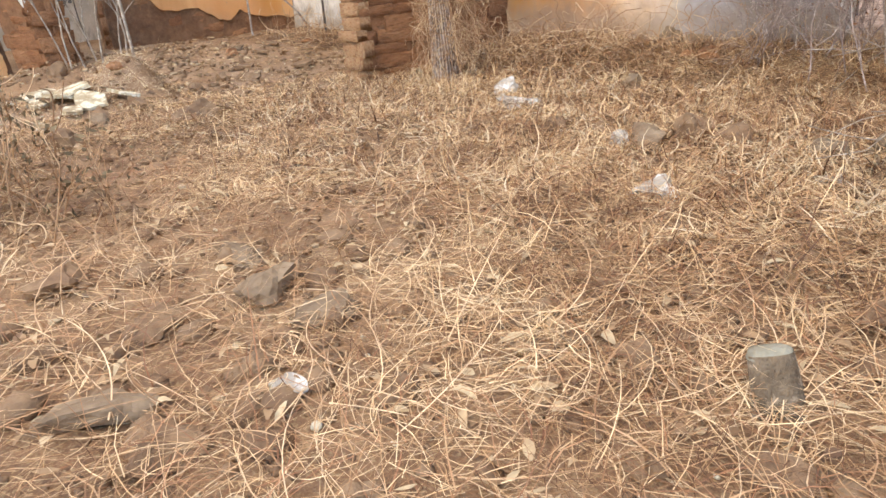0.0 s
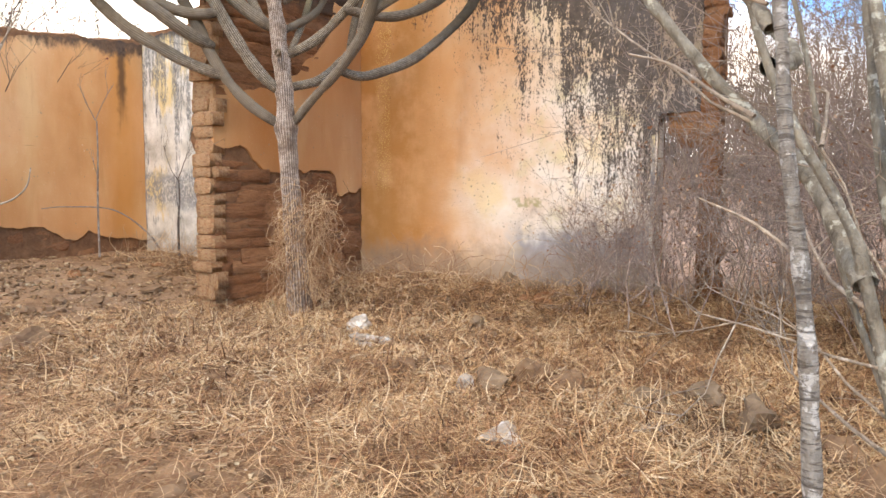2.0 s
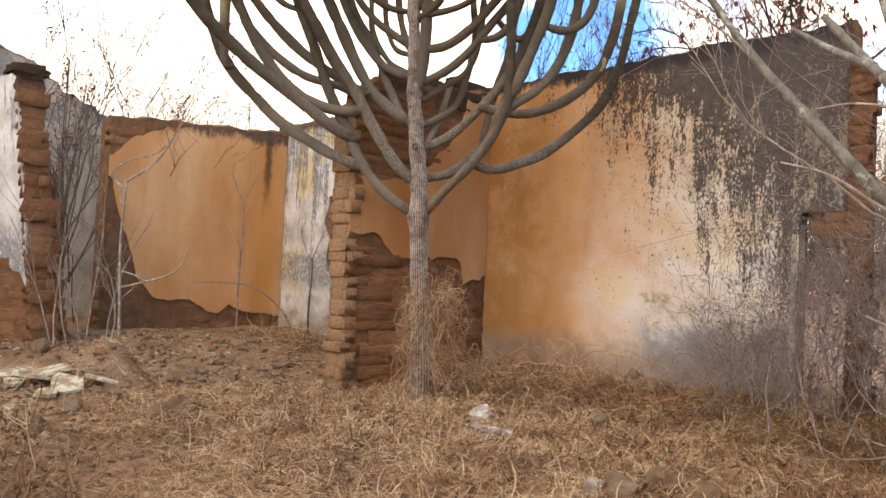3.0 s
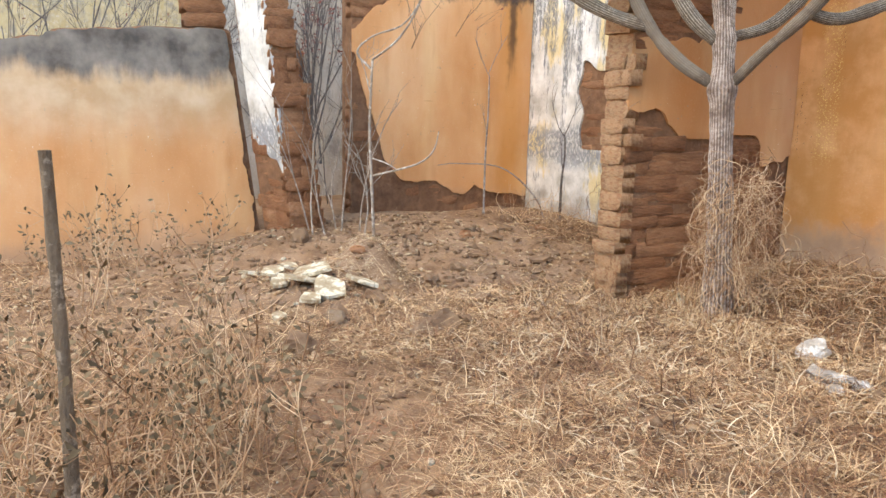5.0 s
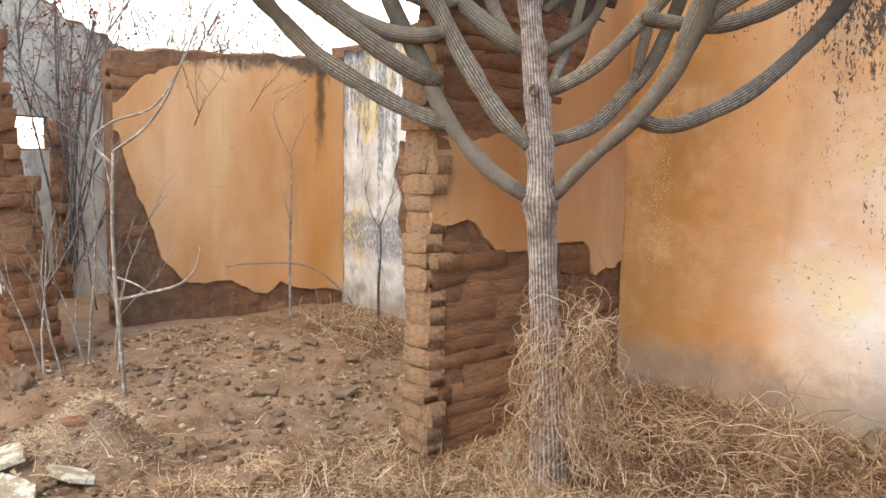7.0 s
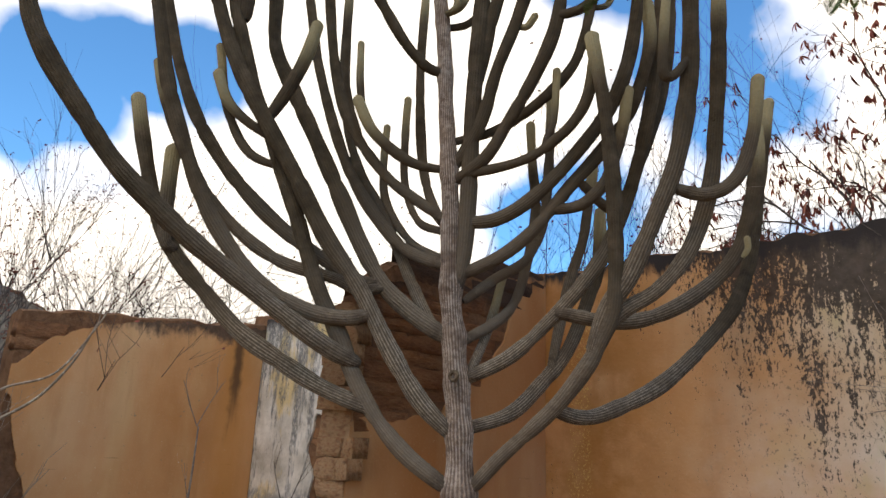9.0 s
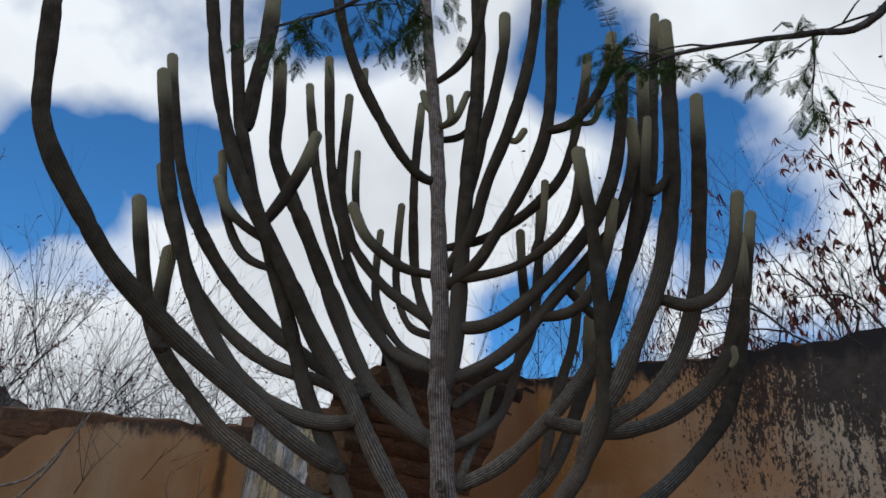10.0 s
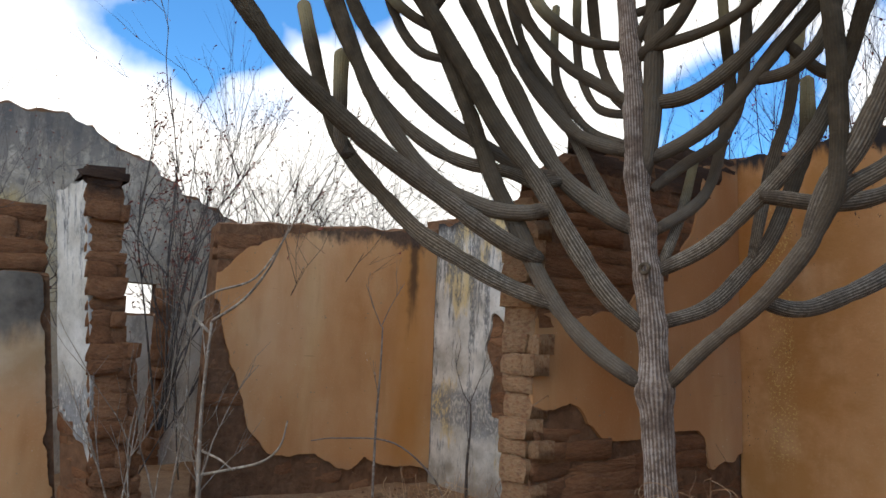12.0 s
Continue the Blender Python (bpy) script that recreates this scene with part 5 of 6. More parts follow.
tall = leafy_shrub("tall_shrub", (-6.0, -0.95, 0.1), "tall nearly leafless shrub with a few brown leaves", 41, 4, 5.0, M_POD, 0.036, 0.4, M_MIDTWIG, 4, 3, 0.1, 0.3, 0.009, 0.07)
fan = random.Random(47)
for _ in range(11):
    b = (-5.85 + fan.uniform(-0.2, 0.2), -0.95 + fan.uniform(-0.15, 0.15), 0.8)
    fan_leaves, fan_wood = Soup(), Soup()
    y1, z1 = fan.uniform(-1.8, 0.35), fan.uniform(3.2, 5.4)
    d = np.array((fan.uniform(-0.5, 0.1), y1 - b[1], z1 - b[2]))
    grow(fan_wood, fan, b, d / np.linalg.norm(d), float(np.linalg.norm(d)) * 0.85, 0.014, 3, 0.34, 0.1, 4, leafy(fan_leaves, fan, 0.045, 0.6, (0, 1), 0.08), 0.22, 5, 0.42)
    branch = part_mesh("stem", fan_wood.mesh("stem", M_MIDTWIG), tall)
    if fan_leaves.n:
        part_mesh("foliage", fan_leaves.mesh("foliage", M_POD), branch, "small dark leaves and curled pods", "stuff")
leafy_shrub("tall_shrub", (-5.5, -3.3, 0.0), "tall nearly leafless shrub behind a low wall", 42, 8, 4.6, M_POD, 0.04, 0.14, M_MIDTWIG, 4, 3, 0.35, 0.5, 0.015)
for k, (x, y, h) in enumerate(((-6.1, 0.6, 5.2), (-6.2, 2.2, 5.4), (-3.6, 4.2, 5.9), (-1.6, 4.0, 7.2), (-0.6, 5.2, 8.4), (0.4, 4.4, 7.0), (-8.2, 0.6, 6.6), (-9.0, 2.6, 7.0))):
    leafy_shrub("scrub_bush", (x, y, 0.0), "bare thorny scrub beyond the ruined walls", 50 + k, 7, h, M_POD, 0.05, 0.16, M_DARKTWIG, 4, 3, 0.1, 0.34)

# pod tree beyond the long wall
rnd = random.Random(61)
pod_tree = thing("pod_tree", (2.0, 4.3, 0.0), "bare tree hung with reddish-brown dry pods", "tree")
stem(pod_tree, "trunk", [(2.0, 4.3, -0.1), (1.95, 4.2, 1.6), (2.0, 4.1, 3.2)], [0.1, 0.08, 0.06], M_DARKTWIG)
wood_soup, pods = Soup(), Soup()


def hang(pts, level):
    if level > 1:
        return
    for p in pts[1:]:
        if rnd.random() < 0.62:
            for _ in range(rnd.randint(1, 5)):
                w = Vector((rnd.gauss(0, 0.35), rnd.gauss(0, 0.35), -1)).normalized()
                pods.blade(p, w, w.orthogonal().normalized(), rnd.uniform(0.08, 0.14), 0.031, 0.15, 3)


for w in ((-0.7, -0.2, 0.7), (-0.2, 0.3, 1), (0.5, -0.2, 0.8), (-1.0, 0.1, 0.35), (0.2, -0.6, 0.8), (-0.9, -0.5, 0.5), (-0.5, -0.4, 0.9), (-0.35, 0.0, 0.9), (-0.8, 0.2, 0.6), (0.1, -0.1, 1)):
    wood_soup = Soup()
    grow(wood_soup, rnd, (2.0, 4.1, 3.1), w, 2.0, 0.022, 3, 0.6, 0.12, 4, hang, 0.4)
    part_mesh("branch", wood_soup.mesh("branch", M_DARKTWIG), pod_tree)
part_mesh("pod", pods.mesh("pod", M_POD), pod_tree, "dry reddish-brown pods", "stuff")

# grey many-stemmed tree and pale ringed tree at the edge of the yard
pale_tree = thing("pale_tree", (4.34, -2.56, 0.0), "slim tree with pale ringed bark", "tree")
stem(pale_tree, "trunk", [(4.34, -2.56, -0.1), (4.335, -2.56, 0.3), (4.31, -2.56, 0.66), (4.285, -2.56, 0.9), (4.25, -2.57, 1.15), (4.215, -2.58, 1.57), (4.17, -2.58, 2.4)], [0.0235, 0.022, 0.021, 0.0195, 0.018, 0.0155, 0.010], M_PALEBARK, 20)
stem(pale_tree, "limb", [(4.20, -2.57, 1.47), (4.10, -2.47, 1.63), (3.99, -2.37, 1.75), (3.88, -2.27, 1.84), (3.74, -2.17, 1.96)], [0.017, 0.015, 0.013, 0.011, 0.008], M_BARK, 12)
stem(pale_tree, "branch", [(4.19, -2.57, 1.53), (4.10, -2.52, 1.58), (3.99, -2.47, 1.62), (3.88, -2.42, 1.63)], [0.006, 0.005, 0.004, 0.003], M_PALETWIG, 6)
stem(pale_tree, "branch", [(4.28, -2.56, 0.92), (4.16, -2.5, 1.0), (4.02, -2.46, 1.06)], [0.006, 0.005, 0.003], M_PALETWIG, 6)
grey_tree = thing("grey_tree", (4.65, -2.43, 0.0), "grey lichened tree with several stems and bare branches", "tree")
stem(grey_tree, "trunk", [(4.66, -2.43, -0.12), (4.65, -2.43, 0.02), (4.58, -2.43, 0.22), (4.52, -2.43, 0.43), (4.47, -2.43, 0.64), (4.42, -2.43, 0.85), (4.37, -2.43, 1.01), (4.17, -2.38, 1.41), (3.97, -2.28, 2.11)], [0.028, 0.023, 0.0215, 0.019, 0.017, 0.013, 0.008], M_BARK, 20)
stem(grey_tree, "trunk", [(4.70, -2.43, -0.12), (4.69, -2.43, -0.01), (4.66, -2.43, 0.36), (4.63, -2.43, 0.51), (4.58, -2.43, 0.72), (4.54, -2.43, 0.87), (4.49, -2.43, 1.10), (4.37, -2.33, 1.80), (4.32, -2.23, 2.70)], [0.034, 0.0285, 0.026, 0.0235, 0.021, 0.016, 0.010], M_BARK, 20)
stem(grey_tree, "trunk", [(4.68, -2.37, -0.12), (4.67, -2.37, 0.02), (4.61, -2.37, 0.27), (4.54, -2.37, 0.70), (4.45, -2.37, 1.08), (4.35, -2.22, 1.88)], [0.028, 0.022, 0.020, 0.017, 0.012], M_BARK, 20)
for dx, dy, lean, thin in ((0.10, 0.06, 0.05, 0.012), (-0.05, 0.14, -0.22, 0.010), (0.03, 0.2, -0.05, 0.014), (0.16, -0.03, 0.12, 0.011)):
    stem(grey_tree, "stem", [(4.66 + dx, -2.4 + dy, -0.1), (4.63 + dx + 0.3 * lean, -2.38 + dy, 0.4), (4.55 + dx + 0.7 * lean, -2.36 + dy, 0.9), (4.5 + dx + lean, -2.3 + dy, 1.5), (4.4 + dx + 1.4 * lean, -2.2 + dy, 2.2)], [thin * 1.3, thin, thin * 0.8, thin * 0.5], M_BARK, 10)
stem(grey_tree, "limb", [(4.42, -2.43, 0.85), (4.26, -2.15, 1.12), (4.08, -1.9, 1.30), (3.90, -1.88, 1.5), (3.71, -1.86, 1.74), (3.50, -1.84, 2.01), (3.25, -1.8, 2.4)], [0.03, 0.027, 0.025, 0.022, 0.02, 0.016, 0.01], M_BARK, 12)
stem(grey_tree, "limb", [(4.17, -2.38, 1.41), (4.20, -2.1, 1.48), (4.09, -1.9, 1.64), (3.95, -1.88, 1.83), (3.75, -1.85, 2.1)], [0.024, 0.022, 0.02, 0.017, 0.012], M_BARK, 12)
stem(grey_tree, "branch", [(4.11, -2.20, 1.30), (3.99, -2.15, 1.38), (3.84, -2.10, 1.49), (3.68, -2.05, 1.55)], [0.009, 0.007, 0.006, 0.004], M_PALETWIG, 6)
fine(grey_tree, "twig", 71, [((3.9, -1.88, 1.5), (-0.8, 0.3, 0.1), 0.6, 0.006, 2), ((4.08, -1.9, 1.3), (-0.8, 0.3, 0.15), 0.7, 0.007, 2), ((4.45, -2.3, 0.75), (-0.5, 0.9, -0.1), 0.8, 0.008, 2), ((4.43, -2.4, 2.0), (-0.3, 0.6, 0.8), 0.8, 0.009, 3), ((4.8, -2.4, 1.5), (0.1, 0.8, 0.6), 0.9, 0.01, 3), ((4.5, -2.38, 0.4), (-0.4, 0.8, 0.3), 0.7, 0.007, 2), ((4.5, -2.4, 1.0), (0.2, 0.9, 0.3), 0.8, 0.008, 2), ((3.5, -1.84, 2.0), (-0.5, 0.4, 0.5), 0.5, 0.006, 2), ((4.75, -2.5, 0.6), (-0.2, 0.9, 0.4), 0.9, 0.008, 3)], M_PALETWIG, kids=4, crook=0.45)
fine(grey_tree, "twig", 72, [((4.3, -2.33, 1.2), (-0.3, 0.8, 0.2), 0.7, 0.007, 2), ((4.5, -2.43, 0.5), (-0.6, 0.5, 0.5), 0.6, 0.005, 2), ((4.62, -2.43, 0.55), (0.1, 0.6, 0.7), 0.6, 0.005, 2), ((4.47, -2.43, 0.64), (-0.7, 0.2, 0.3), 0.5, 0.005, 2), ((4.58, -2.43, 0.72), (-0.2, 0.4, 0.9), 0.6, 0.005, 2), ((4.62, -2.4, 0.2), (-0.5, 0.6, 0.4), 0.5, 0.004, 2)], M_PALETWIG, kids=4, crook=0.45)

# feathery green boughs that hang in from above
boughs = thing("mimosa_tree", (5.4, -0.6, 0.0), "feathery-leaved tree that hangs over the yard", "tree")
stem(boughs, "trunk", [(5.4, -0.6, -0.1), (5.3, -0.5, 1.5), (5.0, -0.4, 3.2), (4.4, -0.3, 4.6), (3.4, -0.2, 5.3)], [0.13, 0.1, 0.08, 0.05, 0.03], M_BARK, 16)
rnd = random.Random(81)
leaf_soup, wood_soup = Soup(), Soup()


def feather(at, way, size):
    """One compound leaf: a rib with pairs of side ribs full of tiny leaflets."""
    at, way = np.array(at, float), np.array(way, float) / np.linalg.norm(way)
    side = np.cross(way, (0, 0, 1.0))
    side /= np.linalg.norm(side) + 1e-6
    for k in range(6):
        for sgn in (-1, 1):
            root = at + way * size * (0.25 + 0.14 * k)
            d = way * 0.5 + side * sgn * 0.8 + np.array((0, 0, -0.55)) + np.array([rnd.gauss(0, 0.12) for _ in range(3)])
            d /= np.linalg.norm(d)
            c = np.cross(d, (0.2, 0.1, 1.0))
            c /= np.linalg.norm(c)
            long = size * 0.55 * rnd.uniform(0.8, 1.1)
            for i in range(10):
                q = root + d * long * (i + 0.5) / 10
                for s2_ in (-1, 1):
                    e = q + c * s2_ * size * 0.085 + d * size * 0.02
                    leaf_soup.quad(q - d * size * 0.014, q + d * size * 0.014, e + d * size * 0.012, e - d * size * 0.012)


def leafy_bough(pts, level):
    if level > 1:
        return
    for p, q in zip(pts, pts[1:]):
        if rnd.random() < 0.6:
            feather(q, (q - p) + np.array((rnd.gauss(0, 0.05), rnd.gauss(0, 0.05), -0.08)), rnd.uniform(0.07, 0.11))


stem(boughs, "limb", [(3.4, -0.2, 5.3), (2.9, -0.25, 4.6), (2.43, -0.25, 4.09), (2.18, -0.29, 4.09), (1.97, -0.36, 4.11), (1.65, -0.47, 4.12), (1.42, -0.55, 4.05)], [0.03, 0.022, 0.016, 0.013, 0.010, 0.006], M_DARKTWIG, 8)
stem(boughs, "limb", [(3.4, -0.2, 5.3), (2.2, -0.7, 5.2), (1.3, -1.1, 5.0), (0.75, -1.3, 4.65), (0.45, -1.48, 4.35), (0.22, -1.72, 4.16)], [0.028, 0.022, 0.016, 0.012, 0.006], M_DARKTWIG, 8)
LOW_TWIGS = (
    ((2.43, -0.25, 4.1), (-0.6, 0.1, 0.3), 0.45, 2), ((2.3, -0.27, 4.1), (0.2, 0.2, 0.5), 0.45, 2), ((2.18, -0.29, 4.09), (-0.1, 0.4, -0.6), 0.28, 1), ((2.0, -0.35, 4.1), (-0.5, 0.2, 0.35), 0.4, 2),
    ((1.8, -0.42, 4.12), (-0.6, 0.0, 0.35), 0.4, 2), ((1.6, -0.48, 4.12), (-0.7, -0.1, 0.2), 0.35, 1), ((1.5, -0.52, 4.1), (-0.6, 0.1, -0.2), 0.25, 1), ((2.5, -0.2, 4.2), (0.6, 0.0, 0.1), 0.5, 2))
HIGH_TWIGS = (
    ((1.2, -1.1, 4.95), (-0.2, 0.3, -0.9), 0.4, 2), ((0.75, -1.3, 4.62), (-0.3, 0.3, -0.7), 0.34, 2), ((0.6, -1.4, 4.5), (0.3, 0.2, -0.8), 0.3, 2), ((0.45, -1.48, 4.35), (-0.4, -0.1, -0.2), 0.3, 2), ((0.3, -1.62, 4.24), (-0.5, 0.1, 0.2), 0.28, 1), ((0.4, -1.5, 4.35), (0.5, 0.3, 0.1), 0.3, 2))
for at, way, long, level in LOW_TWIGS + HIGH_TWIGS:
    grow(wood_soup, rnd, at, way, long, 0.006, level, 0.5, -0.05, 4, leafy_bough, 0.3, 4)
part_mesh("twig", wood_soup.mesh("twig", M_DARKTWIG), boughs, kind="stuff")
part_mesh("foliage", leaf_soup.mesh("foliage", M_LEAF, False), boughs, "fine green feathery leaves", "stuff")

# ---- scrub to the side ----
for k, (x, y, h, dense) in enumerate(((3.15, 0.95, 1.9, 4), (3.9, 0.9, 2.2, 1), (4.6, 0.2, 2.4, 2), (3.4, 2.9, 3.6, 6), (4.6, 2.2, 3.4, 6), (5.6, 1.2, 3.2, 6), (5.9, 3.6, 4.2, 6), (4.2, 4.8, 4.4, 6), (7.2, 2.2, 4.2, 6), (7.6, 5.0, 4.8, 6), (2.65, 1.35, 1.6, 3), (2.95, 1.5, 2.6, 1), (5.6, -1.0, 2.6, 6), (5.2, 1.0, 3.0, 8), (6.4, 0.2, 3.4, 8), (6.6, 3.0, 4.0, 8), (5.0, 3.4, 3.8, 8), (4.0, 1.9, 2.2, 6), (8.4, 3.6, 5.0, 8), (6.2, 6.5, 5.0, 8), (4.9, 1.3, 5.6, 3), (5.6, 2.4, 6.2, 5), (4.3, 2.9, 5.8, 3), (6.8, 1.2, 6.2, 6), (5.4, 0.1, 5.0, 2), (3.7, 3.8, 5.6, 4))):
    leafy_shrub("scrub_bush", (x, y, 0.0), "dense bare thorny scrub at the edge of the yard", 90 + k, dense + 5, h, M_LITTER, 0.03, 0.08, (M_BROWNTWIG, M_TWIG, M_BROWNTWIG, M_PALETWIG)[k % 4], 5, 3, 0.5, 0.7, 0.0065)
leafy_shrub("weed", (-2.1, -3.55, 0.0), "dry weedy shrub with small brown leaves", 120, 9, 1.05, M_DRYLEAF, 0.04, 0.5, M_DRYVINE, 4, 2, 0.5, 0.55, 0.006)
leafy_shrub("weed", (-3.6, -3.75, -0.05), "dry weedy shrub with small brown leaves", 121, 8, 0.9, M_DRYLEAF, 0.04, 0.4, M_DRYVINE, 4, 2, 0.5, 0.55, 0.006)
leafy_shrub("weed", (0.75, -4.15, 0.0), "dry weedy shrub beside a stake", 122, 22, 1.0, M_DRYLEAF, 0.035, 0.45, M_DRYVINE, 4, 2, 0.5, 0.55, 0.005)
leafy_shrub("weed", (1.05, -3.75, 0.0), "dry weedy shrub with small brown leaves", 124, 20, 0.85, M_DRYLEAF, 0.035, 0.5, M_DRYVINE, 4, 2, 0.5, 0.55, 0.005)
leafy_shrub("weed", (0.2, -3.75, 0.0), "dry brown weeds beside a stake", 123, 18, 0.7, M_DRYLEAF, 0.03, 0.45, M_VINE, 4, 2, 0.7, 0.6, 0.005)


def far_wood():
    """Bare woods in the distance: a ragged belt of crossing twigs all round, darker behind the side wall."""
    rnd = random.Random(77)
    east, west = Soup(), Soup()
    for _ in range(5200):
        a = rnd.uniform(-0.25, 1.25) * math.pi
        d = rnd.uniform(9, 22)
        x, y = 1 + d * math.cos(a), 2.5 + d * math.sin(a) * 0.9
        if y < 2.8 and x < 6:
            continue
        soup = west if x < 0 else east
        p = np.array((x, y, land_rise(x, y) - 0.3))
        h = rnd.uniform(1.8, 4.8)
        pts = [p]
        for k in range(3):
            p = p + np.array((rnd.gauss(0, 0.35), rnd.gauss(0, 0.35), h / 3))
            pts.append(p)
        soup.tube(pts, [0.022, 0.017, 0.011, 0.005], 3)
        for _ in range(9):
            q = pts[rnd.randint(0, 3)] + np.array((0, 0, rnd.uniform(0, h / 4)))
            soup.tube([q, q + np.array((rnd.gauss(0, 0.5), rnd.gauss(0, 0.5), rnd.uniform(-0.1, 0.7)))], [0.009, 0.003], 3)
    tagged(new("far_scrub", east.mesh("far_scrub", M_BROWNTWIG)), "distant belt of bare grey-brown scrub", "scrub", kind="stuff")
    tagged(new("far_scrub", west.mesh("far_scrub", M_DARKTWIG)), "distant belt of dark bare scrub behind the walls", "scrub", kind="stuff")


far_wood()

# ---- stake, stump and stones ----
stake = thing("stake", (1.2, -4.21, 0.0), "rough wooden fence stake standing in the weeds", "stake")
stem(stake, "post", [(1.2, -4.21, -0.15), (1.19, -4.2, 0.5), (1.21, -4.21, 1.24)], [0.021, 0.019, 0.016], M_STUMP, 10)

stump = thing("stump", (4.01, -3.01, 0.0), "short sawn stump with a pale lichened top", "stump")


def build_stump():
    line = [(4.03, -3.02, -0.1), (4.01, -3.01, 0.03), (3.98, -2.995, 0.12)]
    part_mesh("bole", Soup().tube(curve_through(line, 4), np.linspace(0.066, 0.05, 9), 18, 4, 0.06).mesh("bole", M_STUMP), stump)
    part_mesh("cut", Soup().tube([(3.982, -2.996, 0.11), (3.979, -2.994, 0.124), (3.977, -2.993, 0.13)], [0.052, 0.047, 0.032], 18, 4, 0.06, flat=True).mesh("cut", M_CUT), stump, "pale lichened cut face")


build_stump()


def stone_mesh(name, seed, size, material, rough=0.34):
    """An irregular stone: a rounded lump with flattened sides."""
    rnd = random.Random(seed)
    bm = bmesh.new()
    bmesh.ops.create_icosphere(bm, subdivisions=3, radius=1.0)
    cuts = [(Vector([rnd.gauss(0, 1) for _ in range(3)]).normalized(), rnd.uniform(0.4, 0.75)) for _ in range(9)]
    for v in bm.verts:
        for n, d in cuts:
            over = v.co.dot(n) - d
            if over > 0:
                v.co -= n * over * 0.95
        v.co *= 1 + rough * noise.noise(v.co * 1.3 + Vector((seed, 0, 0))) + 0.2 * noise.noise(v.co * 3.1 + Vector((seed, 3, 0))) + 0.08 * noise.noise(v.co * 8.0 + Vector((seed, 7, 0)))
        v.co = Vector((v.co.x * size[0], v.co.y * size[1], v.co.z * size[2]))
    me = bpy.data.meshes.new(name)
    bm.to_mesh(me)
    bm.free()
    me.materials.append(material)
    return me


def stone(name, x, y, size, turn, material, label, seed, sink=0.27, group=""):
    ob = new(name, stone_mesh(name, seed, size, material))
    ob.matrix_world = pose(x, y, ground_z(x, y) + size[2] * (1 - 2 * sink) * 0.8, random.Random(seed).uniform(-10, 10), random.Random(seed + 1).uniform(-10, 10), turn)
    return tagged(ob, label, "stone", group)


PALE, BROWN, GREY = "whitish limed stone lying in dry grass", "brown fieldstone half sunk in dry grass", "grey weathered stone half sunk in dry grass"
STONES_BY_CACTUS = (
    (1.05, -0.3, 0.115, 0.09, 0.095, M_LIMED, PALE), (1.31, -0.52, 0.18, 0.11, 0.055, M_LIMED, PALE), (1.2, -0.55, 0.07, 0.06, 0.05, M_LIMED, PALE), (1.46, -0.5, 0.08, 0.06, 0.06, M_LIMED, PALE), (1.4, -0.66, 0.06, 0.05, 0.04, M_LIMED, PALE), (2.58, -1.3, 0.06, 0.05, 0.08, M_LIMED, PALE),
    (2.68, -1.16, 0.17, 0.12, 0.095, M_STONE, GREY), (2.8, -0.95, 0.15, 0.12, 0.12, M_CLOD, BROWN), (3.02, -0.98, 0.13, 0.09, 0.12, M_CLOD, BROWN),
    (3.1, -1.83, 0.15, 0.09, 0.07, M_LIMED, PALE), (2.05, -1.1, 0.16, 0.13, 0.08, M_CLOD, BROWN), (2.3, -1.05, 0.09, 0.09, 0.06, M_CLOD, BROWN), (1.75, 0.28, 0.1, 0.08, 0.09, M_STONE, BROWN),
)
STONES_BY_WALL = (
    (3.5, -1.0, 0.13, 0.12, 0.08, M_STONE, BROWN), (3.72, -0.9, 0.18, 0.12, 0.1, M_STONE, BROWN), (3.98, -1.12, 0.2, 0.13, 0.11, M_STONE, GREY), (3.6, -1.3, 0.06, 0.05, 0.03, M_LIMED, PALE),
    (4.42, -2.2, 0.16, 0.12, 0.09, M_CLOD, BROWN), (4.5, -1.7, 0.2, 0.15, 0.12, M_CLOD, BROWN), (4.35, -1.3, 0.16, 0.14, 0.12, M_CLOD, BROWN), (4.1, -2.45, 0.13, 0.1, 0.06, M_CLOD, BROWN),
)
STONES_BY_STUMP = (
    (3.14, -3.68, 0.05, 0.045, 0.04, M_LIMED, PALE), (2.84, -3.36, 0.13, 0.1, 0.06, M_STONE, BROWN), (2.55, -3.38, 0.12, 0.1, 0.07, M_STONE, BROWN), (1.95, -3.8, 0.15, 0.13, 0.07, M_CLOD, BROWN),
    (2.86, -4.02, 0.13, 0.09, 0.055, M_STONE, GREY), (3.08, -3.98, 0.12, 0.1, 0.055, M_CLOD, BROWN), (2.25, -3.26, 0.14, 0.07, 0.03, M_STONE, GREY), (3.72, -3.06, 0.1, 0.08, 0.06, M_CLOD, GREY),
    (4.12, -3.25, 0.11, 0.09, 0.04, M_CLOD, BROWN), (4.15, -2.7, 0.1, 0.08, 0.06, M_CLOD, BROWN), (4.3, -3.0, 0.1, 0.09, 0.06, M_CLOD, BROWN), (3.85, -2.75, 0.08, 0.06, 0.04, M_CLOD, BROWN), (4.42, -2.75, 0.13, 0.1, 0.09, M_STONE, BROWN), (2.5, -3.75, 0.13, 0.11, 0.05, M_CLOD, BROWN),
)
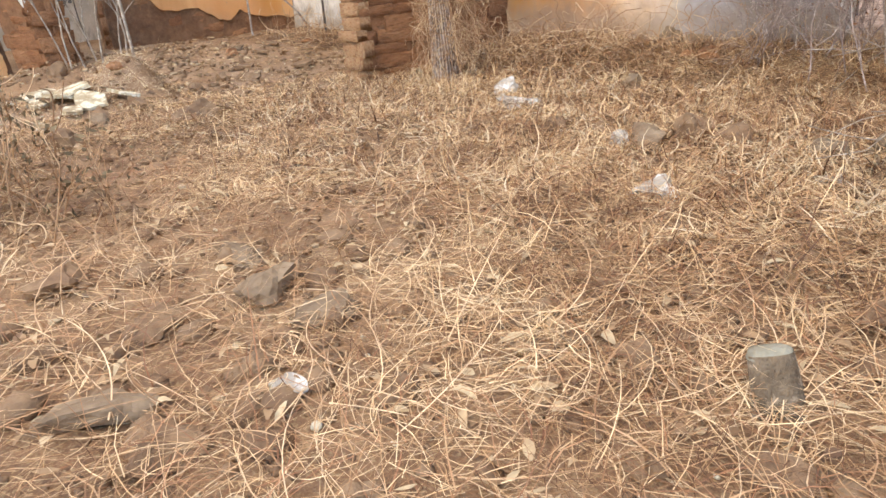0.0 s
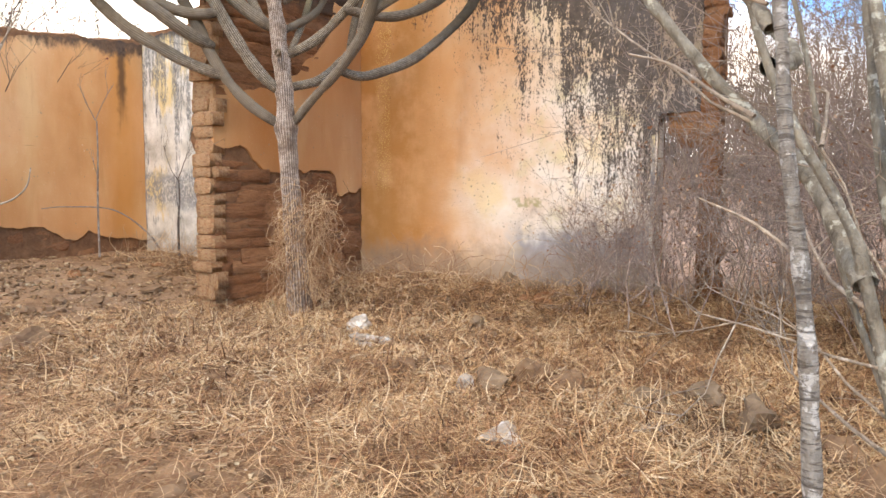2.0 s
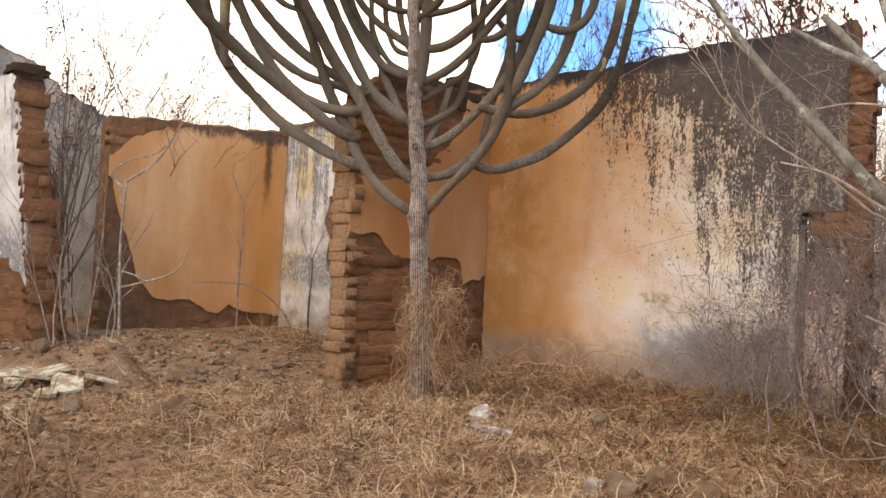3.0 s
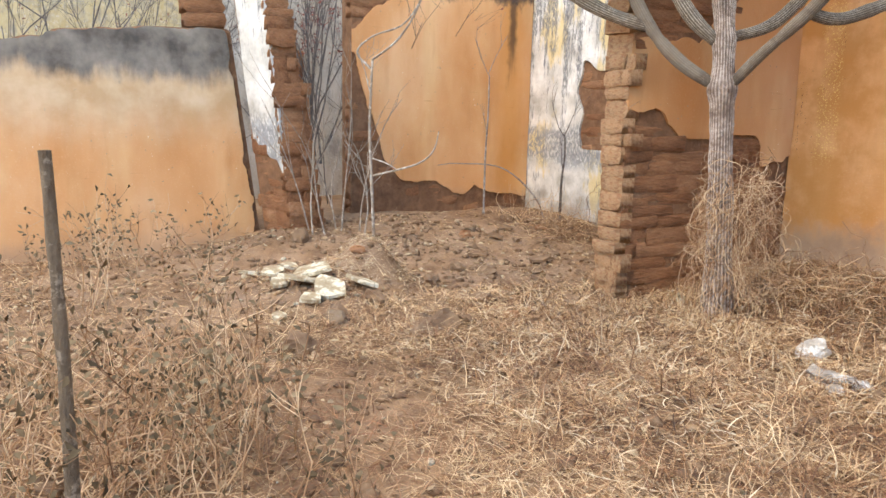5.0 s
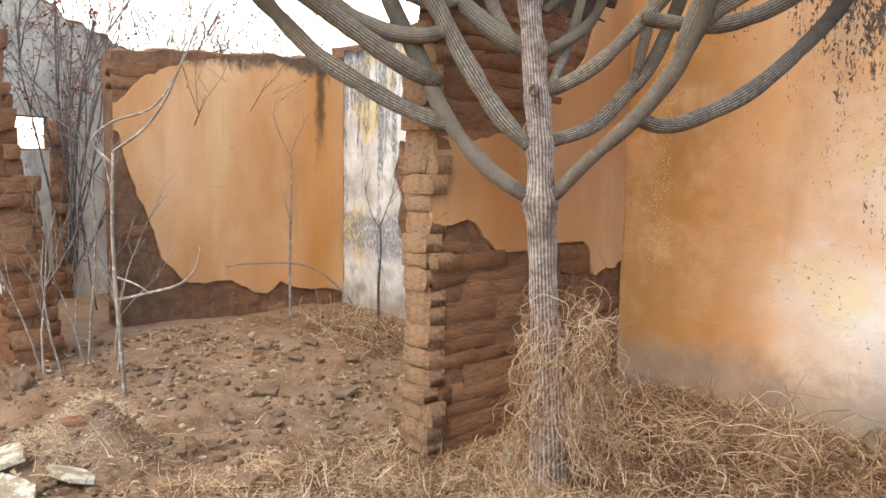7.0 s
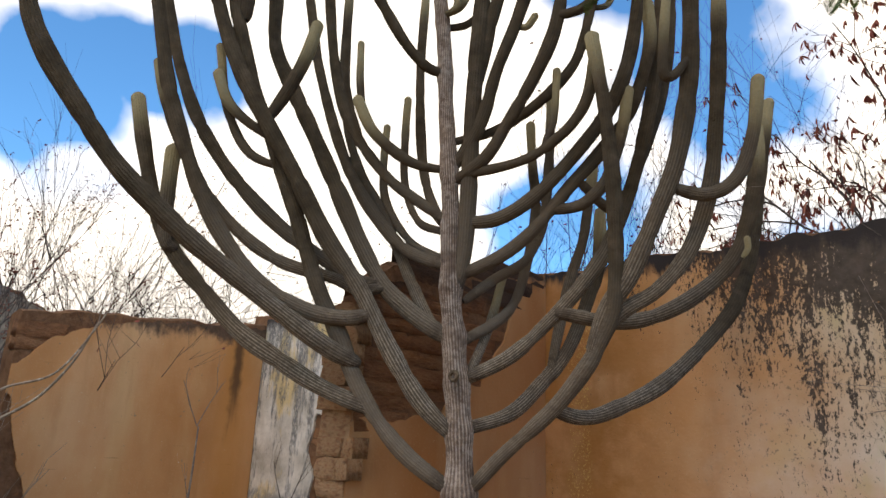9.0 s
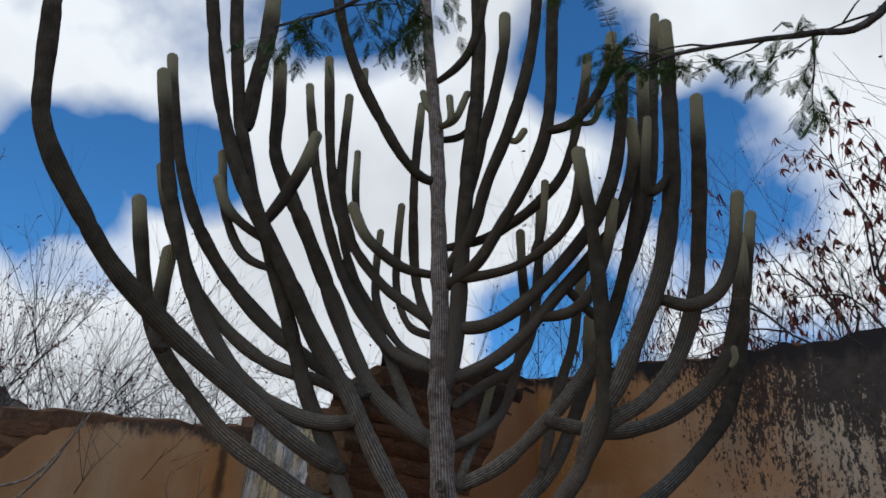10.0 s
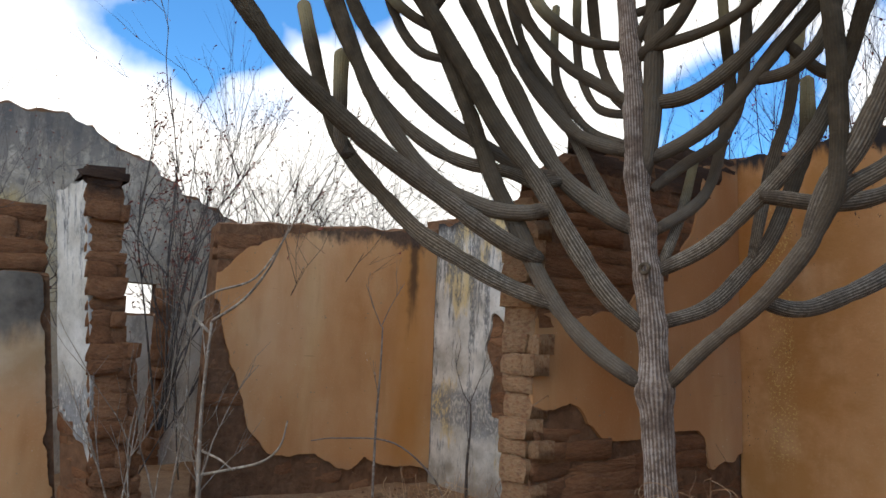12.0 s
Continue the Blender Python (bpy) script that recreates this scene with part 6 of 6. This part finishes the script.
STONES_IN_RUBBLE = (
    (-0.88, -2.56, 0.14, 0.11, 0.13, M_CLOD, BROWN), (-0.38, -3.0, 0.17, 0.13, 0.14, M_CLOD, BROWN), (-0.42, -2.05, 0.26, 0.17, 0.14, M_CLOD, BROWN), (1.83, 1.3, 0.12, 0.08, 0.05, M_ADOBE, BROWN), (1.7, 1.22, 0.1, 0.08, 0.05, M_ADOBE, BROWN), (1.92, 1.14, 0.13, 0.09, 0.05, M_ADOBE, BROWN), (-1.12, -2.15, 0.1, 0.1, 0.1, M_CLOD, BROWN), (-0.55, -1.75, 0.2, 0.13, 0.05, M_CLOD, BROWN), (-1.0, -1.3, 0.18, 0.12, 0.06, M_CLOD, BROWN),
    (1.35, 1.62, 0.14, 0.12, 0.12, M_STONE, GREY), (1.62, 1.58, 0.1, 0.1, 0.08, M_STONE, GREY), (1.05, 1.5, 0.08, 0.07, 0.05, M_CLOD, BROWN), (-3.35, -2.0, 0.14, 0.12, 0.12, M_CLOD, BROWN), (0.35, -0.55, 0.05, 0.05, 0.04, M_CLOD, BROWN),
)
k = 0
for patch in (STONES_BY_CACTUS, STONES_BY_WALL, STONES_BY_STUMP, STONES_IN_RUBBLE):
    for x, y, sx, sy, sz, mat, label in patch:
        stone("stone", x, y, (sx, sy, sz), (k * 67) % 180, mat, label, 200 + k, 0.36 if mat is M_CLOD else 0.16, "field stones")
        k += 1
rubble = random.Random(88)
for k in range(34):
    x, y = (rubble.uniform(-2.6, -0.5), rubble.uniform(-2.7, -0.7)) if k < 22 else (rubble.uniform(-3.9, -1.2), rubble.uniform(-0.6, 1.4))
    big = rubble.uniform(0.035, 0.11)
    stone("stone", x, y, (big, big * rubble.uniform(0.6, 0.9), big * rubble.uniform(0.45, 0.75)), rubble.uniform(0, 180), (M_CLOD, M_ADOBE, M_CLOD, M_STONE)[k % 4], "broken lump of brown adobe in the rubble", 500 + k, 0.3, "adobe rubble")
wedge = stone("stone", -0.27, 0.06, (0.045, 0.035, 0.085), 20, M_SLAB, "small yellowish stone leaning at the cactus foot", 311, sink=0.15)


def slab_mesh(seed, material, long, wide, thick):
    """A flat broken piece of wall plaster with an angular outline."""
    rnd = random.Random(seed)
    n = 9
    rim = [(long * math.cos(a) * rnd.uniform(0.65, 1.25), wide * math.sin(a) * rnd.uniform(0.65, 1.25)) for a in [2 * math.pi * k / n + rnd.uniform(-0.2, 0.2) for k in range(n)]]
    verts = [(x, y, 0) for x, y in rim] + [(x * 0.97, y * 0.97, thick + rnd.uniform(-0.004, 0.004)) for x, y in rim] + [(0, 0, thick + 0.004)]
    faces = [(k, (k + 1) % n, n + (k + 1) % n, n + k) for k in range(n)] + [(n + k, n + (k + 1) % n, 2 * n) for k in range(n)] + [tuple(reversed(range(n)))]
    return mesh_of("plaster_slab", verts, faces, material)


LIMED_SLABS = (
    (-1.84, -2.40, 0.22, 0.13, 10, -8, 30), (-1.62, -2.52, 0.19, 0.12, -6, 8, 70), (-1.36, -2.42, 0.2, 0.1, 12, 12, 10), (-1.45, -2.12, 0.14, 0.07, -8, 10, 40), (-1.25, -2.6, 0.12, 0.08, 6, 0, 120),
    (-2.05, -2.62, 0.11, 0.08, 5, 9, 0), (-2.3, -2.75, 0.12, 0.06, -8, 4, 60), (-2.2, -2.45, 0.09, 0.06, 0, 9, 20), (-1.75, -2.68, 0.1, 0.07, 9, 0, 80), (-1.0, -2.9, 0.08, 0.05, 5, 5, 15))
EARTH_SLABS = (
    (-2.3, -0.5, 0.16, 0.06, 5, 3, 40), (-3.15, 0.4, 0.13, 0.08, -4, 8, 10), (-1.97, 0.0, 0.14, 0.1, 7, -6, 60), (-1.77, -1.48, 0.07, 0.04, 9, 3, 0), (-1.63, -1.24, 0.07, 0.05, -9, 3, 90),
    (-2.9, 0.1, 0.14, 0.06, 3, 5, 20), (-2.6, 0.5, 0.1, 0.07, -5, 2, 60), (-3.5, 0.9, 0.09, 0.06, 4, 2, 10))
for k, (x, y, long, wide, tx, ty, tz) in enumerate(LIMED_SLABS + EARTH_SLABS):
    ob = new("plaster_slab", slab_mesh(400 + k, M_SLAB if k < 10 else M_CLOD, long * (0.9 if y < -2 else 0.75), wide * (1.15 if y < -2 else 0.8), 0.024))
    ob.matrix_world = pose(x, y, ground_z(x, y) + 0.035, tx * 1.3, ty * 1.3, tz)
    tagged(ob, "broken flat piece of cream plaster on rubble" if k < 10 else "flat broken piece of brown adobe on rubble", "rubble", "plaster slabs")

# ---- straw, leaves and clods ----
GX, GY = np.meshgrid(np.arange(-9, 9.01, 0.1), np.arange(-8, 6.01, 0.1), indexing="ij")
GZ = np.array([[ground_z(x, y) for y in GY[0]] for x in GX[:, 0]])


def ground_at(x, y):
    i, j = np.clip((x + 9) / 0.1, 0, GX.shape[0] - 1.01), np.clip((y + 8) / 0.1, 0, GX.shape[1] - 1.01)
    a, b = i.astype(int), j.astype(int)
    fx, fy = i - a, j - b
    return GZ[a, b] * (1 - fx) * (1 - fy) + GZ[a + 1, b] * fx * (1 - fy) + GZ[a, b + 1] * (1 - fx) * fy + GZ[a + 1, b + 1] * fx * fy


def lay_straw(name, count, x0, x1, y0, y1, long, thin, lift, seed, material, label, thick_patches=1.0, curl=0.5, keep=None, seg=3, coarse=False):
    """Thousands of bent stalks, lying and standing, thicker in some patches than in others."""
    r = np.random.RandomState(seed)
    x, y = r.uniform(x0, x1, count * 2), r.uniform(y0, y1, count * 2)
    patch = np.array([noise.noise((a * 1.1, b * 1.1, seed)) + 0.5 * noise.noise((a * 3.3, b * 3.3, seed + 5)) for a, b in zip(x, y)])
    ok = r.uniform(-1, 1, len(x)) < 0.1 + patch * 1.6 * thick_patches
    if keep is not None:
        ok &= keep(x, y)
    x, y = x[ok][:count], y[ok][:count]
    n = len(x)
    length = r.uniform(*long, n)
    head = r.uniform(0, 2 * math.pi, n)
    rise = np.abs(r.normal(0, lift, n))
    bend, arch = r.normal(0, curl, n), r.uniform(-0.1, 0.9, n)
    wide = r.uniform(*thin, n) * np.interp(y, (-4.0, -2.8, -1.0, 1.0), (1.0, 1.3, 2.3, 2.9)) ** (1.0 if coarse else 0.0)
    base = ground_at(x, y)
    verts = np.zeros((n, (seg + 1) * 2, 3))
    px, py, pz = x.copy(), y.copy(), base + r.uniform(0.0, 0.05, n)
    for k in range(seg + 1):
        a, e = head + bend * k / seg, rise - arch * rise * 2.0 * k / seg
        dx, dy, dz = np.cos(a) * np.cos(e), np.sin(a) * np.cos(e), np.sin(e)
        if k:
            px, py, pz = px + dx * length / seg, py + dy * length / seg, pz + dz * length / seg
            pz = np.maximum(pz, ground_at(px, py) + 0.004)
        w = wide * (1 - 0.7 * k / seg) / 2
        twist = r.uniform(-0.6, 0.6, n)
        verts[:, 2 * k] = np.stack([px - np.sin(a) * w, py + np.cos(a) * w, pz - twist * w], 1)
        verts[:, 2 * k + 1] = np.stack([px + np.sin(a) * w, py - np.cos(a) * w, pz + twist * w], 1)
    quads = np.array([[2 * k, 2 * k + 1, 2 * k + 3, 2 * k + 2] for k in range(seg)])
    faces = (np.arange(n)[:, None, None] * (seg + 1) * 2 + quads[None]).reshape(-1, 4)
    me = bpy.data.meshes.new(name)
    me.vertices.add(n * (seg + 1) * 2)
    me.vertices.foreach_set("co", verts.reshape(-1).astype(np.float32))
    me.loops.add(faces.size)
    me.loops.foreach_set("vertex_index", faces.reshape(-1).astype(np.int32))
    me.polygons.add(len(faces))
    me.polygons.foreach_set("loop_start", np.arange(0, faces.size, 4, dtype=np.int32))
    me.materials.append(material)
    me.update(calc_edges=True)
    return tagged(new(name, me), label, "dry grass", kind="stuff")


def yard(x, y):
    inside = ~((y > 1.75) & (x < 3.2)) & ~((x < -0.62) & (x > -0.97) & (y > -0.3)) & (x > -4.4)
    return inside


def rubble_ground(x, y):
    """Much thinner inside the ruined room and on the bare bank before the low wall."""
    bare = ((x < -1.2) & (y > -1.3)) | ((x < -2.2) & (y > -3.3))
    return yard(x, y) & (~bare | (np.modf(np.abs(np.sin(x * 91.7 + y * 173.3) * 517.3))[0] < 0.14))


def front_yard(x, y):
    sparse = np.modf(np.abs(np.sin(x * 127.1 + y * 311.7) * 437.5))[0] < np.interp(y, [-4.4, -3.4, -2.4], [0.3, 0.5, 1.0]) * np.interp(x, [2.4, 3.4], [0.7, 1.0])
    return sparse & yard(x, y) & ~((x < -1.3) & (y > -1.2)) & ~((x < -1.2) & (y > -3.2) & (y < -1.2))


lay_straw("straw", 52000, -2.2, 5.4, -5.0, 1.75, (0.06, 0.26), (0.0014, 0.0032), 0.34, 5, M_STRAW, "pale matted straw and dry grass over the yard", 1.0, 1.1, front_yard, 4, coarse=True)
lay_straw("long_straw", 12500, 0.8, 5.2, -4.6, 1.2, (0.14, 0.38), (0.0014, 0.0028), 0.3, 6, M_STRAW, "long dry stalks tangled over the yard", 1.0, 1.5, front_yard, 6, coarse=True)
lay_straw("runner_straw", 1500, 1.6, 5.0, -4.5, -1.6, (0.25, 0.6), (0.002, 0.0045), 0.35, 41, M_DRYVINE, "curled dry runners over the straw", 0.6, 2.6, yard, 9)
lay_straw("fine_straw", 52000, -1.6, 5.0, -4.5, 1.6, (0.035, 0.14), (0.0012, 0.003), 0.5, 8, M_STRAW, "fine broken straw between the stalks", 1.2, 0.6, front_yard, 2, coarse=True)
lay_straw("thin_straw", 9000, -4.3, 0.0, -5.0, 1.7, (0.05, 0.22), (0.003, 0.006), 0.35, 7, M_STRAW, "sparse dry grass on rubble", 0.8, 0.6, rubble_ground)
lay_straw("mound_straw", 1500, -2.3, -1.52, -2.25, -1.5, (0.03, 0.12), (0.002, 0.004), 0.3, 17, M_MOUND, "pale straw heaped on a mound", 0.2, 0.6, yard)
lay_straw("outer_straw", 14000, -8.5, 8.5, -7.9, -4.3, (0.1, 0.35), (0.002, 0.005), 0.35, 19, M_STRAW, "dry grass in the open ground", 0.6, 0.6, None, 2)
lay_straw("standing_grass", 15000, -0.6, 5.0, -2.6, 1.7, (0.08, 0.24), (0.0025, 0.0055), 0.58, 31, M_STRAW, "bent dry grass stalks in the yard", 1.1, 1.0, front_yard, 3)
lay_straw("standing_grass", 620, -3.9, -1.2, 0.7, 1.7, (0.15, 0.55), (0.003, 0.006), 1.1, 35, M_DRYVINE, "tuft of tall dry stalks below the whitewashed wall", 0.6, 0.9, yard, 5)
lay_straw("standing_grass", 420, -0.55, 3.0, 0.9, 1.75, (0.12, 0.42), (0.003, 0.006), 1.0, 36, M_VINE, "dry stalks along the foot of the long wall", 0.6, 0.9, yard, 5)
lay_straw("brown_stalks", 18000, -0.6, 5.0, -4.2, 1.7, (0.08, 0.26), (0.002, 0.0046), 0.55, 33, M_LITTER, "brown withered stalks among the straw", 1.0, 1.1, front_yard, 3)
lay_straw("tuft_straw", 5200, -0.8, 4.6, -2.4, 1.7, (0.08, 0.22), (0.005, 0.009), 0.5, 43, M_MOUND, "pale bent tufts of dry grass", 1.3, 1.3, front_yard, 4)
# very dark blades stand in for the shadow between clumps of straw
lay_straw("tuft_straw", 5200, -0.8, 4.8, -2.6, 1.7, (0.07, 0.2), (0.005, 0.01), 0.5, 44, M_SHADE_STRAW, "dark tufts put in as shadow between the straw", 1.4, 1.3, front_yard, 4)
lay_straw("side_straw", 12000, 2.0, 8.0, 0.0, 6.0, (0.1, 0.45), (0.002, 0.005), 0.5, 9, M_VINE, "dry brown grass under the scrub", 0.5, 0.6, yard)


def lay_leaves(count, seed):
    rnd = random.Random(seed)
    soup = Soup()
    while count:
        x, y = rnd.uniform(-4.3, 5.2), rnd.uniform(-4.8, 1.7)
        if noise.noise((x * 0.9, y * 0.9, 4)) < rnd.uniform(-0.7, 0.3) or (-1.0 < x < -0.6 and y > -0.3):
            continue
        count -= 1
        a = rnd.uniform(0, 6.28)
        w = Vector((math.cos(a), math.sin(a), rnd.uniform(-0.2, 0.3))).normalized()
        up = Vector((rnd.gauss(0, 0.35), rnd.gauss(0, 0.35), 1)).normalized()
        soup.blade((x, y, ground_z(x, y) + rnd.uniform(0.01, 0.05)), w, up, rnd.uniform(0.03, 0.075), rnd.uniform(0.014, 0.032), rnd.uniform(-0.3, 0.6), 3)
    ob = new("leaf_litter", soup.mesh("leaf_litter", M_DEADLEAF))
    tagged(ob, "scattered curled dead leaves", "leaves", kind="stuff")


lay_leaves(5600, 33)


def lay_clods(count, seed, x0, x1, y0, y1, material, name, label, small, large):
    rnd = random.Random(seed)
    ico = bmesh.new()
    bmesh.ops.create_icosphere(ico, subdivisions=1, radius=1.0)
    base = np.array([v.co[:] for v in ico.verts])
    tri = [tuple(v.index for v in f.verts) for f in ico.faces]
    ico.free()
    verts, faces, n = [], [], 0
    while count:
        x, y = rnd.uniform(x0, x1), rnd.uniform(y0, y1)
        if noise.noise((x * 1.4, y * 1.4, 14)) < rnd.uniform(-0.6, 0.4) or (-1.0 < x < -0.6 and y > -0.3):
            continue
        count -= 1
        s = small * (large / small) ** (rnd.random() ** 2.5)
        v = base * np.array([s * rnd.uniform(0.7, 1.4), s * rnd.uniform(0.7, 1.4), s * rnd.uniform(0.5, 0.9)])
        v = v * np.array([[rnd.uniform(0.75, 1.2)] for _ in base]) + np.array((x, y, ground_z(x, y) + s * 0.2))
        verts.append(v)
        faces += [tuple(n + k for k in t) for t in tri]
        n += len(base)
    ob = new(name, mesh_of(name, np.vstack(verts), faces, material, True))
    tagged(ob, label, "rubble", kind="stuff")


lay_clods(6000, 51, -4.3, 0.6, -4.6, 1.7, M_CLOD, "clods", "loose earth clods and brick crumbs", 0.005, 0.042)
lay_clods(4200, 52, 0.6, 5.2, -4.6, 1.7, M_CLOD, "clods", "loose earth clods in the straw", 0.008, 0.065)
lay_clods(1100, 53, -4.2, 5.0, -4.6, 1.6, M_SLAB, "plaster_crumbs", "small pale plaster crumbs", 0.005, 0.028)
lay_clods(1500, 54, -4.3, -0.2, -3.0, 1.7, M_HEAP, "plaster_crumbs", "dusty crumbs of plaster and adobe on the floor", 0.004, 0.04)


# vines wound round the foot of the cactus
def vine_tangle(name, cx, cy, wide, tall, count, seed, label, loose=0.25, thick=0.003):
    rnd = random.Random(seed)
    soup = Soup()
    for _ in range(count):
        a = rnd.uniform(0, 6.28)
        rad = wide * math.sqrt(rnd.random()) * 0.9
        p = np.array((cx + rad * math.cos(a), cy + rad * math.sin(a), 0.0))
        p[2] = ground_z(p[0], p[1]) + rnd.uniform(0, tall) * (1 - 0.6 * rad / wide)
        w = np.array([rnd.gauss(0, 1), rnd.gauss(0, 1), rnd.gauss(0, 0.9)])
        pts = [p]
        for _ in range(rnd.randint(5, 9)):
            w = w + np.array([rnd.gauss(0, 0.45), rnd.gauss(0, 0.45), rnd.gauss(-0.12, 0.4)])
            pull = np.array((cx, cy, 0.0)) - p
            pull[2] = 0
            w = w + pull * loose * 4
            w /= np.linalg.norm(w)
            p = p + w * rnd.uniform(0.05, 0.12)
            p[2] = max(p[2], ground_z(p[0], p[1]) + 0.005)
            pts.append(p)
        soup.tube(curve_through(pts, 3), np.full(3 * (len(pts) - 1) + 1, thick * rnd.uniform(0.55, 1.2)), 4)
    ob = new(name, soup.mesh(name, M_DRYVINE))
    return tagged(ob, label, "vines", kind="stuff")




def draped_vines(name, cx, cy, count, seed, label):
    """Stems that hang from the trunk, loop outwards and come down to the ground."""
    rnd = random.Random(seed)
    soup = Soup()
    for _ in range(count):
        a = rnd.uniform(0, 2 * math.pi)
        out = rnd.uniform(0.09, 0.14)
        top = rnd.uniform(0.25, 1.0) if rnd.random() < 0.8 else rnd.uniform(0.9, 1.08)
        p = np.array((cx + out * math.cos(a), cy + out * math.sin(a), top))
        w = np.array((math.cos(a), math.sin(a), rnd.uniform(-0.6, 0.9))) * rnd.uniform(0.3, 1.0)
        pts = [p]
        for _ in range(rnd.randint(6, 12)):
            w = w + np.array([rnd.gauss(0, 0.5), rnd.gauss(0, 0.5), rnd.gauss(-0.3, 0.42)])
            d = p[:2] - np.array((cx, cy))
            far = float(np.linalg.norm(d))
            w[:2] -= d / (far + 1e-6) * max(0.0, far - 0.16 - 0.16 * (1 - p[2])) * 5
            w /= np.linalg.norm(w)
            p = p + w * rnd.uniform(0.03, 0.085)
            p[2] = max(p[2], ground_z(p[0], p[1]) + 0.006)
            pts.append(p)
        soup.tube(curve_through(pts, 3), np.full(3 * (len(pts) - 1) + 1, rnd.uniform(0.001, 0.0022)), 4)
    return tagged(new(name, soup.mesh(name, M_DRYVINE)), label, "vines", kind="stuff")


draped_vines("vine_tangle", 0.13, 0.08, 560, 8, "dry straw-coloured vines wound round a cactus trunk")
vine_tangle("vine_heap", 0.9, 0.95, 0.6, 0.22, 190, 9, "low heap of dry vines beside the cactus", 0.05)
vine_tangle("vine_heap", 1.7, 1.2, 0.6, 0.14, 80, 10, "low heap of dry vines along the wall", 0.05)
vine_tangle("vine_heap", 0.35, 0.8, 0.4, 0.4, 120, 11, "low heap of dry vines beside the cactus", 0.05)
vine_tangle("brush_heap", 0.6, -4.0, 0.7, 0.35, 160, 12, "heap of dry brush round a stake", 0.05)
vine_tangle("brush_heap", -3.0, 1.0, 0.6, 0.25, 140, 13, "dry brush below the whitewashed wall", 0.05)
